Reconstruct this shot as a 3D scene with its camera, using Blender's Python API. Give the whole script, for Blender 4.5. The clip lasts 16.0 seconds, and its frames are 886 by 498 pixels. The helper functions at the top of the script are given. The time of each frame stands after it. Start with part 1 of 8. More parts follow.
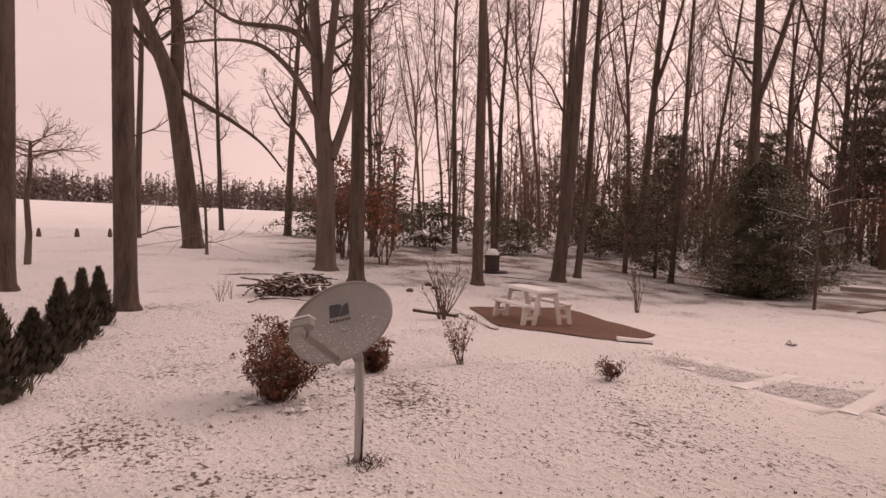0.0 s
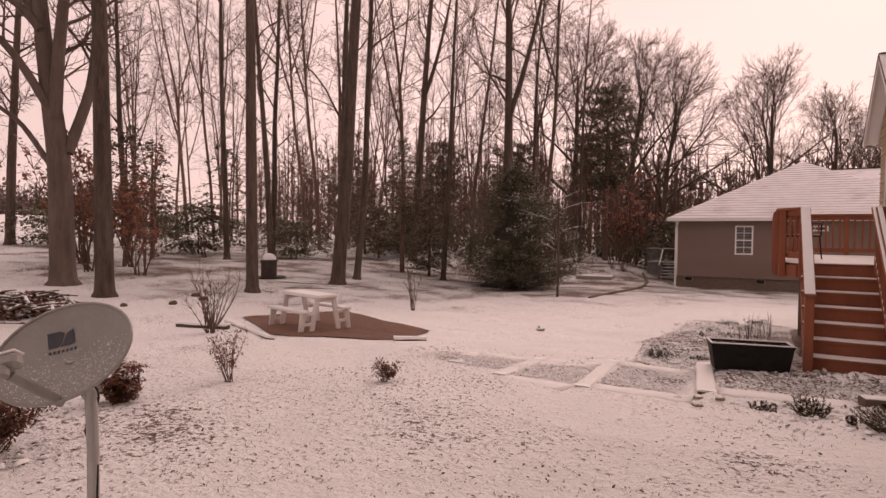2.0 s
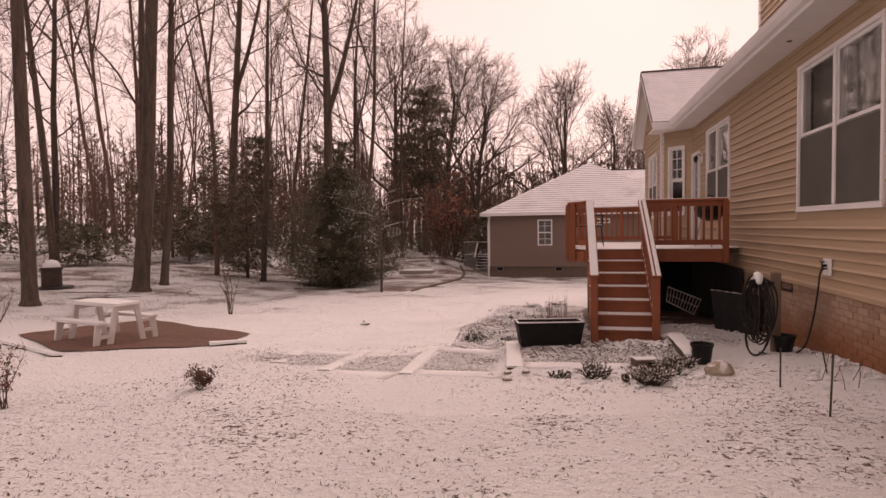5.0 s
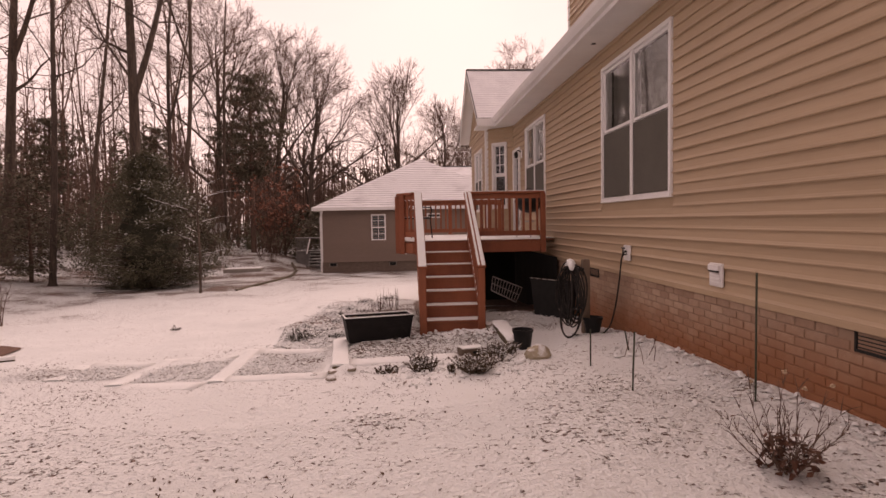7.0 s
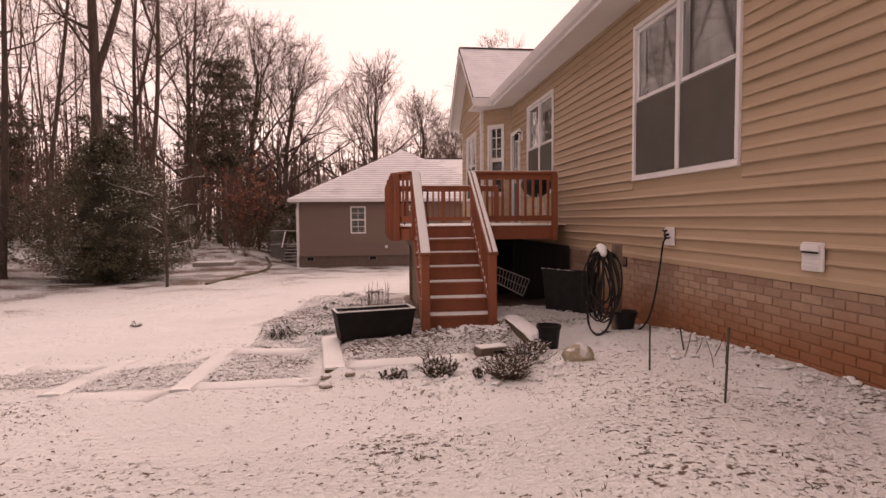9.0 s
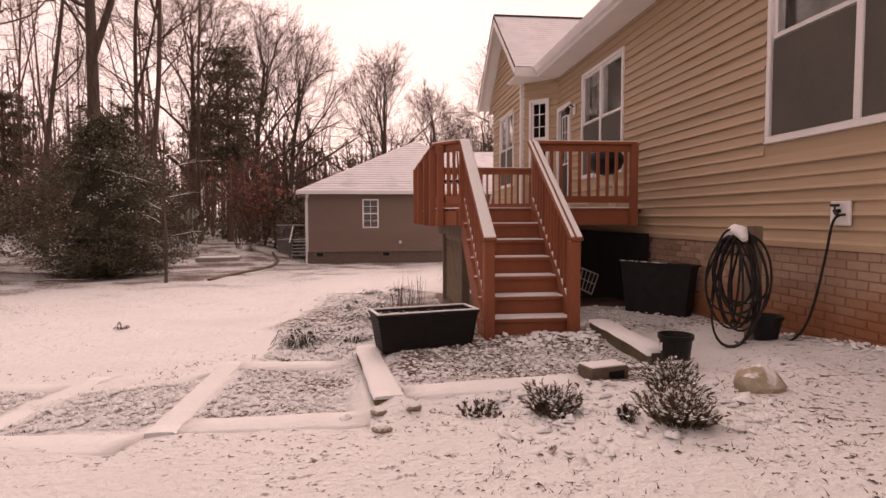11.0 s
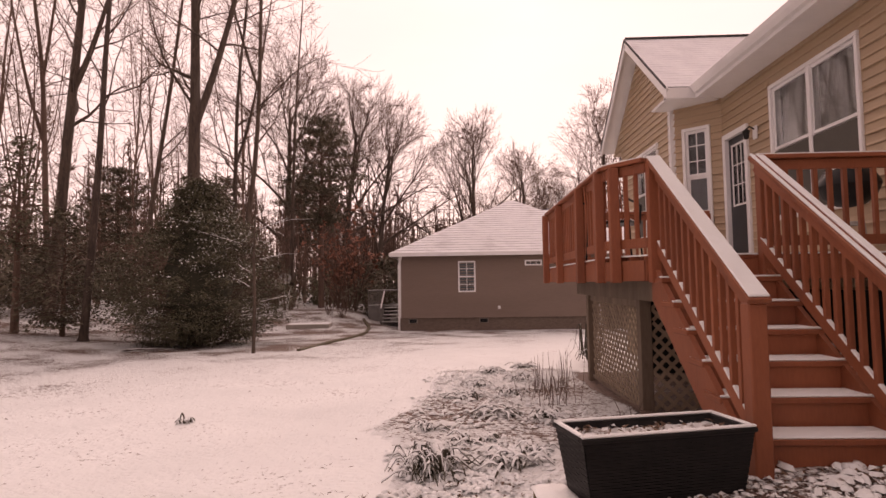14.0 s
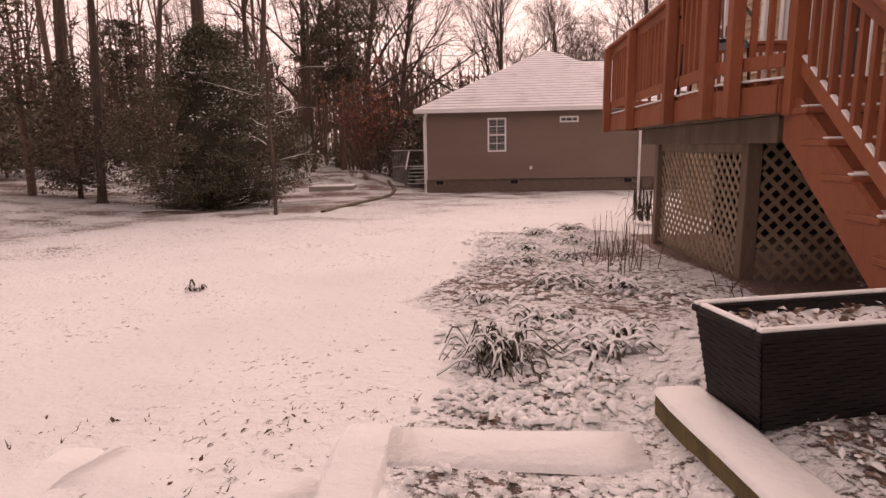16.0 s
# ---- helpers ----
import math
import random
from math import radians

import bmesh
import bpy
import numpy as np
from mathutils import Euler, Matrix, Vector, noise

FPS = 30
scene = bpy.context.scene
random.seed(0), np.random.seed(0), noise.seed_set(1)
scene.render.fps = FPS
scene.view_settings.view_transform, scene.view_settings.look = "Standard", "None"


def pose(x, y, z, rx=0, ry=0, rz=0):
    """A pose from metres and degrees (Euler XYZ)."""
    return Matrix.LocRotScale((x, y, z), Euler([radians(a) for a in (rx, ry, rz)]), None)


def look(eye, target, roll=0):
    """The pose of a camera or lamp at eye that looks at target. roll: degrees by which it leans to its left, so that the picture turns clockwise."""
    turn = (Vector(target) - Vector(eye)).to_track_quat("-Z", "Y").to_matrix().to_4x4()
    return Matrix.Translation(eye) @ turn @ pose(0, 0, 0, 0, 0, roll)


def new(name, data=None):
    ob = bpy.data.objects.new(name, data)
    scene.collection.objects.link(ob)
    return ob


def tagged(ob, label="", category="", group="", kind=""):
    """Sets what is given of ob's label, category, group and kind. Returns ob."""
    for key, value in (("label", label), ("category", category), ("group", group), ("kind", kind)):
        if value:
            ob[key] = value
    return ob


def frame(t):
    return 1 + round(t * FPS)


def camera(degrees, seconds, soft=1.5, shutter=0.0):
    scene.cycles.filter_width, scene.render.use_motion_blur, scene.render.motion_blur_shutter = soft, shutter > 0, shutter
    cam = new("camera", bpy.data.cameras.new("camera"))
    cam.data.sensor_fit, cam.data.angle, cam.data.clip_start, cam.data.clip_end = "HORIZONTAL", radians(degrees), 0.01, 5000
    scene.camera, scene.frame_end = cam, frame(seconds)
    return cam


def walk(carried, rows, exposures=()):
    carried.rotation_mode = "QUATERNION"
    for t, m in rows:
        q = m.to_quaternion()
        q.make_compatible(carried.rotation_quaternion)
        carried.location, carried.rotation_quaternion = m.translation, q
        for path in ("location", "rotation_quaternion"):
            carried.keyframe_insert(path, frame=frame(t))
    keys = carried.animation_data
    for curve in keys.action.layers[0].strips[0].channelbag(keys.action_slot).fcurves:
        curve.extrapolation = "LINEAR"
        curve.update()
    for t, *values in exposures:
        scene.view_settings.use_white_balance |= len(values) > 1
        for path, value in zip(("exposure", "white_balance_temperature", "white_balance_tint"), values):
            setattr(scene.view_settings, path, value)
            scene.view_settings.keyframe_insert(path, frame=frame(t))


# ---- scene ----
cam = camera(76.0, 16.0, soft=1.5)
PATH = [
    (0, (0.576, -0.235, 1.832), (-0.993, 1.003, 1.748), 1.3),
    (0.5, (0.626, -0.101, 1.859), (-0.763, 1.336, 1.783), 0.9),
    (1, (0.641, -0.105, 1.875), (-0.544, 1.504, 1.809), 0.7),
    (1.5, (0.583, -0.102, 1.873), (-0.496, 1.581, 1.807), 0.5),
    (2, (0.574, -0.083, 1.867), (-0.423, 1.65, 1.8), 0.4),
    (2.5, (0.546, -0.09, 1.859), (-0.351, 1.697, 1.791), 0.2),
    (3, (0.509, -0.051, 1.83), (-0.302, 1.776, 1.762), 0.2),
    (5.5, (0.669, -0.165, 1.813), (0.452, 1.822, 1.734), -0.9),
    (6, (0.679, -0.097, 1.772), (0.701, 1.901, 1.69), -0.8),
    (6.5, (0.679, 0.069, 1.755), (0.79, 2.064, 1.662), -0.8),
    (7, (0.756, 0.231, 1.736), (0.9, 2.224, 1.638), -1.0),
    (7.5, (0.74, 0.391, 1.675), (0.916, 2.381, 1.577), -1.0),
    (8, (0.613, 0.747, 1.59), (0.819, 2.734, 1.487), -0.6),
    (8.5, (0.498, 1.047, 1.553), (0.732, 3.03, 1.447), -0.5),
    (11, (-0.051, 3.187, 1.257), (0.169, 5.172, 1.146), -0.2),
    (11.5, (-0.245, 3.543, 1.237), (-0.094, 5.535, 1.13), -0.1),
    (12, (-0.345, 3.978, 1.197), (-0.283, 5.974, 1.086), -0.1),
    (12.5, (-0.414, 4.364, 1.202), (-0.418, 6.361, 1.089), -0.2),
    (13, (-0.51, 4.748, 1.186), (-0.522, 6.746, 1.094), -0.4),
    (13.5, (-0.591, 5.157, 1.149), (-0.602, 7.157, 1.158), -0.6),
    (14, (-0.672, 5.455, 1.152), (-0.742, 7.45, 1.274), -0.8),
    (14.5, (-0.802, 5.71, 1.099), (-0.916, 7.703, 1.222), -0.9),
    (15, (-0.858, 6.022, 1.047), (-0.974, 8.018, 1.099), -0.6),
    (15.5, (-0.959, 6.29, 1.017), (-1.101, 8.281, 0.888), -0.3),
    (16, (-0.97, 6.57, 0.968), (-1.124, 8.533, 0.616), -1.1),
]
walk(cam, [(t, look(*p)) for t, *p in PATH],
     exposures=[(0.0, 0.12, 8400, 46), (3.0, 0.14, 8350, 46), (6.0, 0.22, 8350, 46), (8.5, 0.32, 8350, 45), (11.0, 0.42, 8350, 45), (14.5, 0.38, 8300, 46), (16.0, 0.38, 8350, 46)])

# ---- light: overcast winter sky, brighter towards the low sun behind the clouds ----
SUN_AZ, SUN_EL = radians(84), radians(28)
SUN_DIR = Vector((math.cos(SUN_AZ) * math.cos(SUN_EL), math.sin(SUN_AZ) * math.cos(SUN_EL), math.sin(SUN_EL)))
world = bpy.data.worlds.new("overcast")
scene.world = world
world.use_nodes = True
wn, wl = world.node_tree.nodes, world.node_tree.links
wn.clear()
w_out, w_bg = wn.new("ShaderNodeOutputWorld"), wn.new("ShaderNodeBackground")
w_sky = wn.new("ShaderNodeTexSky")
w_sky.sky_type, w_sky.sun_disc = "NISHITA", False
w_sky.sun_elevation, w_sky.sun_rotation = SUN_EL, math.pi / 2 - SUN_AZ
w_co = wn.new("ShaderNodeTexCoord")
w_dot = wn.new("ShaderNodeVectorMath"); w_dot.operation = "DOT_PRODUCT"
w_dot.inputs[1].default_value = SUN_DIR
w_glow = wn.new("ShaderNodeMapRange")
w_glow.inputs[1].default_value, w_glow.inputs[2].default_value = -0.2, 1.0
w_map = wn.new("ShaderNodeMapping"); w_map.inputs["Scale"].default_value = (1.0, 1.0, 3.2)
w_noise = wn.new("ShaderNodeTexNoise")
w_noise.inputs["Scale"].default_value, w_noise.inputs["Detail"].default_value = 1.7, 5.0
w_ramp = wn.new("ShaderNodeValToRGB")
w_ramp.color_ramp.elements[0].position, w_ramp.color_ramp.elements[0].color = 0.0, (5.9, 5.8, 5.8, 1)
w_ramp.color_ramp.elements[1].position, w_ramp.color_ramp.elements[1].color = 1.0, (9.4, 9.15, 8.75, 1)
w_sum = wn.new("ShaderNodeMath"); w_sum.operation = "MULTIPLY_ADD"
w_sum.inputs[1].default_value = 0.9
w_sub = wn.new("ShaderNodeMath"); w_sub.operation = "SUBTRACT"; w_sub.inputs[1].default_value = 0.45
w_mix = wn.new("ShaderNodeMix"); w_mix.data_type = "RGBA"; w_mix.inputs[0].default_value = 0.94
wl.new(w_co.outputs["Generated"], w_dot.inputs[0])
wl.new(w_dot.outputs["Value"], w_glow.inputs[0])
wl.new(w_co.outputs["Generated"], w_map.inputs[0])
wl.new(w_map.outputs[0], w_noise.inputs["Vector"])
wl.new(w_noise.outputs[0], w_sum.inputs[0])
wl.new(w_glow.outputs[0], w_sum.inputs[2])
wl.new(w_sum.outputs[0], w_sub.inputs[0])
wl.new(w_sub.outputs[0], w_ramp.inputs[0])
wl.new(w_sky.outputs[0], w_mix.inputs[6])
wl.new(w_ramp.outputs[0], w_mix.inputs[7])
wl.new(w_mix.outputs[2], w_bg.inputs[0])
w_bg.inputs[1].default_value = 0.09
wl.new(w_bg.outputs[0], w_out.inputs[0])

sun = new("sun", bpy.data.lights.new("sun", "SUN"))
sun.data.energy, sun.data.angle, sun.data.color = 0.95, radians(25), (1.0, 0.95, 0.88)
sun.matrix_world = look(SUN_DIR * 50, (0, 0, 0))


# ---- mesh helpers ----
class Shape:
    """Collects faces for one mesh."""

    def __init__(self):
        self.v, self.f = [], []

    def add(self, verts, faces):
        n = len(self.v)
        self.v.extend(verts)
        self.f.extend([tuple(i + n for i in face) for face in faces])
        return self

    def box(self, x0, y0, z0, x1, y1, z1, c=0.0):
        return self.obox(Matrix.Translation(((x0 + x1) / 2, (y0 + y1) / 2, (z0 + z1) / 2)), abs(x1 - x0), abs(y1 - y0), abs(z1 - z0), c)

    def obox(self, m, sx, sy, sz, c=0.0):
        hx, hy, hz = sx / 2, sy / 2, sz / 2
        c = min(c, hx * 0.9, hy * 0.9, hz * 0.9)
        if c <= 0:
            vs = [m @ Vector((i * hx, j * hy, k * hz)) for i in (-1, 1) for j in (-1, 1) for k in (-1, 1)]
            return self.add(vs, [(0, 1, 3, 2), (4, 6, 7, 5), (0, 4, 5, 1), (2, 3, 7, 6), (0, 2, 6, 4), (1, 5, 7, 3)])
        idx, vs = {}, []
        for i in (-1, 1):
            for j in (-1, 1):
                for k in (-1, 1):
                    for a, p in enumerate(((i * hx, j * (hy - c), k * (hz - c)), (i * (hx - c), j * hy, k * (hz - c)), (i * (hx - c), j * (hy - c), k * hz))):
                        idx[i, j, k, a] = len(vs)
                        vs.append(m @ Vector(p))
        fs = []
        for s in (-1, 1):
            fs.append([idx[s, j, k, 0] for j, k in ((-1, -1), (1, -1), (1, 1), (-1, 1))][::s])
            fs.append([idx[i, s, k, 1] for i, k in ((-1, -1), (-1, 1), (1, 1), (1, -1))][::s])
            fs.append([idx[i, j, s, 2] for i, j in ((-1, -1), (1, -1), (1, 1), (-1, 1))][::s])
        for a in (-1, 1):
            for b in (-1, 1):
                fs.append((idx[-1, a, b, 1], idx[1, a, b, 1], idx[1, a, b, 2], idx[-1, a, b, 2]))
                fs.append((idx[a, -1, b, 0], idx[a, 1, b, 0], idx[a, 1, b, 2], idx[a, -1, b, 2]))
                fs.append((idx[a, b, -1, 0], idx[a, b, 1, 0], idx[a, b, 1, 1], idx[a, b, -1, 1]))
                for k in (-1, 1):
                    fs.append((idx[a, b, k, 0], idx[a, b, k, 1], idx[a, b, k, 2]))
        return self.add(vs, fs)

    def beam(self, a, b, w, h, c=0.0, up=(0, 0, 1)):
        """A bar from a to b, w wide and h high."""
        a, b = Vector(a), Vector(b)
        d = b - a
        y = d.normalized()
        x = y.cross(Vector(up))
        x = x.normalized() if x.length > 1e-5 else Vector((1, 0, 0))
        z = x.cross(y)
        m = Matrix((x, y, z)).transposed().to_4x4()
        m.translation = (a + b) / 2
        return self.obox(m, w, d.length, h, c)

    def tube(self, pts, rad, n=6, cap=False):
        pts = [Vector(p) for p in pts]
        vs, base = [], None
        for i, p in enumerate(pts):
            d = (pts[min(i + 1, len(pts) - 1)] - pts[max(i - 1, 0)])
            d = d.normalized() if d.length > 1e-9 else Vector((0, 0, 1))
            if base is None:
                base = d.orthogonal().normalized()
            base = (base - d * base.dot(d))
            base = base.normalized() if base.length > 1e-6 else d.orthogonal().normalized()
            side = d.cross(base)
            r = rad[i] if isinstance(rad, (list, tuple)) else rad
            for k in range(n):
                a = 2 * math.pi * k / n
                vs.append(p + (base * math.cos(a) + side * math.sin(a)) * r)
        fs = [(i * n + k, i * n + (k + 1) % n, (i + 1) * n + (k + 1) % n, (i + 1) * n + k) for i in range(len(pts) - 1) for k in range(n)]
        if cap:
            fs += [tuple(range(n))[::-1], tuple((len(pts) - 1) * n + k for k in range(n))]
        return self.add(vs, fs)

    def lathe(self, profile, n=24, at=(0, 0, 0)):
        """Turns (radius, height) pairs about the z axis."""
        o = Vector(at)
        vs = [o + Vector((r * math.cos(2 * math.pi * k / n), r * math.sin(2 * math.pi * k / n), z)) for r, z in profile for k in range(n)]
        fs = [(i * n + k, i * n + (k + 1) % n, (i + 1) * n + (k + 1) % n, (i + 1) * n + k) for i in range(len(profile) - 1) for k in range(n)]
        return self.add(vs, fs)

    def poly(self, *pts):
        return self.add([Vector(p) for p in pts], [tuple(range(len(pts)))])

    def slab(self, pts, d):
        """A flat polygon pushed along d into a solid."""
        pts, d, n = [Vector(p) for p in pts], Vector(d), len(pts)
        fs = [tuple(range(n))[::-1], tuple(range(n, 2 * n))] + [(i, (i + 1) % n, n + (i + 1) % n, n + i) for i in range(n)]
        return self.add(pts + [p + d for p in pts], fs)

    def data(self, name, material, smooth=False):
        me = bpy.data.meshes.new(name)
        me.from_pydata([tuple(v) for v in self.v], [], self.f)
        me.materials.append(material)
        if smooth:
            me.polygons.foreach_set("use_smooth", [True] * len(me.polygons))
        me.update()
        return me


def part(name, shape, material, parent, label="", smooth=False):
    ob = new(name, shape.data(name, material, smooth) if isinstance(shape, Shape) else shape)
    ob.parent = parent
    if label:
        ob["label"] = label
    return ob


def thing(name, label, category, at=(0, 0, 0), group="", kind="", rz=0.0):
    ob = new(name)
    ob.empty_display_size = 0.1
    ob.matrix_world = pose(*at, 0, 0, rz)
    return tagged(ob, label, category, group, kind)


def solid(name, shape, material, label, category, at=(0, 0, 0), group="", kind="", smooth=False, rz=0.0):
    ob = new(name, shape.data(name, material, smooth))
    ob.matrix_world = pose(*at, 0, 0, rz)
    return tagged(ob, label, category, group, kind)


def ease(a, b, v):
    t = min(1.0, max(0.0, (v - a) / (b - a)))
    return t * t * (3 - 2 * t)


def ground(x, y):
    """Height of the bare terrain: falls to the north, rises to the west."""
    a = (-x - 12) / 3
    s = 3 * (a if a > 30 else math.log1p(math.exp(a)))
    t = min(1, max(0, (-x - 8) / 14))
    w = 1 - 0.7 * t * t * (3 - 2 * t)
    z = 0.27 - 0.04 * min(max(y, -25), 60) * w + 0.036 * min(s, 150)
    z -= 0.15 * ease(4.0, 12.0, -x) * (1 - ease(20.0, 40.0, -x))
    c = min(3.7, max(0.0, x))
    k = ease(2.6, 3.4, x)
    z += 0.20 * ease(-0.9, 2.3, x) * ease(0.0, 3.0, y) * (1 - ease(5.3 + 0.35 * c + 1.2 * k, 7.0 + 0.25 * c + 2.4 * k, y))
    z += 0.08 * ease(3.0, 3.7, x) * ease(2.0, 4.0, y) * (1 - ease(7.0, 8.5, y))
    z += 0.17 * ease(1.9, 2.5, x) * ease(8.3, 10.0, y) * (1 - ease(11.5, 13.5, y))
    z -= 0.11 * ease(1.0, 2.6, -x) * (1 - ease(5.5, 9.0, -x)) * ease(5.0, 8.5, y) * (1 - ease(16.0, 24.0, y))
    z += 0.07 * ease(-0.12, 0.1, x) * ease(6.5, 7.0, y) * (1 - ease(9.3, 10.6, y)) * (1 - ease(2.2, 3.2, x))
    z += 1.1 * ease(27.0, 39.0, y) * ease(3.2, 8.0, -x) * (1 - ease(15.0, 24.0, -x))
    z -= 0.035 * ease(0.16, 0.3, -x) * (1 - ease(0.8, 1.2, -x)) * ease(6.6, 7.3, y) * (1 - ease(8.8, 9.5, y))
    return z


# ---- materials ----
def shader(name):
    m = bpy.data.materials.new(name)
    m.use_nodes = True
    return m, m.node_tree.nodes, m.node_tree.links, m.node_tree.nodes["Principled BSDF"]


def rgb(c):
    return (c[0], c[1], c[2], 1.0)


def noise_node(n, l, vec, scale, detail=4.0, rough=0.55):
    t = n.new("ShaderNodeTexNoise")
    t.inputs["Scale"].default_value, t.inputs["Detail"].default_value, t.inputs["Roughness"].default_value = scale, detail, rough
    if vec is not None:
        l.new(vec, t.inputs["Vector"])
    return t.outputs["Fac"]


def ramp_node(n, l, fac, lo, hi, a=0.0, b=1.0):
    r = n.new("ShaderNodeMapRange")
    r.inputs[1].default_value, r.inputs[2].default_value, r.inputs[3].default_value, r.inputs[4].default_value = lo, hi, a, b
    l.new(fac, r.inputs[0])
    return r.outputs[0]


def mix_node(n, l, fac, a, b):
    m = n.new("ShaderNodeMix")
    m.data_type = "RGBA"
    for k, v in ((0, fac), (6, a), (7, b)):
        if isinstance(v, (tuple, list)):
            m.inputs[k].default_value = rgb(v)
        elif isinstance(v, float):
            m.inputs[k].default_value = v
        else:
            l.new(v, m.inputs[k])
    return m.outputs[2]


def math_node(n, l, op, a, b):
    m = n.new("ShaderNodeMath")
    m.operation = op
    for k, v in ((0, a), (1, b)):
        if isinstance(v, (int, float)):
            m.inputs[k].default_value = v
        else:
            l.new(v, m.inputs[k])
    return m.outputs[0]


def place_node(n, l, scale=(1, 1, 1)):
    g, m = n.new("ShaderNodeNewGeometry"), n.new("ShaderNodeMapping")
    m.inputs["Scale"].default_value = scale
    l.new(g.outputs["Position"], m.inputs[0])
    return m.outputs[0], g


def relief(n, l, bsdf, height, strength, distance=0.01):
    b = n.new("ShaderNodeBump")
    b.inputs["Strength"].default_value, b.inputs["Distance"].default_value = strength, distance
    l.new(height, b.inputs["Height"])
    l.new(b.outputs[0], bsdf.inputs["Normal"])


def surface(name, c1, c2, scale=6.0, stretch=(1, 1, 1), rough=0.7, bump=0.3, fine=60.0, vary=0.0, snow=0.0, wear=None, metal=0.0, bump_dist=0.01):
    """A worn two-tone surface. vary: difference between pieces. snow: share of snow lying on faces that look up. wear: a third tone in patches."""
    m, n, l, bsdf = shader(name)
    pos, geo = place_node(n, l, stretch)
    big, small = noise_node(n, l, pos, scale), noise_node(n, l, pos, fine, 3.0)
    f = math_node(n, l, "ADD", math_node(n, l, "MULTIPLY", big, 0.65), math_node(n, l, "MULTIPLY", small, 0.35))
    col = mix_node(n, l, ramp_node(n, l, f, 0.36, 0.64), c1, c2)
    if wear:
        col = mix_node(n, l, ramp_node(n, l, noise_node(n, l, pos, scale * 0.37, 5.0), 0.55, 0.68, 0.0, 0.8), col, wear)
    if vary:
        info, hsv = n.new("ShaderNodeObjectInfo"), n.new("ShaderNodeHueSaturation")
        l.new(ramp_node(n, l, info.outputs["Random"], 0, 1, 1 - vary, 1 + vary), hsv.inputs["Value"])
        l.new(col, hsv.inputs["Color"])
        col = hsv.outputs[0]
    if snow:
        sep = n.new("ShaderNodeSeparateXYZ")
        l.new(geo.outputs["Normal"], sep.inputs[0])
        patch = noise_node(n, l, pos, 9.0, 5.0)
        k = math_node(n, l, "MULTIPLY", ramp_node(n, l, sep.outputs[2], 0.35, 0.75), ramp_node(n, l, patch, 0.62 - 0.35 * snow, 0.72 - 0.35 * snow))
        col = mix_node(n, l, k, col, (0.77, 0.795, 0.79))
    l.new(col, bsdf.inputs["Base Color"])
    bsdf.inputs["Roughness"].default_value, bsdf.inputs["Metallic"].default_value = rough, metal
    if bump:
        relief(n, l, bsdf, f, bump, bump_dist)
    return m


def snow_cover(name, litter, amount, seed, scale=9.0):
    """Thin snow over leaf litter and grass. amount: share of litter that shows through."""
    m, n, l, bsdf = shader(name)
    pos, geo = place_node(n, l)
    off = n.new("ShaderNodeMapping")
    off.inputs["Location"].default_value = (seed * 3.7, seed * 1.9, 0)
    off.inputs["Scale"].default_value = (1.0, 1.0, 0.2)
    l.new(pos, off.inputs[0])
    v = off.outputs[0]
    small = noise_node(n, l, v, scale, 5.0, 0.62)
    patch = noise_node(n, l, v, 0.55, 4.0, 0.55)
    tiny = noise_node(n, l, v, 42.0, 3.0)
    k = math_node(n, l, "ADD", math_node(n, l, "MULTIPLY", small, 0.72), math_node(n, l, "MULTIPLY", tiny, 0.28))
    k = math_node(n, l, "ADD", k, math_node(n, l, "MULTIPLY", math_node(n, l, "SUBTRACT", patch, 0.5), 0.34))
    bare = ramp_node(n, l, k, 0.665 - amount, 0.715 - amount)
    earth = mix_node(n, l, ramp_node(n, l, tiny, 0.35, 0.65), litter, tuple(c * 2.3 for c in litter))
    drift = mix_node(n, l, ramp_node(n, l, patch, 0.3, 0.7), (0.74, 0.77, 0.765), (0.81, 0.84, 0.835))
    l.new(mix_node(n, l, bare, drift, earth), bsdf.inputs["Base Color"])
    bsdf.inputs["Roughness"].default_value = 0.75
    bsdf.inputs["Specular IOR Level"].default_value = 0.25
    h = math_node(n, l, "SUBTRACT", math_node(n, l, "MULTIPLY", small, 0.8), math_node(n, l, "MULTIPLY", bare, 0.5))
    relief(n, l, bsdf, h, 0.55, 0.05)
    return m


SNOW_BED = snow_cover("snow_bed", (0.06, 0.035, 0.022), 0.17, 2, 15.0)
SNOW_CLEAN = snow_cover("snow_clean", (0.2, 0.17, 0.15), -0.10, 4)
SIDING = surface("beige_vinyl_siding", (0.395, 0.283, 0.183), (0.45, 0.325, 0.212), 1.6, (1, 0.12, 3.0), 0.5, 0.10, 26, 0.03)
SIDING_FAR = surface("taupe_siding", (0.205, 0.145, 0.112), (0.24, 0.172, 0.134), 0.8, (0.2, 1, 1), 0.6, 0.05, 20)
WHITE = surface("white_vinyl", (0.72, 0.71, 0.70), (0.78, 0.77, 0.76), 3, (1, 1, 1), 0.45, 0.05, 40)
STAIN = surface("redwood_stain", (0.235, 0.066, 0.028), (0.32, 0.097, 0.042), 3.0, (1, 1, 0.25), 0.6, 0.25, 55, 0.10, 0.0, (0.17, 0.05, 0.026))
GREYWOOD = surface("weathered_grey_wood", (0.14, 0.10, 0.071), (0.225, 0.168, 0.123), 5, (1, 1, 0.2), 0.85, 0.4, 60, 0.12)
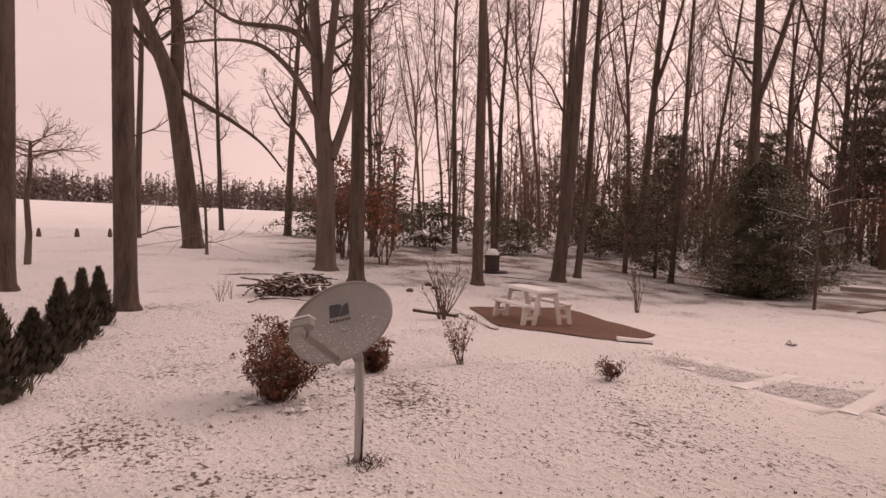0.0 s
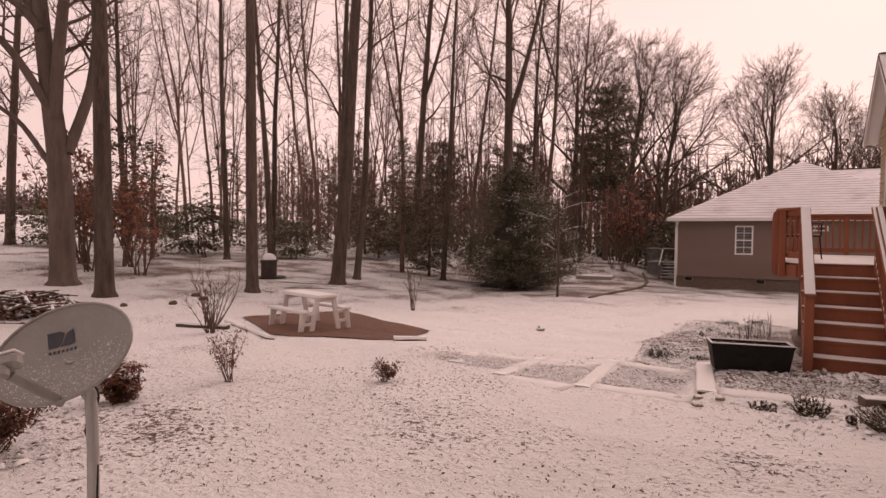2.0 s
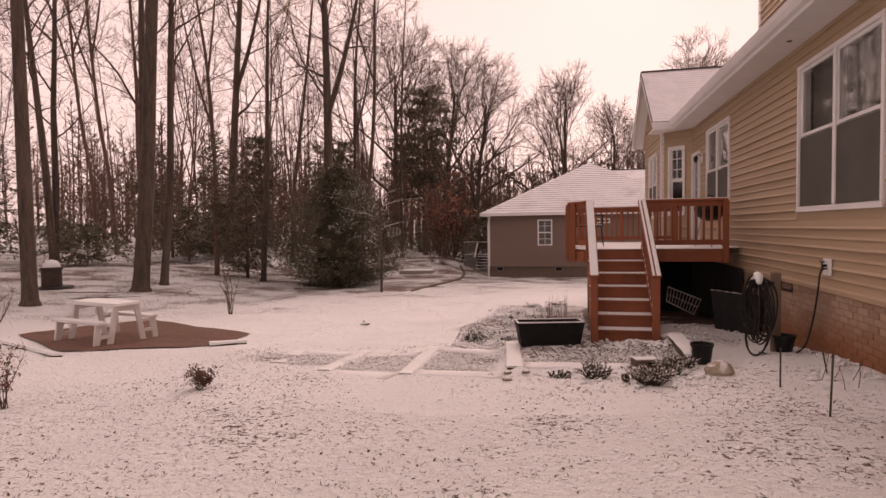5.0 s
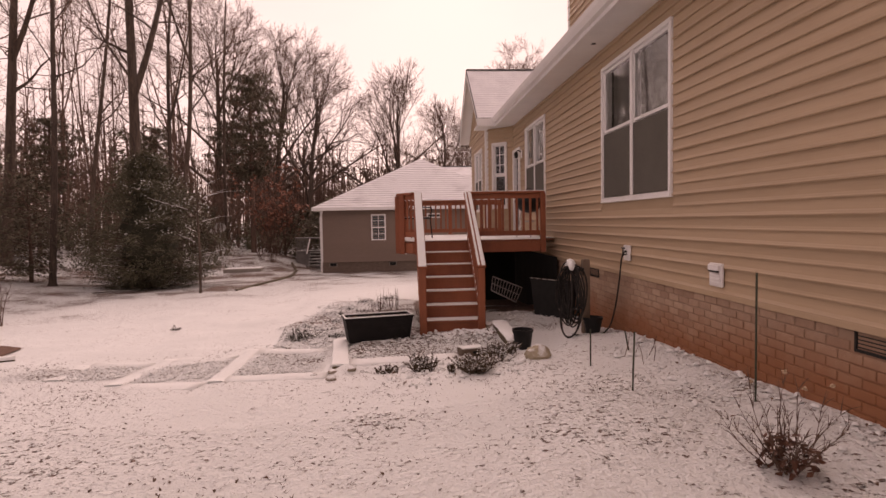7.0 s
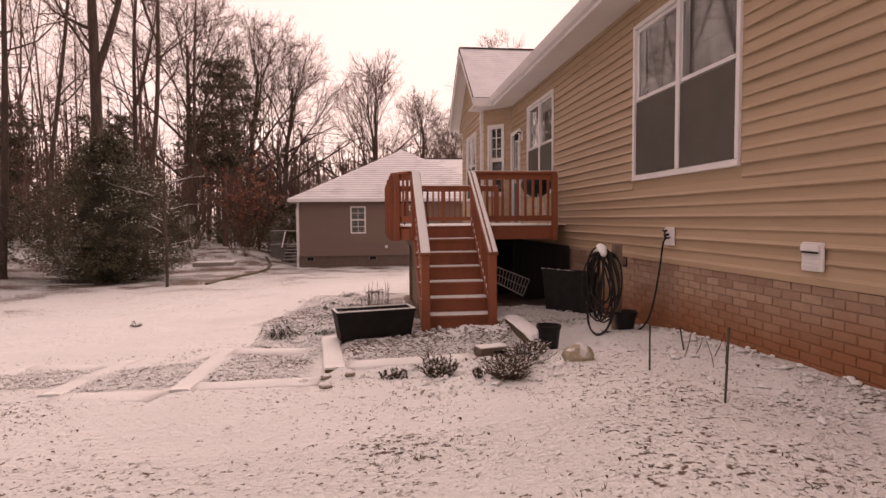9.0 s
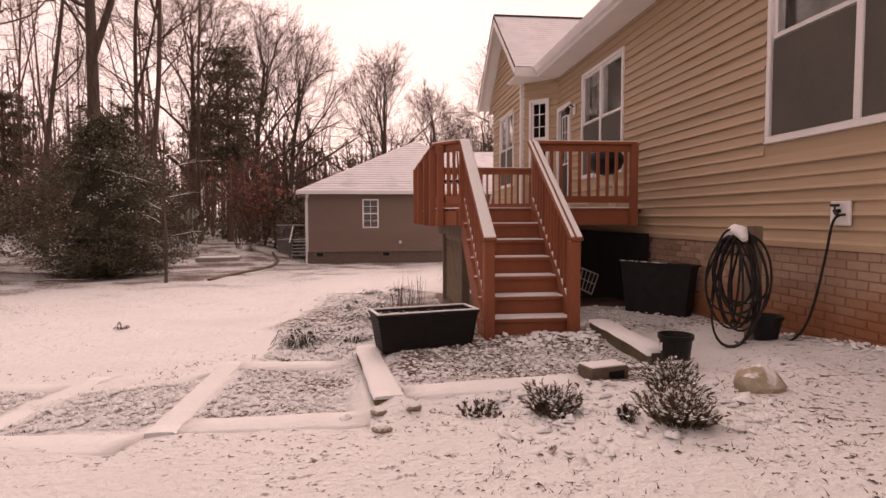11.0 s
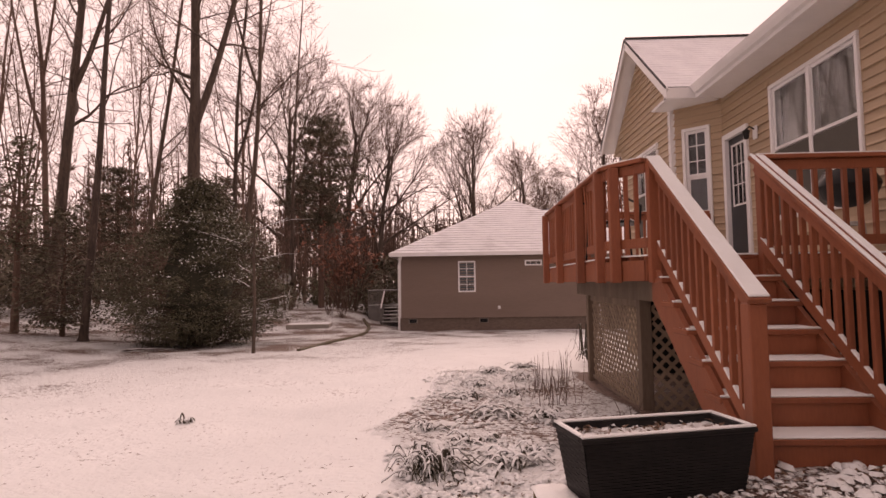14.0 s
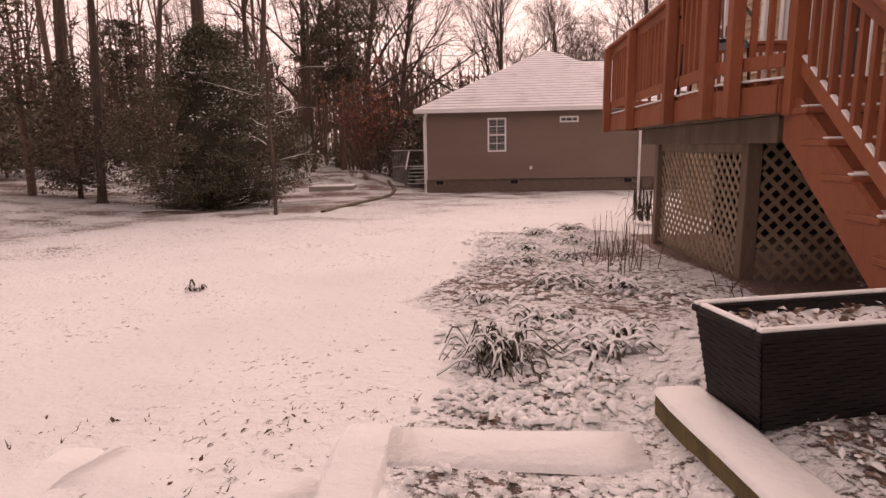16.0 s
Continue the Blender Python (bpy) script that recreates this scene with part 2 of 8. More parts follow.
LATTICE = surface("weathered_lattice", (0.235, 0.175, 0.122), (0.345, 0.265, 0.192), 5, (1, 1, 1), 0.85, 0.3, 60, 0.10)
WETWOOD = surface("mossy_wet_timber", (0.07, 0.055, 0.03), (0.13, 0.10, 0.055), 6, (1, 1, 1), 0.8, 0.5, 50)
MOSS = surface("moss_green_timber", (0.085, 0.062, 0.024), (0.16, 0.118, 0.045), 7, (1, 1, 1), 0.85, 0.6, 50, 0.0, 0.0, (0.05, 0.037, 0.022))
DARKBOX = surface("black_wicker", (0.012, 0.011, 0.011), (0.022, 0.02, 0.02), 8, (1, 1, 1), 0.5, 0.3, 70)
BLACK = surface("black_plastic", (0.012, 0.012, 0.012), (0.02, 0.02, 0.02), 8, (1, 1, 1), 0.42, 0.1, 70)
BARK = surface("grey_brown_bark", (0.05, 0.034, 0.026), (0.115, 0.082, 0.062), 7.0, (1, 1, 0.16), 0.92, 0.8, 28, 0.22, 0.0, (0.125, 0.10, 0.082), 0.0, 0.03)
# bark of distant trees, lightened in its colour for the haze of distance
BARK_HAZED = surface("hazed_far_bark", (0.115, 0.07, 0.052), (0.195, 0.124, 0.094), 2.0, (1, 1, 0.2), 0.95, 0.0, 20, 0.25)
TWIG = surface("twig_bark", (0.092, 0.055, 0.04), (0.155, 0.096, 0.07), 4.0, (1, 1, 1), 0.95, 0.0, 30, 0.2)
LEAF_DARK = surface("dark_evergreen_leaf", (0.075, 0.074, 0.042), (0.165, 0.15, 0.09), 6.0, (1, 1, 1), 0.75, 0.0, 25, 0.2, 0.02)
LEAF_PINE = surface("pine_needles", (0.07, 0.062, 0.038), (0.145, 0.122, 0.078), 5.0, (1, 1, 1), 0.7, 0.0, 25, 0.2, 0.0)
LEAF_RUST = surface("rust_beech_leaf", (0.21, 0.078, 0.047), (0.34, 0.135, 0.08), 5.0, (1, 1, 1), 0.8, 0.0, 25, 0.2)
# evergreen darkened in its colour to give the shade inside dense foliage
FOLIAGE_SHADE = surface("shaded_evergreen", (0.032, 0.031, 0.019), (0.055, 0.052, 0.032), 6.0, (1, 1, 1), 0.9, 0.0, 25)
LEAF_BROWN = surface("dead_brown_leaf", (0.11, 0.042, 0.026), (0.22, 0.098, 0.058), 9.0, (1, 1, 1), 0.85, 0.0, 25, 0.3, 0.22)
BLADE = surface("strap_leaf", (0.03, 0.027, 0.015), (0.085, 0.07, 0.042), 8.0, (1, 1, 1), 0.6, 0.0, 30, 0.2, 0.42)
MORTAR = surface("mortar", (0.27, 0.19, 0.135), (0.33, 0.24, 0.175), 12, (1, 1, 1), 0.95, 0.3, 90)
DISH = surface("grey_dish_enamel", (0.23, 0.23, 0.215), (0.28, 0.28, 0.265), 4, (1, 1, 1), 0.4, 0.05, 40)
PIPE = surface("galvanised_pipe", (0.36, 0.36, 0.35), (0.46, 0.46, 0.45), 9, (1, 1, 0.3), 0.5, 0.1, 60, 0, 0, None, 0.3)
DECAL = surface("dark_decal", (0.03, 0.035, 0.045), (0.05, 0.055, 0.065), 9, (1, 1, 1), 0.5, 0.0, 60)
RESIN = surface("white_resin", (0.70, 0.69, 0.67), (0.78, 0.77, 0.75), 5, (1, 1, 1), 0.55, 0.1, 60)
MULCH = surface("red_mulch", (0.115, 0.06, 0.042), (0.195, 0.103, 0.072), 18, (1, 1, 1), 0.95, 0.8, 90, 0, 0.0, None, 0.0, 0.03)
SHINGLE = surface("dark_shingle", (0.045, 0.043, 0.043), (0.08, 0.075, 0.072), 8, (1, 1, 1), 0.9, 0.3, 60)
SNOWROOF = surface("snowy_shingle", (0.74, 0.74, 0.76), (0.84, 0.84, 0.85), 2.5, (1, 1, 1), 0.8, 0.2, 14, 0, 0, (0.62, 0.61, 0.62))
# near-black colour standing in for the darkness of unlit rooms
ROOM_SHADE = surface("unlit_room_shade", (0.02, 0.018, 0.016), (0.03, 0.027, 0.024), 2, (1, 1, 1), 0.9, 0.0, 20)
# pale tone that lightens the panes in place of soft reflections
PANE_SHEEN = surface("pale_pane_sheen", (0.20, 0.185, 0.165), (0.25, 0.235, 0.21), 2.0, (1, 1, 0.3), 0.9, 0.2, 14)
SCREEN = surface("grey_insect_screen", (0.072, 0.066, 0.055), (0.095, 0.087, 0.072), 2, (1, 1, 1), 0.75, 0.0, 60)
DOORPAINT = surface("dark_door_paint", (0.02, 0.022, 0.026), (0.035, 0.037, 0.042), 3, (1, 1, 1), 0.4, 0.05, 40)
IRON = surface("black_iron", (0.015, 0.015, 0.015), (0.03, 0.028, 0.026), 8, (1, 1, 1), 0.5, 0.1, 60, 0, 0, None, 0.6)
HOSE = surface("dark_hose_rubber", (0.013, 0.012, 0.011), (0.032, 0.028, 0.025), 10, (1, 1, 1), 0.45, 0.1, 60, 0.2, 0.08)
STONE = surface("pale_fieldstone", (0.30, 0.25, 0.17), (0.42, 0.36, 0.26), 6, (1, 1, 1), 0.85, 0.5, 40, 0.1, 0.45)
CONCRETE = surface("grey_concrete", (0.26, 0.23, 0.20), (0.36, 0.33, 0.29), 6, (1, 1, 1), 0.9, 0.4, 60, 0.1)
POLE = surface("dark_green_stake", (0.03, 0.04, 0.025), (0.05, 0.06, 0.035), 9, (1, 1, 1), 0.6, 0.1, 60)
# treeline colour has the distance haze mixed in
HAZE_WOOD = surface("hazed_treeline", (0.125, 0.093, 0.083), (0.18, 0.138, 0.124), 0.12, (1, 1, 1), 1.0, 0.0, 1.2)

for m_ in (BLACK, DARKBOX, HOSE):
    m_.node_tree.nodes["Principled BSDF"].inputs["Specular IOR Level"].default_value = 0.18
GLASS, g_n, g_l, g_b = shader("window_glass")
g_b.inputs["Base Color"].default_value = (0.9, 0.92, 0.92, 1)
g_b.inputs["Roughness"].default_value, g_b.inputs["Transmission Weight"].default_value, g_b.inputs["IOR"].default_value = 0.02, 1.0, 1.5

# ---- ground ----
BROWN = [(-20, 10), (-22, 16), (-21.5, 22), (-19.5, 26.5), (-15, 26), (-10.5, 25.5), (-7.0, 22.5), (-7.0, 28), (-8, 36)]


def seg_dist(x, y, p, q):
    dx, dy = q[0] - p[0], q[1] - p[1]
    t = min(1, max(0, ((x - p[0]) * dx + (y - p[1]) * dy) / (dx * dx + dy * dy)))
    return math.hypot(x - p[0] - t * dx, y - p[1] - t * dy)


def litter(x, y):
    """How much leaf litter and grass shows through the snow."""
    d = -0.75 * x + 0.66 * y
    k = min(1, max(0, (d - 11.5) / 9)) * min(1, max(0, (y + 0.18 * x - 4) / 5)) * min(1, max(0, (46 + x) / 14))
    a = 0.048 - 0.035 * ease(6.5, 9.0, y) * ease(-10.0, -7.0, x) * (1 - ease(18.0, 24.0, y)) + 0.135 * k + (0.07 * ease(24, 30, y) if -7 < x < 9 and y < 45 else 0.0)
    band = min(seg_dist(x, y, p, q) for p, q in zip(BROWN, BROWN[1:])) if x < -2 and 5 < y < 40 else 9.0
    a += 0.17 * math.exp(-(band / 2.4) ** 2)
    if -12 < x < 3.8 and -4 < y < 5:
        a += 0.03 + 0.012 * ease(-2.0, 0.0, x)
    a = min(a, 0.235)
    for x0, y0, x1, y1, b in BEDS:
        e = min(x - x0, x1 - x, y - y0, y1 - y)
        if x1 - x0 > 2 and y1 - y0 > 5:
            e += 0.55 * noise.noise((x * 1.1, y * 1.1, 5.5))
        if e > 0:
            a = max(a, b * min(1, e / 0.12 + 0.2))
    if x < -40:
        a = -0.12
    return a


BEDS = [(0.0, 6.95, 2.2, 9.05, 0.22), (-1.25, 6.8, -0.25, 8.32, 0.17), (-2.4, 6.7, -1.45, 7.95, 0.17), (-3.35, 7.0, -2.6, 8.05, 0.17), (-3.9, 7.0, -3.15, 7.8, 0.15),
        (-1.15, 8.3, 1.3, 15.5, 0.165), (1.9, 5.6, 3.7, 9.4, 0.055), (3.2, 2.0, 3.75, 12.0, 0.07), (3.48, 2.0, 3.78, 8.0, 0.18), (-9.5, 20.3, -4.6, 34, 0.2), (-7.0, 0.3, -3.5, 3.4, 0.095), (2.0, 9.0, 3.75, 10.9, 0.15), (1.0, 10.7, 3.75, 14.9, 0.6), (-7.5, 4.0, -3.5, 8.3, 0.06)]


def axis(stops):
    out = [stops[0][0]]
    for (a, s), (b, _) in zip(stops, stops[1:]):
        n = max(1, round((b - a) / s))
        out += [a + (b - a) * (i + 1) / n for i in range(n)]
    return out


gx = axis([(-900, 60), (-240, 20), (-80, 4), (-30, 1.0), (-12, 0.35), (-5, 0.12), (4, 0.8), (14, 6), (50, 40), (700, 1)])
gy = axis([(-500, 40), (-60, 8), (-12, 1.0), (-2, 0.3), (2, 0.12), (12, 0.3), (20, 0.9), (50, 4), (110, 20), (300, 60), (900, 1)])


def lumps(x, y):
    """Small unevenness of the snowy lawn."""
    near = 1 if (-40 < x < 6 and -10 < y < 45) else 0
    z = 0.035 * near * noise.noise((x * 0.7, y * 0.7, 3.1)) + 0.018 * near * noise.noise((x * 2.9, y * 2.9, 7.7)) + 0.007 * near * noise.noise((x * 7.0, y * 7.0, 2.2))
    z += 0.09 * math.exp(-((x + 4.6) / 1.6) ** 2 - ((y - 7.4) / 0.8) ** 2)
    z += 0.03 * math.exp(-((x - 0.02) / 0.16) ** 2 - ((y - 6.78) / 0.14) ** 2)
    z += 0.05 * math.exp(-((x - 1.85) / 0.4) ** 2 - ((y - 8.7) / 0.3) ** 2)
    return z


def height(x, y):
    return ground(x, y) + lumps(x, y)


gm = bpy.data.meshes.new("ground")
nx, ny = len(gx), len(gy)
gm.from_pydata([(x, y, height(x, y)) for y in gy for x in gx], [],
               [(j * nx + i, j * nx + i + 1, (j + 1) * nx + i + 1, (j + 1) * nx + i) for j in range(ny - 1) for i in range(nx - 1)])
gm.polygons.foreach_set("use_smooth", [True] * len(gm.polygons))
at_l = gm.attributes.new("litter", "FLOAT", "POINT")
at_l.data.foreach_set("value", [litter(x, y) for y in gy for x in gx])
GROUND, n_, l_, b_ = shader("snow_over_leaf_litter")
p_, g_ = place_node(n_, l_)
flat_ = n_.new("ShaderNodeMapping"); flat_.inputs["Scale"].default_value = (1, 1, 0.15); l_.new(p_, flat_.inputs[0])
v_ = flat_.outputs[0]
s_, q_, y_ = noise_node(n_, l_, v_, 8.5, 5.0, 0.62), noise_node(n_, l_, v_, 0.6, 4.0), noise_node(n_, l_, v_, 38.0, 3.0)
k_ = math_node(n_, l_, "ADD", math_node(n_, l_, "MULTIPLY", s_, 0.7), math_node(n_, l_, "MULTIPLY", y_, 0.3))
k_ = math_node(n_, l_, "ADD", k_, math_node(n_, l_, "MULTIPLY", math_node(n_, l_, "SUBTRACT", q_, 0.5), 0.3))
a_ = n_.new("ShaderNodeAttribute"); a_.attribute_name = "litter"
k_ = math_node(n_, l_, "ADD", k_, a_.outputs["Fac"])
warp_ = n_.new("ShaderNodeTexNoise"); warp_.inputs["Scale"].default_value = 9.0; l_.new(v_, warp_.inputs["Vector"])
wmix_ = n_.new("ShaderNodeMix"); wmix_.data_type = "VECTOR"; wmix_.inputs[0].default_value = 0.2
l_.new(v_, wmix_.inputs[4]); l_.new(warp_.outputs["Color"], wmix_.inputs[5])
vor_ = n_.new("ShaderNodeTexVoronoi"); vor_.inputs["Scale"].default_value = 30.0; l_.new(wmix_.outputs[1], vor_.inputs["Vector"])
pick_ = n_.new("ShaderNodeSeparateColor"); l_.new(vor_.outputs["Color"], pick_.inputs[0])
dens_ = math_node(n_, l_, "ADD", math_node(n_, l_, "MULTIPLY", a_.outputs["Fac"], 1.8), math_node(n_, l_, "MULTIPLY", math_node(n_, l_, "SUBTRACT", q_, 0.53), 0.8))
dens_ = math_node(n_, l_, "ADD", dens_, math_node(n_, l_, "MULTIPLY", math_node(n_, l_, "SUBTRACT", s_, 0.5), 1.1))
spot_ = math_node(n_, l_, "LESS_THAN", pick_.outputs[0], dens_)
spot_ = math_node(n_, l_, "MULTIPLY", spot_, ramp_node(n_, l_, vor_.outputs["Distance"], 0.42, 0.28))
grain_ = math_node(n_, l_, "ADD", math_node(n_, l_, "MULTIPLY", noise_node(n_, l_, v_, 24.0, 4.5, 0.62), 1.15), -0.075)
mk_ = math_node(n_, l_, "ADD", grain_, math_node(n_, l_, "MULTIPLY", a_.outputs["Fac"], 1.0))
wide_ = math_node(n_, l_, "ADD", math_node(n_, l_, "MULTIPLY", a_.outputs["Fac"], 3.0), 0.45)
mk_ = math_node(n_, l_, "ADD", mk_, math_node(n_, l_, "MULTIPLY", math_node(n_, l_, "SUBTRACT", q_, 0.5), wide_))
mk_ = math_node(n_, l_, "ADD", mk_, math_node(n_, l_, "MULTIPLY", math_node(n_, l_, "SUBTRACT", s_, 0.5), 0.4))
bare_ = math_node(n_, l_, "MAXIMUM", ramp_node(n_, l_, mk_, 0.72, 0.80, 0.0, 0.92), math_node(n_, l_, "MULTIPLY", spot_, 0.45))
earth_ = mix_node(n_, l_, ramp_node(n_, l_, y_, 0.35, 0.65), (0.07, 0.034, 0.021), (0.22, 0.122, 0.08))
drift_ = mix_node(n_, l_, ramp_node(n_, l_, q_, 0.3, 0.7), (0.71, 0.74, 0.735), (0.80, 0.83, 0.825))
l_.new(mix_node(n_, l_, bare_, drift_, earth_), b_.inputs["Base Color"])
b_.inputs["Roughness"].default_value, b_.inputs["Specular IOR Level"].default_value = 0.78, 0.2
clump_ = noise_node(n_, l_, v_, 22.0, 4.0, 0.6)
lump_ = math_node(n_, l_, "ADD", math_node(n_, l_, "MULTIPLY", s_, 0.8), math_node(n_, l_, "MULTIPLY", clump_, 0.75))
lump_ = math_node(n_, l_, "MULTIPLY", lump_, ramp_node(n_, l_, a_.outputs["Fac"], 0.02, 0.11, 0.3, 1.0))
relief(n_, l_, b_, math_node(n_, l_, "SUBTRACT", lump_, math_node(n_, l_, "MULTIPLY", bare_, 0.5)), 1.0, 0.07)
gm.materials.append(GROUND)
tagged(new("ground", gm), "snow-dusted lawn with leaf litter showing through", "ground", kind="structure")

# ---- house ----
WX, SID0, SOF = 3.72, 1.018, 4.19
WIN1, WIN2, DOOR = (6.25, 8.40, 1.97, 3.90), (11.70, 13.52, 1.97, 3.88), (14.16, 14.97, 1.40, 3.54)
LAP = 0.1193


def lap_board(length, deep=True):
    """One course of siding along +y, foot at z 0, facing -x; every second course has a deeper butt."""
    s = Shape()
    k = 1.0 if deep else 0.62
    prof = [(0.004, LAP + 0.012), (-0.012 * k, 0.036), (-0.022 * k, 0.018), (-0.030 * k, 0.009), (-0.029 * k, 0.0), (0.004, 0.0)]
    n = len(prof)
    s.add([Vector((x, yy, z)) for yy in (0, length) for x, z in prof],
          [(i, (i + 1) % n, n + (i + 1) % n, n + i) for i in range(n)] + [tuple(range(n))[::-1], tuple(range(n, 2 * n))])
    return s


BOARD_MESHES = {}


def board(parent, x, y0, y1, z, rz=0.0, material=None):
    deep = round((z - SID0) / LAP) % 2 == 0
    key = (round(y1 - y0, 3), deep)
    if key not in BOARD_MESHES:
        BOARD_MESHES[key] = lap_board(y1 - y0, deep).data("siding_board", material or SIDING)
    ob = part("siding_board", BOARD_MESHES[key], None, parent)
    ob.matrix_local = pose(x, y0, z, 0, 0, rz)
    return ob


def cut(y0, y1, z, holes):
    """The stretches of a siding course between openings."""
    segs = [(y0, y1)]
    for a, b, c, d in holes:
        if z + LAP > c and z < d:
            segs = [q for p, r in segs for q in ((p, min(r, a)), (max(p, b), r)) if q[1] - q[0] > 0.02]
    return segs


house_wall = Shape()
holes = sorted([WIN1, WIN2, DOOR])
ys = [-8.0] + [v for h in holes for v in h[:2]] + [15.0]
for i in range(0, len(ys), 2):
    house_wall.box(WX, ys[i], SID0 - 0.02, WX + 0.2, ys[i + 1], SOF + 0.2)
for a, b, c, d in holes:
    house_wall.box(WX, a, SID0 - 0.02, WX + 0.2, b, c)
    house_wall.box(WX, a, d, WX + 0.2, b, SOF + 0.2)
wall_main = tagged(new("wall_west", house_wall.data("wall_west", SIDING)), "beige vinyl lap siding wall of the house", "wall", kind="structure")
course, z = 0, SID0
while z < SOF - 0.02:
    for a, b in cut(-8.0, 15.0, z, [(h[0] - 0.03, h[1] + 0.03, h[2] - 0.03, h[3] + 0.03) for h in holes]):
        board(wall_main, WX, a, b, z)
    z += LAP
starter = Shape().box(WX - 0.03, -8.0, SID0 - 0.045, WX, 15.0, SID0 + 0.005, 0.004)
part("starter_strip", starter, SIDING, wall_main)

# brick foundation
wall_base = tagged(new("wall_foundation", Shape().box(WX - 0.002, -8.0, -1.6, WX + 0.2, 15.0, SID0 - 0.02).data("wall_foundation", MORTAR)),
                   "tan brick foundation wall stained with red clay", "wall", kind="structure")
VENTS = [(8.57, 9.0, 0.845, 0.985), (3.2, 3.72, 0.835, 0.99)]

# eaves
eave = Shape().box(3.27, -8.0, SOF, WX + 0.1, 14.95, SOF + 0.03)
tagged(new("soffit", eave.data("soffit", WHITE)), "white vinyl soffit under the eaves", "soffit", kind="structure")
tagged(new("trim_fascia", Shape().box(3.23, -8.0, SOF - 0.02, 3.27, 14.9, SOF + 0.17, 0.006).data("fascia", WHITE)), "white fascia board along the eaves", "fascia", kind="structure")
gut = Shape()
gp = [(3.23, SOF + 0.03), (3.17, SOF + 0.04), (3.13, SOF + 0.10), (3.11, SOF + 0.155), (3.125, SOF + 0.155), (3.15, SOF + 0.10), (3.18, SOF + 0.06), (3.23, SOF + 0.05)]
gut.slab([(x, -8.0, zz) for x, zz in gp], (0, 22.75, 0))
solid("gutter", gut, WHITE, "white aluminium gutter along the eaves", "gutter")
SLOPE = math.tan(radians(33))
roof_main = Shape()
for i in range(40):
    x0, x1 = 3.14 + i * 0.13, 3.14 + (i + 1) * 0.13 + 0.02
    z0 = SOF + 0.16 + (x0 - 3.14) * SLOPE
    roof_main.slab([(x0, -8.0, z0), (x1, -8.0, z0 + (x1 - x0) * SLOPE - 0.008), (x1, 15.5, z0 + (x1 - x0) * SLOPE - 0.008), (x0, 15.5, z0)], (0, 0, 0.022))
tagged(new("roof_main", roof_main.data("roof_main", SNOWROOF)), "snow-covered shingle roof of the house", "roof", kind="structure")

# upper storey set back above the eaves
UX, UY = 4.25, 11.8
wall_upper = tagged(new("wall_upper", Shape().box(UX, -8.0, 4.6, UX + 4.0, UY, 8.2).data("wall_upper", SIDING)), "beige siding wall of the upper storey", "wall", kind="structure")
z = 4.7
while z < 8.0:
    board(wall_upper, UX, -2.0, UY, z)
    z += LAP
part("corner_post", Shape().box(UX - 0.02, UY - 0.09, 4.6, UX + 0.06, UY + 0.02, 8.2, 0.006), WHITE, wall_upper)

# the rest of the house shell, never seen from outside the yard
tagged(new("floor", Shape().box(WX + 0.2, -8.0, 1.2, 12.0, 20.0, 1.36).data("floor", GREYWOOD)), "plain wooden floor inside the house", "floor", kind="structure")
tagged(new("wall_east", Shape().box(12.0, -8.0, -1.6, 12.2, 20.0, 7.6).data("wall_east", SIDING)), "beige siding wall on the far side of the house", "wall", kind="structure")
tagged(new("wall_south", Shape().box(WX, -8.2, -1.6, 12.2, -8.002, 7.0).data("wall_south", SIDING)), "beige siding end wall of the house", "wall", kind="structure")
tagged(new("wall_north", Shape().box(8.0, 20.002, -1.6, 12.2, 20.2, 5.6).data("wall_north", SIDING)), "beige siding end wall beyond the gable", "wall", kind="structure")

# ---- bay under the gable ----
BX, BY0, BY1 = 3.08, 15.62, 18.7
BWIN = (16.25, 17.75, 2.0, 3.78)
wall_bay = tagged(new("wall_bay", Shape().box(BX, BY0, -1.6, BX + 0.2, BWIN[0], 4.2).box(BX, BWIN[1], -1.6, BX + 0.2, BY1, 4.2).box(BX, BWIN[0], -1.6, BX + 0.2, BWIN[1], BWIN[2]).box(BX, BWIN[0], BWIN[3], BX + 0.2, BWIN[1], 4.2).add(
    [Vector(p) for p in ((BX, 14.95, 4.2), (BX, 19.4, 4.2), (BX, 17.13, 6.02), (BX + 0.2, 14.95, 4.2), (BX + 0.2, 19.4, 4.2), (BX + 0.2, 17.13, 6.02))],
    [(0, 1, 2), (3, 4, 5), (0, 3, 5, 2), (1, 4, 5, 2), (0, 1, 4, 3)]).data("wall_bay", SIDING)), "beige siding wall under the gable", "wall", kind="structure")
z = SID0
while z < 5.95:
    half = 1.54 if z < 4.18 else max(0.0, 2.2 * (6.02 - z - LAP) / 1.82)
    if half > 0.06:
        for a, b in cut(17.16 - half, 17.16 + half, z, [BWIN]):
            board(wall_bay, BX, round(a, 2), round(b, 2), z)
    z += LAP
part("corner_post", Shape().box(BX - 0.025, BY0 - 0.06, SID0, BX + 0.07, BY0 + 0.06, 4.19, 0.006), WHITE, wall_bay)
SWIN = (0.2, 0.68, 2.05, 3.80)
ANG = math.hypot(WX - BX, BY0 - 15.0)
ANGLE = math.degrees(math.atan2(WX - BX, BY0 - 15.0))
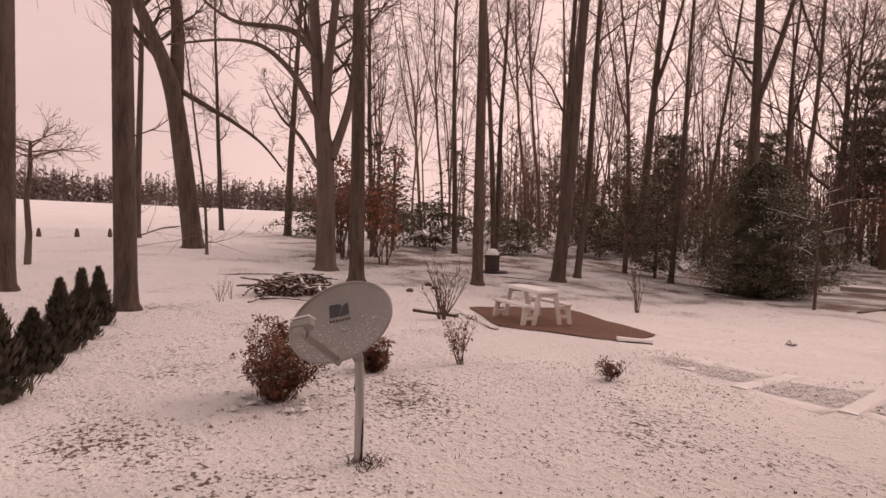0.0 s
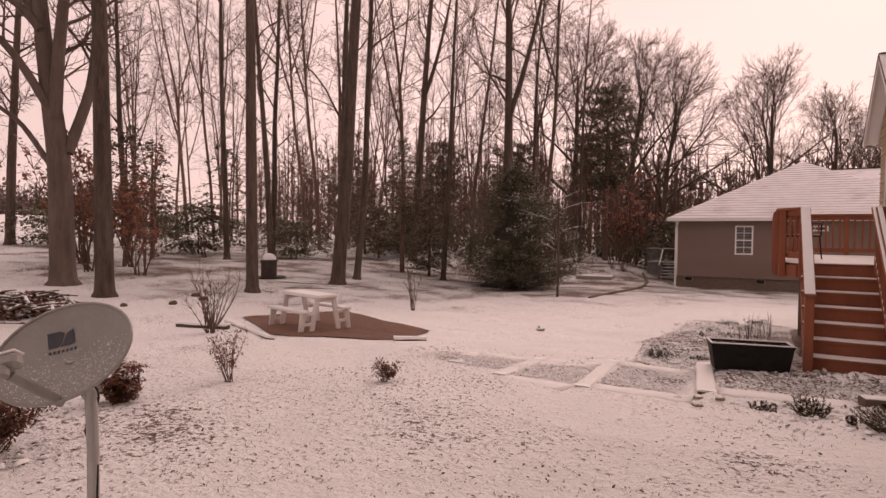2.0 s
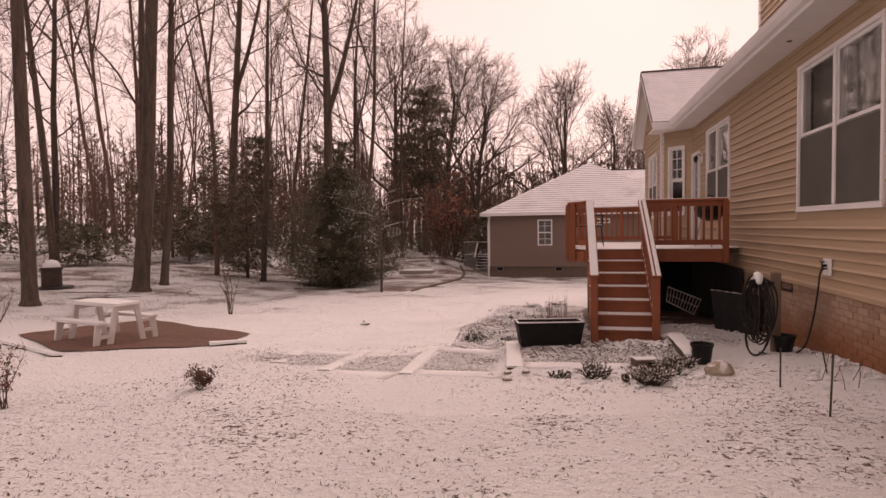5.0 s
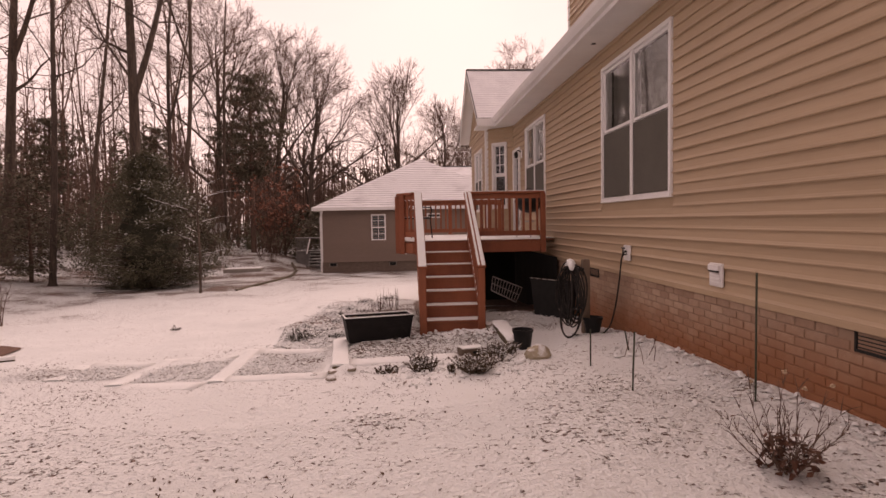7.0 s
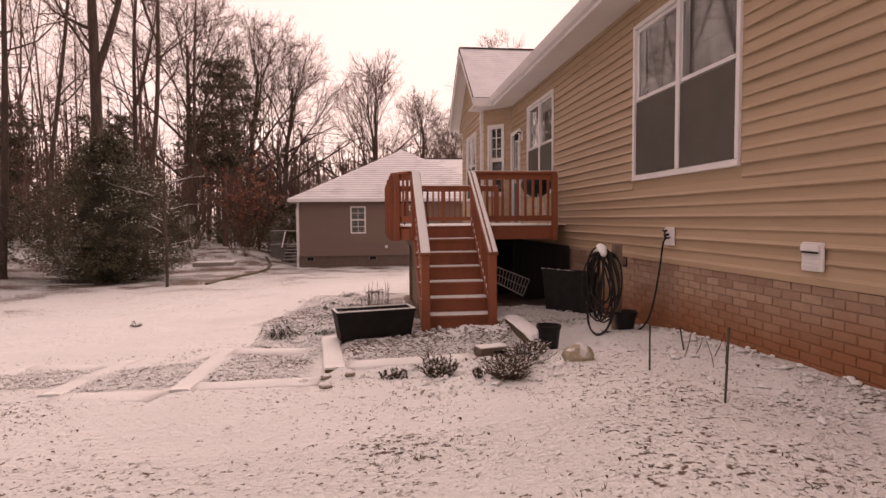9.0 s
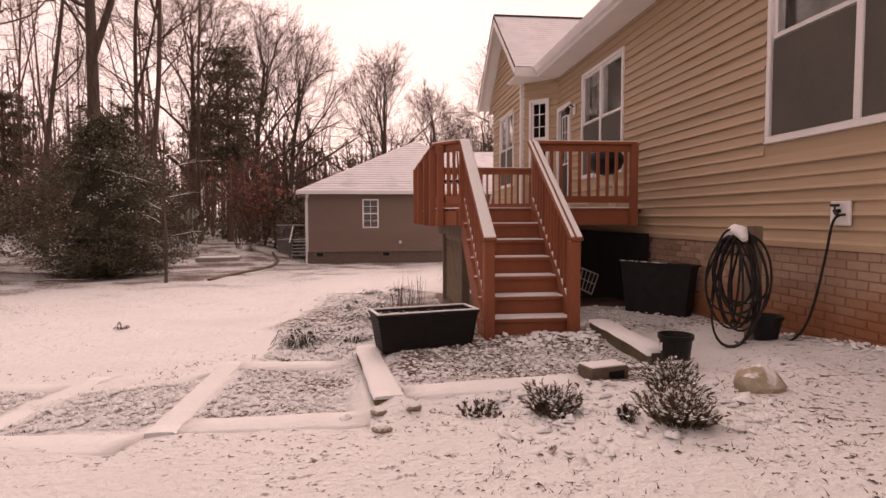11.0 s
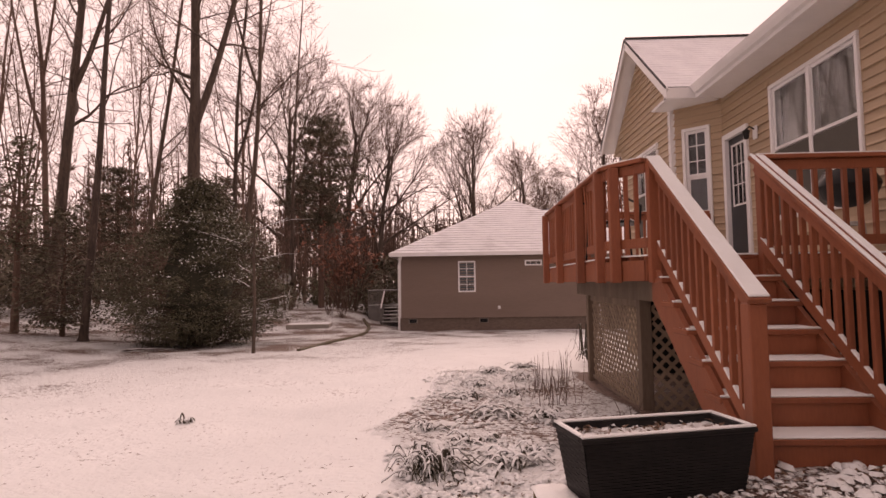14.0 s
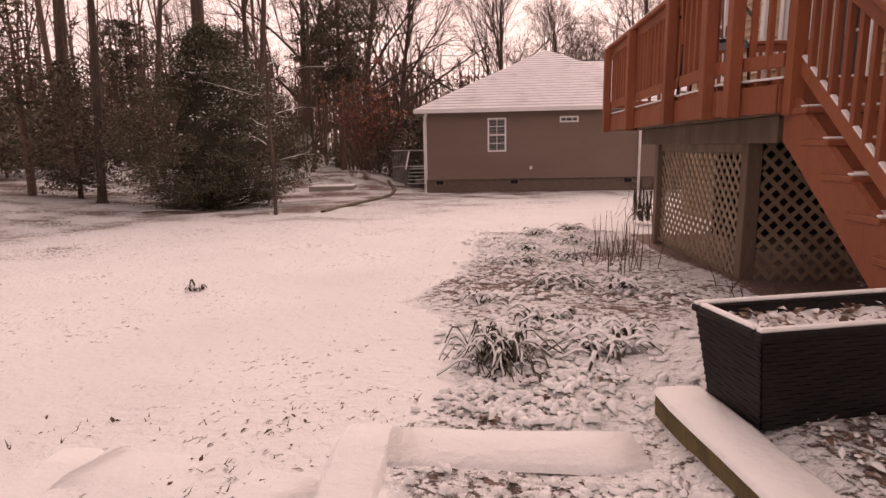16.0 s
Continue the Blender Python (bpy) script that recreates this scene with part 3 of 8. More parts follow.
wall_angle = tagged(new("wall_bay_corner", Shape().box(0, 0, -1.6, 0.18, SWIN[0], 4.2).box(0, SWIN[1], -1.6, 0.18, ANG, 4.2).box(0, SWIN[0], -1.6, 0.18, SWIN[1], SWIN[2]).box(0, SWIN[0], SWIN[3], 0.18, SWIN[1], 4.2).data("wall_bay_corner", SIDING)), "beige siding wall set at an angle beside the door", "wall", kind="structure")
wall_angle.matrix_world = pose(WX, 15.0, 0, 0, 0, ANGLE)
z = SID0
while z < SOF - 0.02:
    for a, b in cut(0.0, ANG - 0.03, z, [SWIN]):
        board(wall_angle, 0, a, b, z)
    z += LAP

# gable roof
PEAK, EZ, EY = (17.13, 6.17), 4.37, (14.87, 19.4)
gable = thing("gable_roof", "snow-covered gable roof with white rake boards", "roof")
GX0 = 2.76
for side in (0, 1):
    dy, rows_ = EY[side] - PEAK[0], 22
    for i in range(rows_):
        part("snow_strip", Shape().slab([(GX0, *[PEAK[k] + ((EY[side], EZ)[k] - PEAK[k]) * (i + 0.16) / rows_ for k in (0, 1)]), (8.0, *[PEAK[k] + ((EY[side], EZ)[k] - PEAK[k]) * (i + 0.16) / rows_ for k in (0, 1)]),
                                         (8.0, *[PEAK[k] + ((EY[side], EZ)[k] - PEAK[k]) * (i + 0.98) / rows_ for k in (0, 1)]), (GX0, *[PEAK[k] + ((EY[side], EZ)[k] - PEAK[k]) * (i + 0.98) / rows_ for k in (0, 1)])], (0, 0, 0.018)), SNOWROOF, gable)
    part("roof_deck", Shape().slab([(GX0, PEAK[0], PEAK[1] - 0.02), (8.0, PEAK[0], PEAK[1] - 0.02), (8.0, EY[side], EZ - 0.02), (GX0, EY[side], EZ - 0.02)], (0, 0, 0.026)), SHINGLE, gable, "dark shingles showing between strips of snow")
    s = Shape().beam((GX0 + 0.012, PEAK[0], PEAK[1] - 0.1), (GX0 + 0.012, EY[side], EZ - 0.1), 0.03, 0.17, 0.004)
    part("rake_board", s, WHITE, gable)
    s = Shape().slab([(GX0 + 0.02, PEAK[0], PEAK[1] - 0.06), (BX + 0.02, PEAK[0], PEAK[1] - 0.06), (BX + 0.02, EY[side], EZ - 0.06), (GX0 + 0.02, EY[side], EZ - 0.06)], (0, 0, -0.03))
    part("rake_soffit", s, WHITE, gable)
    part("drip_edge", Shape().beam((GX0 - 0.006, PEAK[0], PEAK[1] - 0.005), (GX0 - 0.006, EY[side], EZ - 0.005), 0.014, 0.04), SHINGLE, gable)
part("ridge_cap", Shape().beam((GX0, PEAK[0], PEAK[1] + 0.012), (8.0, PEAK[0], PEAK[1] + 0.012), 0.16, 0.03, 0.008), SHINGLE, gable)
part("eave_return", Shape().box(GX0, EY[0] - 0.02, EZ - 0.2, 3.4, EY[0] + 0.12, EZ - 0.01, 0.006).box(GX0, EY[0] + 0.02, EZ - 0.21, BX, BY0 - 0.05, EZ - 0.18), WHITE, gable)
part("eave_soffit", Shape().slab([(GX0, EY[0], SOF - 0.004), (3.5, EY[0], SOF - 0.004), (WX, 15.05, SOF - 0.004), (BX + 0.05, BY0 + 0.03, SOF - 0.004), (GX0, BY0 + 0.03, SOF - 0.004)], (0, 0, 0.02)), WHITE, gable)


# ---- windows and door ----
def window(name, label, w, h, sashes, parent_pose, grid=False, sheen=True):
    """A double-hung window, w by h, in the local yz plane facing -x, foot at z 0."""
    top = tagged(new(name), label, "window", kind="structure")
    top.matrix_world = parent_pose
    fr = 0.055
    s = Shape().box(-0.035, 0, 0, 0.12, w, fr, 0.006).box(-0.035, 0, h - fr, 0.12, w, h, 0.006).box(-0.034, 0, fr, 0.12, fr, h - fr, 0.006).box(-0.034, w - fr, fr, 0.12, w, h - fr, 0.006)
    part("window_frame", s, WHITE, top)
    part("window_sill", Shape().box(-0.042, -0.005, -0.012, 0.02, w + 0.005, 0.008, 0.004), WHITE, top)
    sw = (w - 2 * fr) / sashes
    for k in range(sashes):
        y0, y1 = fr + k * sw, fr + (k + 1) * sw
        if k:
            part("mullion", Shape().box(-0.03, y0 - 0.035, fr, 0.1, y0 + 0.035, h - fr, 0.005), WHITE, top)
        zm = h * 0.51
        for lower in (True, False):
            za, zb = (fr, zm) if lower else (zm, h - fr)
            dx = 0.0 if not lower else 0.022
            sash = part("sash", Shape().box(dx, y0, za, dx + 0.03, y1, za + 0.045, 0.004).box(dx, y0, zb - 0.045, dx + 0.03, y1, zb, 0.004)
                        .box(dx + 0.001, y0, za + 0.045, dx + 0.029, y0 + 0.045, zb - 0.045, 0.004).box(dx + 0.001, y1 - 0.045, za + 0.045, dx + 0.029, y1, zb - 0.045, 0.004), WHITE, top)
            pane = part("pane", Shape().box(dx + 0.012, y0 + 0.04, za + 0.04, dx + 0.018, y1 - 0.04, zb - 0.04), GLASS, sash)
            pane.visible_shadow = False
            if grid and (not lower or grid == "full"):
                bars = Shape()
                for i in (1, 2):
                    zz = za + (zb - za) * i / 3
                    bars.box(dx + 0.006, y0 + 0.04, zz - 0.009, dx + 0.011, y1 - 0.04, zz + 0.009)
                ym = (y0 + y1) / 2
                bars.box(dx + 0.005, ym - 0.009, za + 0.04, dx + 0.0115, ym + 0.009, zb - 0.04)
                part("muntin", bars, WHITE, sash)
            if lower and not grid:
                part("insect_screen", Shape().box(-0.012, y0 + 0.02, za + 0.01, -0.009, y1 - 0.02, zb - 0.02), SCREEN, sash, "dark grey insect screen")
    # shallow box behind the glass, room darkness put into its colour
    part("unlit_room_box", Shape().box(0.1, 0, 0, 0.6, 0.02, h).box(0.1, w - 0.02, 0, 0.6, w, h).box(0.1, 0.02, 0, 0.6, w - 0.02, 0.02).box(0.1, 0.02, h - 0.02, 0.6, w - 0.02, h).box(0.6, 0, 0, 0.62, w, h), ROOM_SHADE, top)
    # nearly flat pale sheet added behind the panes to imitate their hazy reflection
    if sheen:
        c = Shape()
        n = 44
        pts = [(0.16 + 0.003 * math.sin(i * 1.35), 0.03 + (w - 0.06) * i / n) for i in range(n + 1)]
        for (xa, ya), (xb, yb) in zip(pts, pts[1:]):
            c.poly((xa, ya, 0.03), (xb, yb, 0.03), (xb, yb, h - 0.03), (xa, ya, h - 0.03))
        part("sheen_sheet", c, PANE_SHEEN, top, "pale sheet behind the glass, standing in for soft reflections", smooth=True)
    return top


window("window_1", "large white twin double-hung window with screens", WIN1[1] - WIN1[0], WIN1[3] - WIN1[2], 2, pose(WX, WIN1[0], WIN1[2]))
window("window_2", "white twin double-hung window above the deck", WIN2[1] - WIN2[0], WIN2[3] - WIN2[2], 2, pose(WX, WIN2[0], WIN2[2]))
window("window_3", "narrow white double-hung window with grids", SWIN[1] - SWIN[0], SWIN[3] - SWIN[2], 1, pose(WX, 15.0, 0, 0, 0, ANGLE) @ pose(-0.004, SWIN[0], SWIN[2]), grid=True, sheen=False)
window("window_4", "white window in the gable wall", BWIN[1] - BWIN[0], BWIN[3] - BWIN[2], 2, pose(BX - 0.004, BWIN[0], BWIN[2]), sheen=True)

door = tagged(new("door_1"), "dark back door with a nine-pane window and white trim", "door", kind="structure")
door.matrix_world = pose(WX, DOOR[0], DOOR[2])
dw, dh = DOOR[1] - DOOR[0], DOOR[3] - DOOR[2]
part("door_frame", Shape().box(-0.04, 0, 0, 0.12, 0.09, dh, 0.006).box(-0.04, dw - 0.09, 0, 0.12, dw, dh, 0.006).box(-0.041, 0.09, dh - 0.09, 0.12, dw - 0.09, dh, 0.006), WHITE, door)
leaf = part("door_leaf", Shape().box(0.03, 0.09, 0, 0.07, dw - 0.09, 0.95, 0.004).box(0.03, 0.09, 0.95, 0.07, 0.2, dh - 0.09, 0.004)
            .box(0.03, dw - 0.2, 0.95, 0.07, dw - 0.09, dh - 0.09, 0.004).box(0.03, 0.2, dh - 0.22, 0.07, dw - 0.2, dh - 0.09, 0.004), DOORPAINT, door)
part("pane", Shape().box(0.045, 0.19, 0.94, 0.052, dw - 0.19, dh - 0.21), GLASS, leaf)
mun = Shape().box(0.02, 0.185, 0.93, 0.036, dw - 0.185, 0.96).box(0.02, 0.185, dh - 0.235, 0.036, dw - 0.185, dh - 0.205).box(0.02, 0.185, 0.96, 0.036, 0.21, dh - 0.235).box(0.02, dw - 0.21, 0.96, 0.036, dw - 0.185, dh - 0.235)
for i in (1, 2):
    yy, zz = 0.2 + (dw - 0.4) * i / 3, 0.95 + (dh - 0.22 - 0.95) * i / 3
    mun.box(0.032, yy - 0.008, 0.96, 0.042, yy + 0.008, dh - 0.235).box(0.031, 0.21, zz - 0.008, 0.043, dw - 0.21, zz + 0.008)
part("muntin", mun, WHITE, leaf)
part("door_handle", Shape().tube([(0.03, 0.13, 0.98), (-0.02, 0.13, 0.98)], 0.012, 8, True).tube([(-0.02, 0.13, 0.98), (-0.03, 0.13, 0.98)], 0.028, 10, True), IRON, leaf)
# near-black panels in place of the unlit room behind the door
part("unlit_room_panels", Shape().box(0.5, 0, 0, 0.52, dw, dh).box(0.12, 0, 0, 0.5, 0.02, dh).box(0.12, dw - 0.02, 0, 0.5, dw, dh), ROOM_SHADE, door)

# ---- deck and stairs ----
DZ, DX0, DX1, DY0, DY1 = 1.375, 0.735, 3.70, 10.62, 14.72
RZ = 2.265
deck = thing("deck", "raised wooden deck stained redwood brown, dusted with snow", "deck")
for i in range(29):
    y0 = DY0 + i * 0.1415
    xa = DX0 + max(0.0, 11.0 - y0) * 0.6
    part("deck_board", Shape().box(xa, y0, DZ - 0.035, DX1 if y0 > 11.0 else 3.405, y0 + 0.137, DZ, 0.004), STAIN, deck)
part("snow", Shape().slab([(DX0 + 0.24, DY0 - 0.015, DZ), (3.405, DY0 - 0.015, DZ), (3.405, 11.0, DZ), (DX1, 11.0, DZ), (DX1, DY1, DZ), (DX0 - 0.01, DY1, DZ), (DX0 - 0.01, 11.0, DZ)], (0, 0, 0.014)), SNOW_CLEAN, deck, "thin snow lying on the boards")
part("rim_joist", Shape().box(DX0 + 0.23, DY0 - 0.02, DZ - 0.225, 3.405, DY0 + 0.02, DZ - 0.037, 0.004), STAIN, deck)
part("rim_joist", Shape().beam((DX0 + 0.235, DY0 - 0.003, DZ - 0.131), (DX0 - 0.003, 11.02, DZ - 0.131), 0.04, 0.188, 0.004), STAIN, deck)
part("rim_joist", Shape().box(DX0 - 0.02, 11.03, DZ - 0.225, DX0 + 0.02, DY1 - 0.02, DZ - 0.037, 0.004), STAIN, deck)
part("rim_joist", Shape().box(DX0 - 0.02, DY1 - 0.02, DZ - 0.225, DX1, DY1 + 0.02, DZ - 0.037, 0.004), STAIN, deck)
for i in range(1, 7):
    x = DX0 + i * 0.385
    part("joist", Shape().box(x - 0.02, DY0 + 0.02, DZ - 0.22, x + 0.02, DY1 - 0.02, DZ - 0.037), GREYWOOD, deck)
PX = 1.19
part("beam", Shape().box(PX - 0.07, 10.9, DZ - 0.42, PX + 0.01, DY1 - 0.2, DZ - 0.226, 0.004), GREYWOOD, deck)
for y in (11.43, 13.86):
    part("support_post", Shape().box(PX - 0.06, y - 0.06, height(PX, y) - 0.05, PX + 0.06, y + 0.06, DZ - 0.22, 0.006), GREYWOOD, deck, "weathered grey support post")


def lattice(parent, origin, ux, w, h, clip=None):
    """Crossed diagonal slats on a panel w by h; ux is the panel's horizontal direction. clip(u, v) keeps a slat piece."""
    o, ux = Vector(origin), Vector(ux)
    nrm = ux.cross(Vector((0, 0, 1)))
    step = 0.128
    for layer, sg in ((0, 1), (1, -1)):
        k = -int(h / step) - 1
        while k * step < w + h:
            u0 = k * step
            # the slat runs v = sg * (u - u0), clipped to the panel
            pts = []
            for i in range(61):
                v = h * i / 60
                u = u0 + v if sg > 0 else u0 + h - v
                if 0 <= u <= w and (clip is None or clip(u, v)):
                    pts.append((u, v))
            if len(pts) > 3:
                a, b = pts[0], pts[-1]
                off = nrm * (0.004 + 0.009 * layer)
                part("lattice_slat", Shape().beam(o + ux * a[0] + Vector((0, 0, a[1])) + off, o + ux * b[0] + Vector((0, 0, b[1])) + off, 0.036, 0.008, 0, up=nrm), LATTICE, parent)
            k += 1


gz = height(PX, 12.5)
panel = part("lattice_panel", Shape().box(PX - 0.02, 11.49, DZ - 0.50, PX + 0.02, 13.80, DZ - 0.28, 0.004).box(PX - 0.015, 11.49, gz + 0.02, PX + 0.015, 13.80, gz + 0.06), GREYWOOD, deck)
lattice(panel, (PX, 11.49, gz + 0.04), (0, 1, 0), 2.31, DZ - 0.50 - gz - 0.04)
gz2 = height(1.7, 11.4)
panel = part("lattice_panel", Shape().box(1.25, 11.40, DZ - 0.40, 2.25, 11.44, DZ - 0.24, 0.004), GREYWOOD, deck)
lattice(panel, (1.25, 11.40, gz2 + 0.02), (1, 0, 0), 1.0, DZ - 0.40 - gz2)

# railings
def rail(parent, a, b, posts=(), gap=0.13, cap_end=True):
    """A level railing with square balusters from a to b at deck height."""
    a, b = Vector(a), Vector(b)
    d = b - a
    n = max(2, round(d.length / gap))
    up = Vector((0, 0, 1))
    part("rail_cap", Shape().beam(a + up * (RZ - DZ - 0.019), b + up * (RZ - DZ - 0.019), 0.14, 0.038, 0.006), STAIN, parent)
    part("snow", Shape().beam(a + up * (RZ - DZ + 0.006), b + up * (RZ - DZ + 0.006), 0.125, 0.012, 0.005), SNOW_CLEAN, parent)
    part("top_rail", Shape().beam(a + up * (RZ - DZ - 0.085), b + up * (RZ - DZ - 0.085), 0.04, 0.09, 0.004), STAIN, parent)
    part("bottom_rail", Shape().beam(a + up * 0.12, b + up * 0.12, 0.04, 0.09, 0.004), STAIN, parent)
    me = None
    for i in range(1, n):
        p = a + d * (i / n)
        if me is None:
            me = Shape().box(-0.019, -0.019, 0.08, 0.019, 0.019, RZ - DZ - 0.06, 0.003).data("baluster", STAIN)
        ob = part("baluster", me, None, parent)
        ob.matrix_local = pose(p.x, p.y, p.z)
    return n


def post(parent, x, y, z0, z1, w=0.09):
    part("post", Shape().box(x - w / 2, y - w / 2, z0, x + w / 2, y + w / 2, z1, 0.006), STAIN, parent)


SX0, SX1 = 1.04, 2.00
railing = thing("deck_railing", "redwood-stained wooden railing with snow on its caps", "railing")
rail(railing, (DX0, 11.0, DZ), (SX0 - 0.04, DY0, DZ))
rail(railing, (SX1 - 0.02, DY0, DZ), (3.40, DY0, DZ))
rail(railing, (DX0, 11.0, DZ), (DX0, DY1, DZ))
rail(railing, (DX0, DY1, DZ), (3.3, DY1, DZ))
for x, y in ((DX0 - 0.05, 11.12), (DX0 + 0.03, 10.86), (SX0 - 0.01, DY0 - 0.065), (SX1 + 0.0, DY0 - 0.065), (3.36, DY0 - 0.065), (DX0 - 0.065, 12.0), (DX0 - 0.065, 13.4), (DX0 - 0.065, DY1 - 0.05), (2.0, DY1), (3.28, DY1)):
    post(railing, x, y, DZ - 0.24, RZ - 0.04)

# stairs: six treads and the deck, seven risers
stairs = thing("deck_stairs", "redwood-stained wooden stairs with snow on every tread", "stairs")
RISE, RUN = 0.201, 0.2575
for k in range(1, 8):
    zt = DZ - (7 - k) * RISE
    yn = 9.07 + (k - 1) * RUN
    if k < 7:
        part("tread", Shape().box(SX0 - 0.03, yn - 0.01, zt - 0.04, SX1 + 0.03, yn + RUN + 0.02, zt, 0.006), STAIN, stairs)
        part("snow", Shape().box(SX0 - 0.02, yn - 0.004, zt, SX1 + 0.02, yn + RUN - 0.005, zt + 0.016, 0.007), SNOW_CLEAN, stairs, "snow lying on the tread")
    z0 = zt - RISE if k > 1 else height(1.5, 9.0) - 0.08
    part("riser", Shape().box(SX0 + 0.012, yn + 0.018, z0, SX1 - 0.012, yn + 0.038, zt - 0.041, 0.003), STAIN, stairs)
for x in (SX0, SX1):
    pts = [(x - 0.02, 9.02, height(x, 9.0) - 0.05), (x - 0.02, 9.02, 0.14), (x - 0.02, 10.62, DZ - 0.05), (x - 0.02, 10.62, DZ - 0.40), (x - 0.02, 9.25, height(x, 9.2) - 0.05)]
    part("stringer", Shape().slab(pts, (0.04, 0, 0)), STAIN, stairs)
NT, NY = 1.04, 8.93
for x in (SX0 + 0.02, SX1 - 0.03):
    part("newel_post", Shape().box(x - 0.055, NY - 0.055, height(x, NY) - 0.1, x + 0.055, NY + 0.055, NT - 0.03, 0.008), STAIN, stairs)
    a, b = Vector((x, NY - 0.08, NT - 0.02)), Vector((x, DY0 - 0.03, RZ - 0.02))
    part("handrail", Shape().beam(a, b, 0.14, 0.038, 0.006), STAIN, stairs)
    if x < 1.5:
        part("snow", Shape().beam(a + Vector((0, 0, 0.032)), b + Vector((0, 0, 0.032)), 0.125, 0.018, 0.007), SNOW_CLEAN, stairs)
    else:
        for o, w in ((-0.042, 0.034), (0.03, 0.06)):
            part("snow", Shape().beam(a + Vector((o, 0, 0.032)), b + Vector((o, 0, 0.032)), w, 0.018, 0.007), SNOW_CLEAN, stairs)
    part("upper_rail", Shape().beam(a + Vector((0, 0.1, -0.02)), b + Vector((0, 0, -0.085)), 0.04, 0.09, 0.004), STAIN, stairs)
    la, lb = Vector((x, NY + 0.05, NT - 0.80)), Vector((x, DY0 - 0.08, RZ - 0.80))
    part("lower_rail", Shape().beam(la, lb, 0.04, 0.09, 0.004), STAIN, stairs)
    part("snow", Shape().beam(la + Vector((0, 0, 0.055)), lb + Vector((0, 0, 0.055)), 0.036, 0.016, 0.005), SNOW_CLEAN, stairs)
    for i in range(1, 13):
        t = i / 13
        p, q = la.lerp(lb, t), a.lerp(b, t)
        part("baluster", Shape().box(p.x - 0.019, p.y - 0.019, p.z, p.x + 0.019, p.y + 0.019, q.z - 0.04, 0.003), STAIN, stairs)

# ---- neighbouring house ----
NX0, NX1, NY0, NZ0, NZ1 = -3.51, 7.6, 31.6, -1.15, 2.6
neigh = thing("neighbour_house", "taupe-sided single-storey house with a snow-covered hip roof", "house", (-0.11, 0, -0.05))
s = Shape()
NB = -0.36
s.box(NX0, NY0, NB, NX1, NY0 + 9, NZ1)
nb_wall = part("wall", s, SIDING_FAR, neigh)
nb_board = Shape().slab([(NX0 - 0.01, NY0 - 0.042, 0), (NX1, NY0 - 0.042, 0), (NX1, NY0 - 0.002, 0.135), (NX0 - 0.01, NY0 - 0.002, 0.135)], (0, 0.02, 0)).data("siding_board", SIDING_FAR)
z = NB
while z < NZ1 - 0.05:
    part("siding_board", nb_board, None, nb_wall).matrix_local = pose(0, 0, z)
    z += 0.13
s = Shape().box(NX0 + 0.03, NY0 + 0.03, -2.2, NX1, NY0 + 8.9, NB)
part("foundation", s, surface("taupe_brick", (0.13, 0.095, 0.075), (0.20, 0.15, 0.12), 6, (1, 1, 3), 0.9, 0.2, 40), neigh, "brown brick foundation")
EX, EYN = NX0 - 0.42, NY0 - 0.42
AP = (2.2, NY0 + 5.7, 5.82)
EXR = 2 * AP[0] - EX


def courses(corners, apex_a, apex_b, n):
    """Shingle courses between an eave (two corners) and a ridge (two points), as thin overlapping steps."""
    c0, c1, a0, a1 = (Vector(p) for p in (*corners, apex_a, apex_b))
    dn = Vector((0, 0, -0.03))
    roof = part("roof_slope", Shape().slab([c0 + dn, c1 + dn, a1 + dn, a0 + dn], (0, 0, 0.028)), SHINGLE, neigh, "dark shingles showing between strips of snow")
    for i in range(n):
        t0, t1 = i / n, (i + 0.84) / n
        part("snow_strip", Shape().slab([c0.lerp(a0, t0), c1.lerp(a1, t0), c1.lerp(a1, t1) - Vector((0, 0, 0.02)), c0.lerp(a0, t1) - Vector((0, 0, 0.02))], (0, 0, 0.035)), SNOWROOF, roof)


courses(((EX, EYN, NZ1), (EXR, EYN, NZ1)), (AP[0] - 0.05, AP[1], AP[2]), (AP[0] + 0.05, AP[1], AP[2]), 24)
courses(((EX, NY0 + 14, NZ1), (EX, EYN, NZ1)), (AP[0], NY0 + 10, AP[2] - 0.1), AP, 24)
courses(((EXR, EYN, NZ1), (EXR, NY0 + 14, NZ1)), AP, (AP[0], NY0 + 10, AP[2] - 0.1), 24)
part("roof_rear", Shape().slab([(2.0, NY0 + 7.5, 5.45), (16.0, NY0 + 7.5, 5.45), (16.0, NY0 + 2.0, 2.9), (2.0, NY0 + 4, 3.8)], (0, 0, 0.05)), SNOWROOF, neigh)
part("ridge_cap", Shape().box(2.0, NY0 + 7.4, 5.48, 16.0, NY0 + 7.6, 5.53), SHINGLE, neigh)
part("fascia", Shape().box(EX, EYN - 0.02, NZ1 - 0.14, EXR, EYN, NZ1 + 0.03).box(EX - 0.02, EYN, NZ1 - 0.14, EX, NY0 + 14, NZ1 + 0.03), WHITE, neigh, "white fascia and gutter")
part("soffit", Shape().box(EX, EYN, NZ1 - 0.05, EXR, NY0, NZ1 - 0.02).box(EX, NY0, NZ1 - 0.05, NX0, NY0 + 9, NZ1 - 0.02), WHITE, neigh)
part("corner_post", Shape().box(NX0 - 0.04, NY0 - 0.05, NB, NX0 + 0.07, NY0 + 0.05, NZ1 - 0.05), WHITE, neigh)
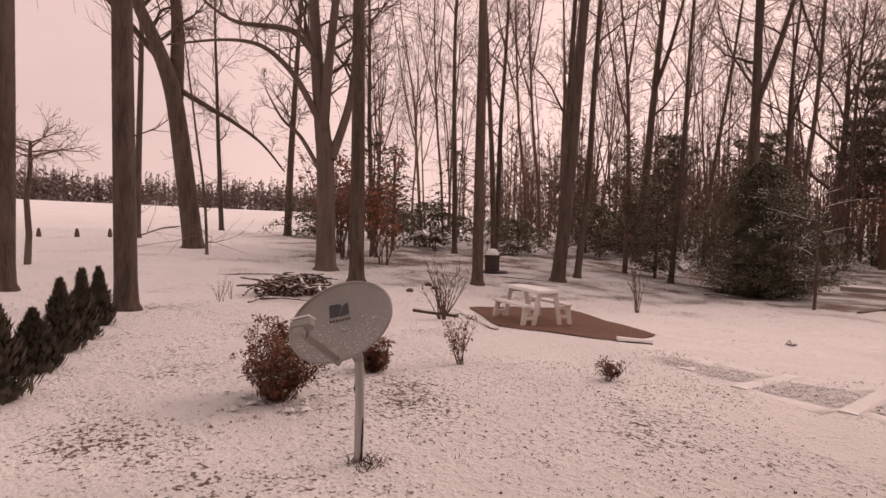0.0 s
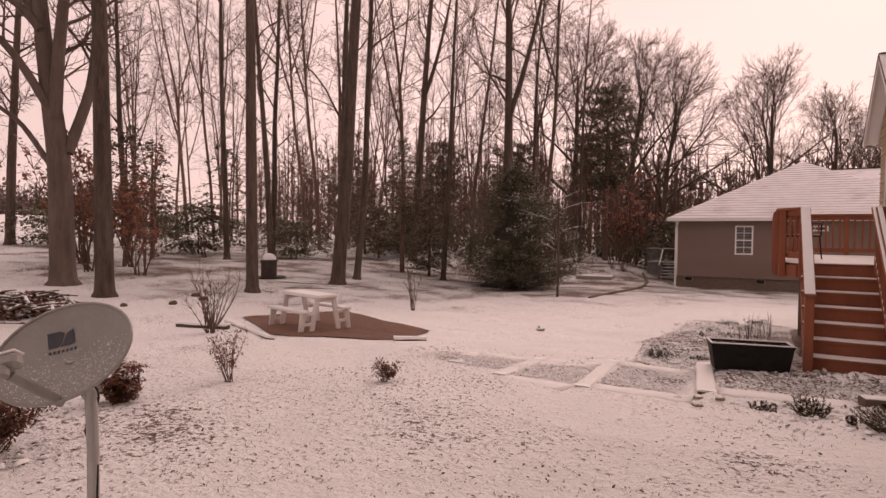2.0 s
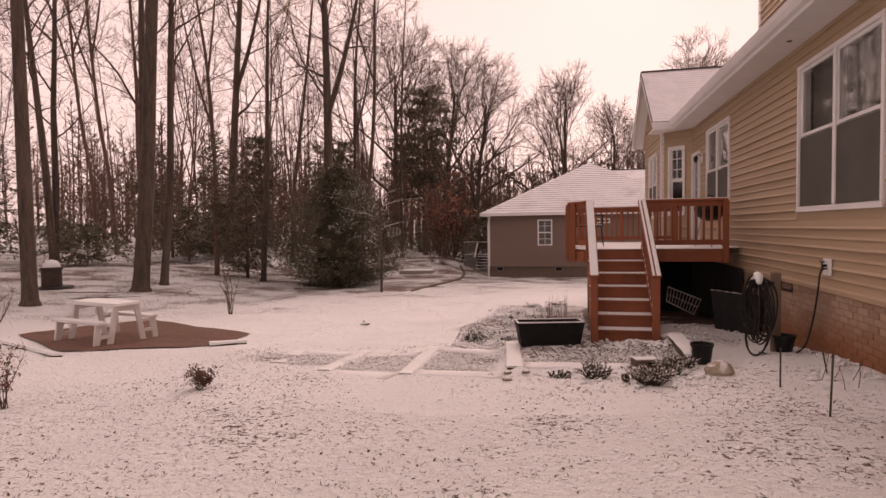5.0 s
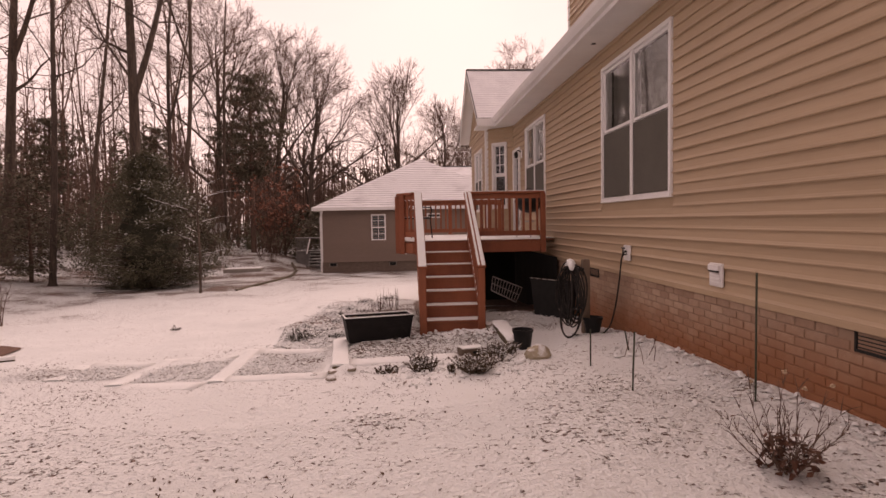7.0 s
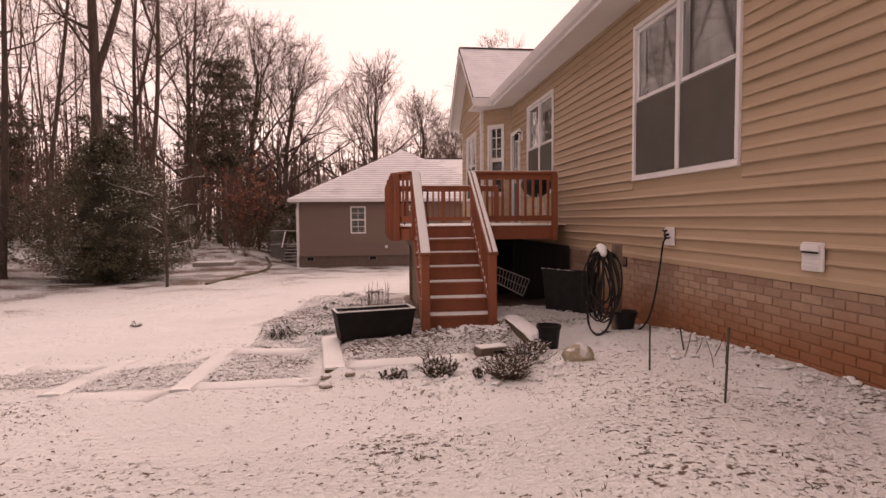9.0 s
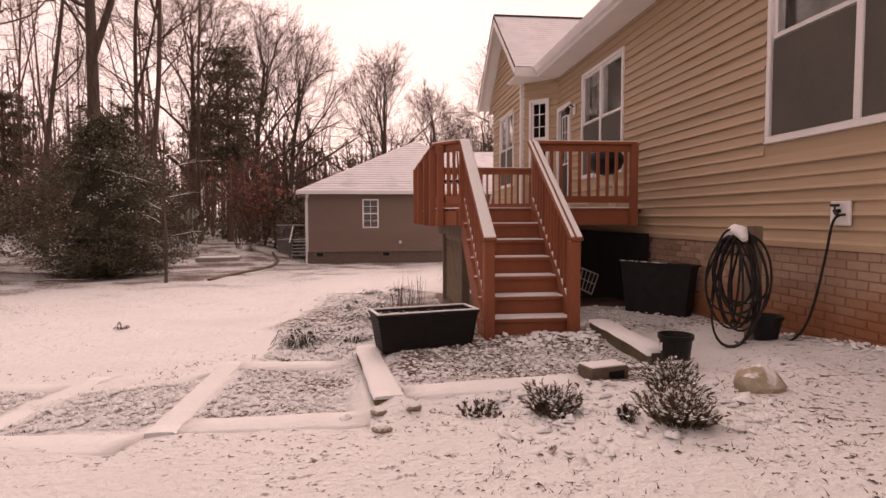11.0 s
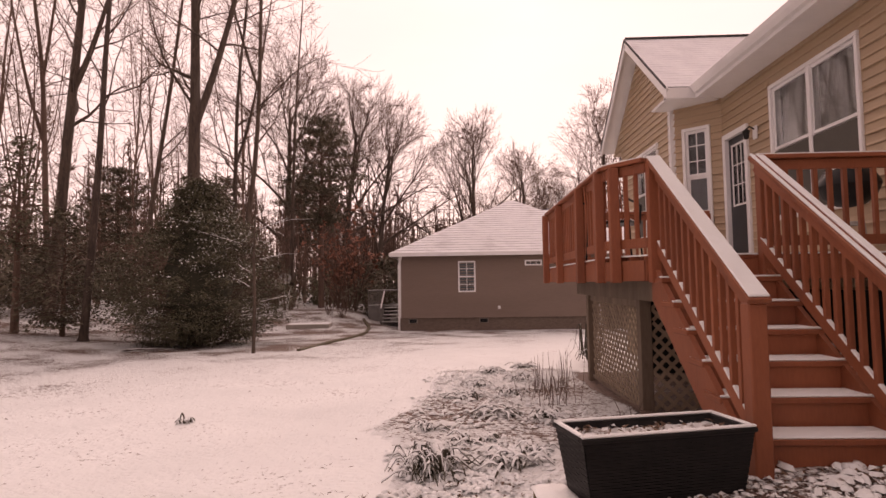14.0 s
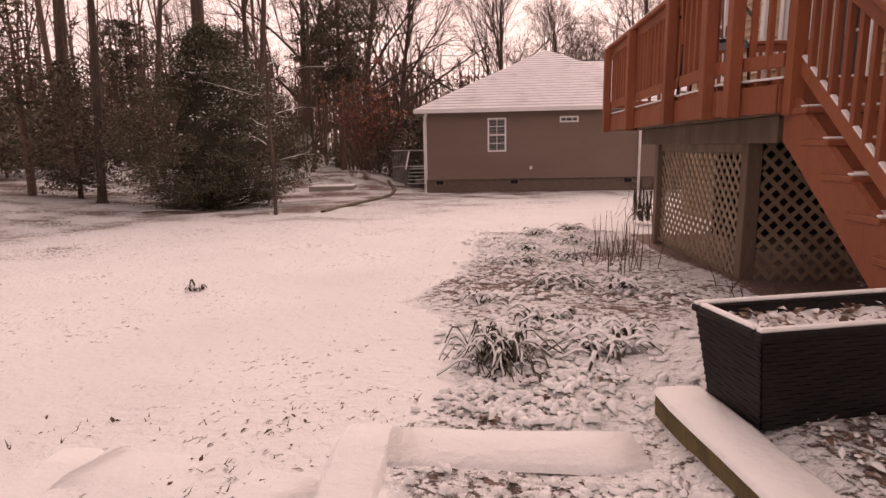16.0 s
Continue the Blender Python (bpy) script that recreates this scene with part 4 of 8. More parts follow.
part("downspout", Shape().tube([(NX0 + 0.12, EYN + 0.05, NZ1 - 0.15), (NX0 - 0.02, NY0 - 0.1, NZ1 - 0.5), (NX0 - 0.02, NY0 - 0.1, -0.9), (NX0 - 0.5, NY0 - 0.45, -1.02)], 0.05, 6), WHITE, neigh)
part("downspout", Shape().tube([(5.62, EYN + 0.05, NZ1 - 0.15), (5.62, NY0 - 0.07, NZ1 - 0.5), (5.62, NY0 - 0.07, -1.0)], 0.055, 6), WHITE, neigh)


def far_window(x0, x1, z0, z1, rows_, cols_):
    w = part("window", Shape().box(x0, NY0 - 0.05, z0, x1, NY0 - 0.02, z0 + 0.07).box(x0, NY0 - 0.05, z1 - 0.07, x1, NY0 - 0.02, z1).box(x0, NY0 - 0.05, z0 + 0.07, x0 + 0.07, NY0 - 0.02, z1 - 0.07)
             .box(x1 - 0.07, NY0 - 0.05, z0 + 0.07, x1, NY0 - 0.02, z1 - 0.07), WHITE, neigh)
    b = Shape()
    for i in range(1, cols_):
        x = x0 + (x1 - x0) * i / cols_
        b.box(x - 0.012, NY0 - 0.045, z0 + 0.07, x + 0.012, NY0 - 0.036, z1 - 0.07)
    for i in range(1, rows_):
        z = z0 + (z1 - z0) * i / rows_
        t = 0.03 if (rows_ == 4 and i == 2) else 0.012
        b.box(x0 + 0.07, NY0 - 0.046, z - t, x1 - 0.07, NY0 - 0.035, z + t)
    part("muntin", b, WHITE, w)
    part("pane", Shape().box(x0 + 0.06, NY0 - 0.033, z0 + 0.06, x1 - 0.06, NY0 - 0.025, z1 - 0.06), NBGLASS, w)


NBGLASS = surface("dark_window_pane", (0.03, 0.045, 0.05), (0.07, 0.09, 0.095), 1.5, (1, 1, 1), 0.08, 0.0, 9)
far_window(-0.80, 0.0, 0.80, 2.23, 4, 2)
far_window(2.26, 3.05, 1.98, 2.24, 1, 3)
for x in (-2.9, 0.35, 5.2):
    v = part("foundation_vent", Shape().box(x - 0.2, NY0 - 0.01, -0.60, x + 0.2, NY0 + 0.029, -0.40, 0.01), CONCRETE, neigh, "pale foundation vent")
    part("grille", Shape().box(x - 0.17, NY0 - 0.016, -0.585, x + 0.17, NY0 - 0.0105, -0.415), BLACK, v)
    for i in range(3):
        part("slat", Shape().box(x - 0.16, NY0 - 0.022, -0.57 + i * 0.05, x + 0.16, NY0 - 0.017, -0.555 + i * 0.05), BLACK, v)
part("outlet_box", Shape().box(1.0, NY0 - 0.05, 0.02, 1.12, NY0 - 0.02, 0.16, 0.01), WHITE, neigh)

# ---- trees ----
def limb(rng, wood, twigs, p, d, length, r, level, depth, up=0.05, fine=0.009, dens=1.0, spread=1.0):
    """A crooked branch that divides again and again; thick ones go to wood, thin ones to twigs."""
    n = 6 if level == 1 else (4 if level < depth else 2)
    pts, rad, q, e = [p.copy()], [r], p.copy(), d.copy()
    for i in range(n):
        e = (e + Vector((rng.gauss(0, 0.15), rng.gauss(0, 0.15), rng.gauss(0, 0.12) + up))).normalized()
        q = q + e * (length / n)
        pts.append(q.copy())
        rad.append(max(fine * 0.7, r * (1 - 0.72 * (i + 1) / n)))
    (wood if r > 0.03 else twigs).tube(pts, rad, 6 if r > 0.08 else (4 if r > 0.03 else 3))
    if level >= depth:
        return
    k = max(2, round((0, 6, 5, 4, 3)[level] * dens))
    turn = rng.uniform(0, 6.283)
    for i in range(k):
        t = 0.22 + 0.76 * (i + 0.8 * rng.random()) / k
        j = min(n - 1, int(t * n))
        o = pts[j].lerp(pts[j + 1], t * n - j)
        axis_ = (pts[j + 1] - pts[j]).normalized()
        side = axis_.orthogonal().normalized()
        turn += 2.4 + rng.uniform(-0.5, 0.5)
        side.rotate(Matrix.Rotation(turn, 3, axis_))
        g = radians(rng.uniform(26, 62) * (1.1 - 0.45 * t) * spread)
        nd = (axis_ * math.cos(g) + side * math.sin(g)).normalized()
        limb(rng, wood, twigs, o, nd, length * (0.72 - 0.36 * t) * rng.uniform(0.7, 1.15), max(fine, rad[j] * rng.uniform(0.42, 0.6)), level + 1, depth, up, fine, dens, spread)


def leader(rng, wood, twigs, path, r0, r1, first, n, reach, depth, fine, dens, foot=False):
    """A stem along a smooth path with branches from the share `first` of its length upwards."""
    pts, rad = [], []
    m = len(path) - 1
    for i in range(m):
        p0, p1, p2, p3 = path[max(0, i - 1)], path[i], path[i + 1], path[min(m, i + 2)]
        for k in range(5):
            t = k / 5
            pts.append(0.5 * ((2 * p1) + (p2 - p0) * t + (2 * p0 - 5 * p1 + 4 * p2 - p3) * t * t + (3 * p1 - p0 - 3 * p2 + p3) * t ** 3))
    pts.append(path[-1].copy())
    top = len(pts) - 1
    for i in range(top + 1):
        rad.append(r0 + (r1 - r0) * (i / top) ** 1.15)
    if foot:
        base = pts[0]
        pts = [base - Vector((0, 0, 0.3)), base + Vector((0, 0, 0.02)), base.lerp(pts[1], 0.25)] + pts[1:]
        rad = [r0 * 1.75, r0 * 1.38, r0 * 1.1] + rad[1:]
        top = len(pts) - 1
    wood.tube(pts, rad, 10)
    for i in range(n):
        t = first + (1 - first) * (i + rng.random()) / n
        j = min(top - 1, int(t * top))
        o = pts[j].lerp(pts[j + 1], t * top - j)
        s = (t - first) / (1 - first)
        az, rise = rng.uniform(0, 6.283), radians(rng.uniform(15, 55) + 22 * s)
        d = Vector((math.cos(az) * math.cos(rise), math.sin(az) * math.cos(rise), math.sin(rise)))
        limb(rng, wood, twigs, o, d, reach * (1.1 - 0.72 * s) * rng.uniform(0.55, 1.15), max(fine, rad[j] * rng.uniform(0.28, 0.46)), 1, depth, 0.05, fine, dens)
    return pts, rad


def hardwood(seed, h, r, lean=(0, 0), first=0.4, n=18, reach=None, depth=3, fine=0.009, dens=1.0, forks=(), low=4, sway=0.012):
    """A bare hardwood, foot at the origin. forks: share of the height, direction, share of the height it adds."""
    rng = random.Random(seed)
    wood, twigs = Shape(), Shape()
    reach = reach or h * 0.2
    path, q = [Vector((0, 0, 0))], Vector((0, 0, 0))
    e = Vector((lean[0], lean[1], 1)).normalized()
    for i in range(6):
        e = (e + Vector((rng.gauss(0, sway * 2), rng.gauss(0, sway * 2), 0.01))).normalized()
        q = q + e * (h / 6)
        path.append(q.copy())
    pts, rad = leader(rng, wood, twigs, path, r, max(0.02, r * 0.14), first, n, reach, depth, fine, dens, True)
    top = len(pts) - 1
    for ft, fa, fl in forks:
        j = int(ft * top)
        o, out = pts[j], Vector((math.cos(fa), math.sin(fa), 0))
        L = h * fl
        fp = [o, o + out * L * 0.065 + Vector((0, 0, L * 0.2)), o + out * L * 0.135 + Vector((0, 0, L * 0.5)), o + out * L * 0.2 + Vector((rng.gauss(0, 0.3), rng.gauss(0, 0.3), L))]
        leader(rng, wood, twigs, fp, rad[j] * 0.78, 0.025, 0.3, max(5, int(n * 0.55)), reach * 0.8, depth, fine, dens)
    for i in range(low):
        j = rng.randrange(4, max(5, int(first * top)))
        az = rng.uniform(0, 6.283)
        limb(rng, wood, twigs, pts[j], Vector((math.cos(az), math.sin(az), rng.uniform(-0.1, 0.5))).normalized(), rng.uniform(1.0, 3.2), 0.018, 2, 3, 0.02, 0.006)
    return wood, twigs


def plant_tree(x, y, h, r, label, seed, lean=(0, 0), bark=None, group="trees at the wood's edge", **kw):
    t = thing("bare_tree", label, "tree", (x, y, height(x, y)), group)
    wood, twigs = hardwood(seed, h, r, lean, **kw)
    part("trunk", wood, bark or BARK, t, smooth=True)
    part("crown", twigs, TWIG, t)
    return t


def shaped_tree(x, y, label, seed, side, stems, bark=None):
    """A tree whose stems follow given curves of (sideways, up) metres. side: the sideways direction, as an angle."""
    rng = random.Random(seed)
    wood, twigs = Shape(), Shape()
    u, v = Vector((math.cos(side), math.sin(side), 0)), Vector((-math.sin(side), math.cos(side), 0))
    for i, (curve, r0, r1, first, n, reach, away) in enumerate(stems):
        path = [u * a + Vector((0, 0, b)) + v * (away * k / (len(curve) - 1)) for k, (a, b) in enumerate(curve)]
        leader(rng, wood, twigs, path, r0, r1, first, n, reach, 3, 0.009, 1.0, i == 0)
    t = thing("bare_tree", label, "tree", (x, y, height(x, y)), "trees at the wood's edge")
    part("trunk", wood, bark or BARK, t, smooth=True)
    part("crown", twigs, TWIG, t)
    return t


TALL = "tall bare hardwood with a straight grey-brown trunk"
plant_tree(-14.43, -0.12, 24, 0.21, TALL, 1, (0, 0), first=0.45, sway=0.004)
plant_tree(-11.19, 1.64, 24, 0.20, TALL, 2, (0.0, -0.01), first=0.48, sway=0.004)
plant_tree(-31.3, 5.33, 22, 0.17, TALL, 3, (0, 0), first=0.4, sway=0.006)
shaped_tree(-26.1, 6.67, "massive leaning bare hardwood forking into heavy limbs", 4, radians(62), (
    (((0, 0), (-0.35, 3.3), (-0.8, 6.7), (-1.45, 8.7), (-2.05, 10.1), (-2.8, 12.0), (-3.6, 15.5), (-4.1, 20.0)), 0.43, 0.07, 0.45, 12, 4.2, -1.0),
    (((-0.75, 6.5), (-0.75, 9.8), (-1.0, 12.2), (-1.1, 16.5), (-1.3, 22.0)), 0.31, 0.05, 0.3, 14, 4.4, 0.8),
    (((-1.2, 7.9), (-2.9, 9.9), (-3.9, 11.0), (-4.8, 12.3), (-6.4, 15.0)), 0.15, 0.04, 0.35, 8, 3.0, 0.6),
    (((-0.6, 6.9), (0.6, 6.2), (1.8, 5.5), (3.0, 4.6), (4.0, 3.4)), 0.13, 0.03, 0.35, 5, 1.6, -1.2)))
plant_tree(-23.0, 6.37, 9, 0.06, "thin bare sapling among the trees", 5, first=0.2, n=10)
plant_tree(-40.0, 12.1, 20, 0.17, TALL, 6, first=0.3)
umb = thing("bare_tree", "small bare tree with a flat umbrella crown", "tree", (-20.0, 0.47, height(-20.0, 0.47)), "trees at the wood's edge")
u_rng, u_w, u_t = random.Random(7), Shape(), Shape()
u_w.tube([(0, 0, -0.2), (0.05, 0.05, 0.9), (-0.1, 0.0, 1.9), (-0.05, 0.1, 2.9), (0.05, 0.1, 3.6)], [0.1, 0.085, 0.075, 0.06, 0.045], 7)
for i in range(13):
    az = i * 2.4
    limb(u_rng, u_w, u_t, Vector((0, 0.1, 3.0 + 0.05 * i)), Vector((math.cos(az), math.sin(az), u_rng.uniform(0.1, 0.5))).normalized(), u_rng.uniform(1.0, 1.8), 0.03, 2, 4, 0.01, 0.006, 1.2)
part("trunk", u_w, BARK, umb, smooth=True)
part("crown", u_t, TWIG, umb)
plant_tree(-35.4, 14.97, 24, 0.25, TALL, 8, first=0.35, sway=0.006)
shaped_tree(-17.58, 8.86, "broad old tree with long limbs arching out sideways", 9, radians(63), (
    (((0, 0), (-0.05, 3.4), (-0.2, 5.1), (-0.4, 7.3), (-0.55, 9.6), (-0.8, 13.0), (-1.0, 18.0)), 0.36, 0.06, 0.4, 16, 4.0, 0.4),
    (((-0.15, 4.9), (0.0, 7.0), (0.25, 9.6), (0.5, 13.0), (0.7, 18.0)), 0.2, 0.04, 0.25, 12, 3.4, -0.8),
    (((0.15, 3.9), (0.75, 5.9), (0.95, 7.8), (1.1, 9.6), (1.5, 14.0)), 0.17, 0.04, 0.3, 12, 3.0, 1.0),
    (((-0.2, 5.0), (-0.85, 6.2), (-1.4, 6.9), (-2.2, 7.45), (-3.3, 7.5), (-5.0, 7.15)), 0.13, 0.025, 0.3, 10, 1.9, -0.8),
    (((-0.45, 7.4), (-1.2, 8.2), (-2.2, 8.35), (-3.1, 8.45), (-3.9, 8.9), (-5.0, 9.8)), 0.12, 0.025, 0.3, 10, 2.1, 0.7),
    (((-0.1, 3.2), (-0.9, 4.6), (-1.6, 5.3), (-2.2, 6.4)), 0.09, 0.02, 0.3, 7, 1.5, 0.8)), surface("pale_grey_bark", (0.085, 0.062, 0.05), (0.15, 0.112, 0.09), 5.0, (1, 1, 0.2), 0.92, 0.6, 24, 0.0, 0.0, (0.14, 0.10, 0.08), 0.0, 0.02))
plant_tree(-14.76, 8.49, 24, 0.24, TALL, 10, (0.01, 0.0), first=0.45, sway=0.005)
plant_tree(-13.6, 12.45, 24, 0.19, TALL, 11, (0, 0), first=0.48, sway=0.004)
plant_tree(-23.3, 19.4, 23, 0.15, TALL, 12, first=0.38)
plant_tree(-13.9, 16.9, 25, 0.27, TALL, 13, (0.045, 0.05), first=0.45, forks=[(0.16, 2.2, 0.75)], sway=0.006)
plant_tree(-14.67, 19.04, 23, 0.15, TALL, 14, (0.03, 0.04), first=0.4)
plant_tree(-18.5, 29.3, 25, 0.26, TALL, 15, (0.05, 0.05), first=0.35, forks=[(0.45, 0.5, 0.45)])
plant_tree(-12.95, 23.45, 20, 0.13, TALL, 16, (0.045, 0.045), first=0.4)
plant_tree(-11.7, 28.3, 26, 0.29, "tall forked hardwood rising behind the holly", 17, (0.02, 0.03), first=0.36, forks=[(0.40, 0.1, 0.55)], n=20)
plant_tree(-22.94, 22.0, 23, 0.17, TALL, 19, first=0.35)
plant_tree(-33.7, 20.3, 22, 0.2, TALL, 20, first=0.3)
plant_tree(-25.6, 24.6, 23, 0.18, TALL, 21, first=0.3)
plant_tree(-15.6, 31.5, 22, 0.13, TALL, 22, (0.03, 0.0), first=0.35)
plant_tree(-11.0, 31.0, 23, 0.14, "slim dark hardwood with crooked upper limbs", 23, (-0.01, 0.02), first=0.4, forks=[(0.5, 3.6, 0.4)], sway=0.03)
plant_tree(-11.3, 40.5, 22, 0.13, TALL, 24, (0.0, 0.0), first=0.35, sway=0.006)
plant_tree(-13.6, 37.0, 24, 0.15, TALL, 25, (0.03, 0.0), first=0.35, forks=[(0.4, 1.0, 0.5)])

# the wood behind: shared shapes, each a tree of its own
KINDS = []
for s in range(8):
    w_, t_ = hardwood(100 + s, 20 + (s % 3) * 2.0, 0.095 + 0.02 * (s % 4), (0.03 * (s % 3 - 1), 0.03 * ((s * 2) % 3 - 1)), first=0.38, n=12, depth=3, fine=0.013, low=3, sway=0.018, dens=0.85,
                      forks=[(0.3 + 0.08 * (s % 3), s * 1.1, 0.55)] + ([(0.5, s * 1.1 + 2.5, 0.42)] if s % 2 else []))
    KINDS.append((w_.data("trunk", BARK_HAZED, True), t_.data("crown", TWIG)))
rng = random.Random(5)


def far_tree(x, y, k=None, sc=1.0):
    t = thing("bare_tree", "bare hardwood in the winter wood", "tree", (x, y, height(x, y)), "trees of the wood", rz=rng.uniform(0, 360))
    a, b = KINDS[k if k is not None else rng.randrange(8)]
    part("trunk", a, None, t)
    part("crown", b, None, t)
    t.scale = (sc, sc, sc * rng.uniform(0.9, 1.1))
    return t


count = 0
while count < 36:
    ang, dist = radians(rng.uniform(103, 150)), rng.uniform(34, 82)
    x, y = 0.5 + dist * math.cos(ang), dist * math.sin(ang)
    if y < 24 or (-0.75 * x + 0.66 * y) < 27 or (ang > radians(130) and rng.random() < 0.35) or (dist < 46 and ang < radians(110)):
        continue
    far_tree(x, y, None, rng.uniform(0.8, 1.15) * (0.85 if ang < radians(106) else 1.0))
    count += 1


# ---- evergreens, brush and far woods ----
def leaf_cloud(rng, shape, centre, radii, n, size, squash=0.6, hole=0.35, aspect=0.5):
    """Loose leaves round a centre, denser towards an uneven outer shell."""
    for _ in range(n):
        while True:
            v = Vector((rng.uniform(-1, 1), rng.uniform(-1, 1), rng.uniform(-1, 1)))
            if hole < v.length < 1:
                break
        p = Vector(centre) + Vector((v.x * radii[0], v.y * radii[1], v.z * radii[2]))
        a = Vector((rng.gauss(0, 1), rng.gauss(0, 1), rng.gauss(0, squash))).normalized()
        b = a.cross(Vector((rng.gauss(0, 0.5), rng.gauss(0, 0.5), 1))).normalized()
        s = size * rng.uniform(0.6, 1.3)
        shape.add([p - a * s, p - b * s * aspect, p + a * s, p + b * s * aspect], [(0, 1, 2, 3)])


def evergreen_shapes(seed, h, w, branches, per, size, low=0.06, full=0.3, droop=0.25, span=0.7, taper=0.6):
    """A broad-leaved evergreen: trunk and tiers of drooping sprays with gaps between."""
    rng = random.Random(seed)
    wood, leaves = Shape(), Shape()
    wood.tube([(0, 0, -0.2), (0.03, 0, h * 0.3), (0, 0.04, h * 0.97)], [0.02 * h, 0.015 * h, 0.012], 7)
    for i in range(branches):
        t = low + (0.98 - low) * ((i + rng.random()) / branches) ** 1.45
        prof = min(1.0, 0.45 + (t - low) / full) * min(1.0, (1.03 - t) / span) ** taper
        az, L = i * 2.4 + rng.uniform(-0.6, 0.6), w * 0.5 * prof * rng.choice((0.6, 0.85, 1.0, 1.15, 1.3))
        d = Vector((math.cos(az), math.sin(az), 0))
        side = Vector((-math.sin(az), math.cos(az), 0))
        rise = rng.uniform(0.0, 0.35)
        a = Vector((0, 0, h * t))
        m = a + d * L * 0.55 + Vector((0, 0, L * rise * 0.7))
        e = a + d * L + Vector((0, 0, L * (rise - droop)))
        wood.tube([a, m, e], [0.006 * h * 0.8, 0.004 * h, 0.005], 4)
        for _ in range(per):
            u = 0.2 + 0.85 * rng.random() ** 0.8
            p = (a.lerp(m, u / 0.55) if u < 0.55 else m.lerp(e, (u - 0.55) / 0.45))
            p = p + side * rng.gauss(0, 0.1 * L + 0.08) + Vector((0, 0, rng.gauss(-0.03, 0.07 + 0.03 * L)))
            la = (d * rng.uniform(0.0, 1) + side * rng.uniform(-1, 1) + Vector((0, 0, rng.uniform(-0.7, 0.3)))).normalized()
            lb = la.cross(Vector((rng.gauss(0, 0.6), rng.gauss(0, 0.6), 1))).normalized()
            q = size * rng.uniform(0.6, 1.3)
            leaves.add([p - la * q, p - lb * q * 0.45, p + la * q, p + lb * q * 0.45], [(0, 1, 2, 3)])
    return wood, leaves


def bush_of(name, label, category, x, y, wood, leaves, leafmat, group="", rz=0.0, sc=1.0, woodmat=None):
    t = thing(name, label, category, (x, y, height(x, y)), group, rz=rz)
    part("stem", wood, woodmat or TWIG, t)
    part("foliage", leaves, leafmat, t)
    t.scale = (sc, sc, sc)
    return t




def holly_shapes(seed, h, w, sprays, per, size):
    """A broad rounded holly: sprays of leaves standing out from an uneven egg-shaped body, some laden with snow."""
    rng = random.Random(seed)
    wood, leaves, snow, core = Shape(), Shape(), Shape(), Shape()
    for k in range(4):
        a = k * 1.7
        wood.tube([(0.12 * math.cos(a), 0.12 * math.sin(a), -0.2), (0.5 * math.cos(a), 0.5 * math.sin(a), h * 0.4), (0.3 * math.cos(a), 0.3 * math.sin(a), h * 0.88)], [0.09, 0.06, 0.015], 7)

    def half(t):
        return w * 0.5 * (0.62 + 0.38 * ease(0.0, 0.22, t)) * (1 - 0.93 * ease(0.38, 1.06, t) ** 1.15)

    for i in range(sprays):
        t = 0.03 + 0.97 * rng.random() ** 1.15
        az = i * 2.4 + rng.uniform(-0.5, 0.5)
        d = Vector((math.cos(az), math.sin(az), 0))
        bulge = 1 + 0.28 * noise.noise((math.cos(az) * 1.6, math.sin(az) * 1.6, t * 5.0 + seed))
        c = d * half(t) * bulge * rng.choice((0.55, 0.75, 0.9, 1.0, 1.08)) + Vector((0, 0, h * t))
        out = (d * rng.uniform(0.5, 1) + Vector((0, 0, rng.uniform(-0.45, 0.55)))).normalized()
        wood.tube([Vector((c.x * 0.2, c.y * 0.2, c.z - 0.3)), c + out * 0.25], [0.014, 0.004], 3)
        white = d.x > -0.2 and t > 0.4 and rng.random() < 0.5
        for _ in range(per):
            p = c + out * rng.uniform(-0.3, 0.38) + Vector((rng.gauss(0, 0.15), rng.gauss(0, 0.15), rng.gauss(0, 0.09)))
            la = (out * rng.uniform(0.1, 1) + Vector((rng.uniform(-1, 1), rng.uniform(-1, 1), rng.uniform(-0.7, 0.25)))).normalized()
            lb = la.cross(Vector((rng.gauss(0, 0.5), rng.gauss(0, 0.5), 1))).normalized()
            q = size * rng.uniform(0.6, 1.3)
            leaves.add([p - la * q, p - lb * q * 0.45, p + la * q, p + lb * q * 0.45], [(0, 1, 2, 3)])
            if white and rng.random() < 0.10:
                up = Vector((0, 0, 0.018))
                snow.add([p - la * q + up, p - lb * q * 0.5 + up, p + la * q + up, p + lb * q * 0.5 + up, p + up * 2], [(0, 1, 4), (1, 2, 4), (2, 3, 4), (3, 0, 4)])
    # closed dark core, standing in for the shade deep inside the bush
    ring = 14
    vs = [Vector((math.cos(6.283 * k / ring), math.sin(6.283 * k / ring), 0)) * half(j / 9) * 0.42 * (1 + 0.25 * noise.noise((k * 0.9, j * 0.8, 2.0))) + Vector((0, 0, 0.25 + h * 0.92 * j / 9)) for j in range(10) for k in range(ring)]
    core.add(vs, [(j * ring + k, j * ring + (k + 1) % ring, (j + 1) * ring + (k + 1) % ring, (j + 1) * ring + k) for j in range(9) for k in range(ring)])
    return wood, leaves, snow, core


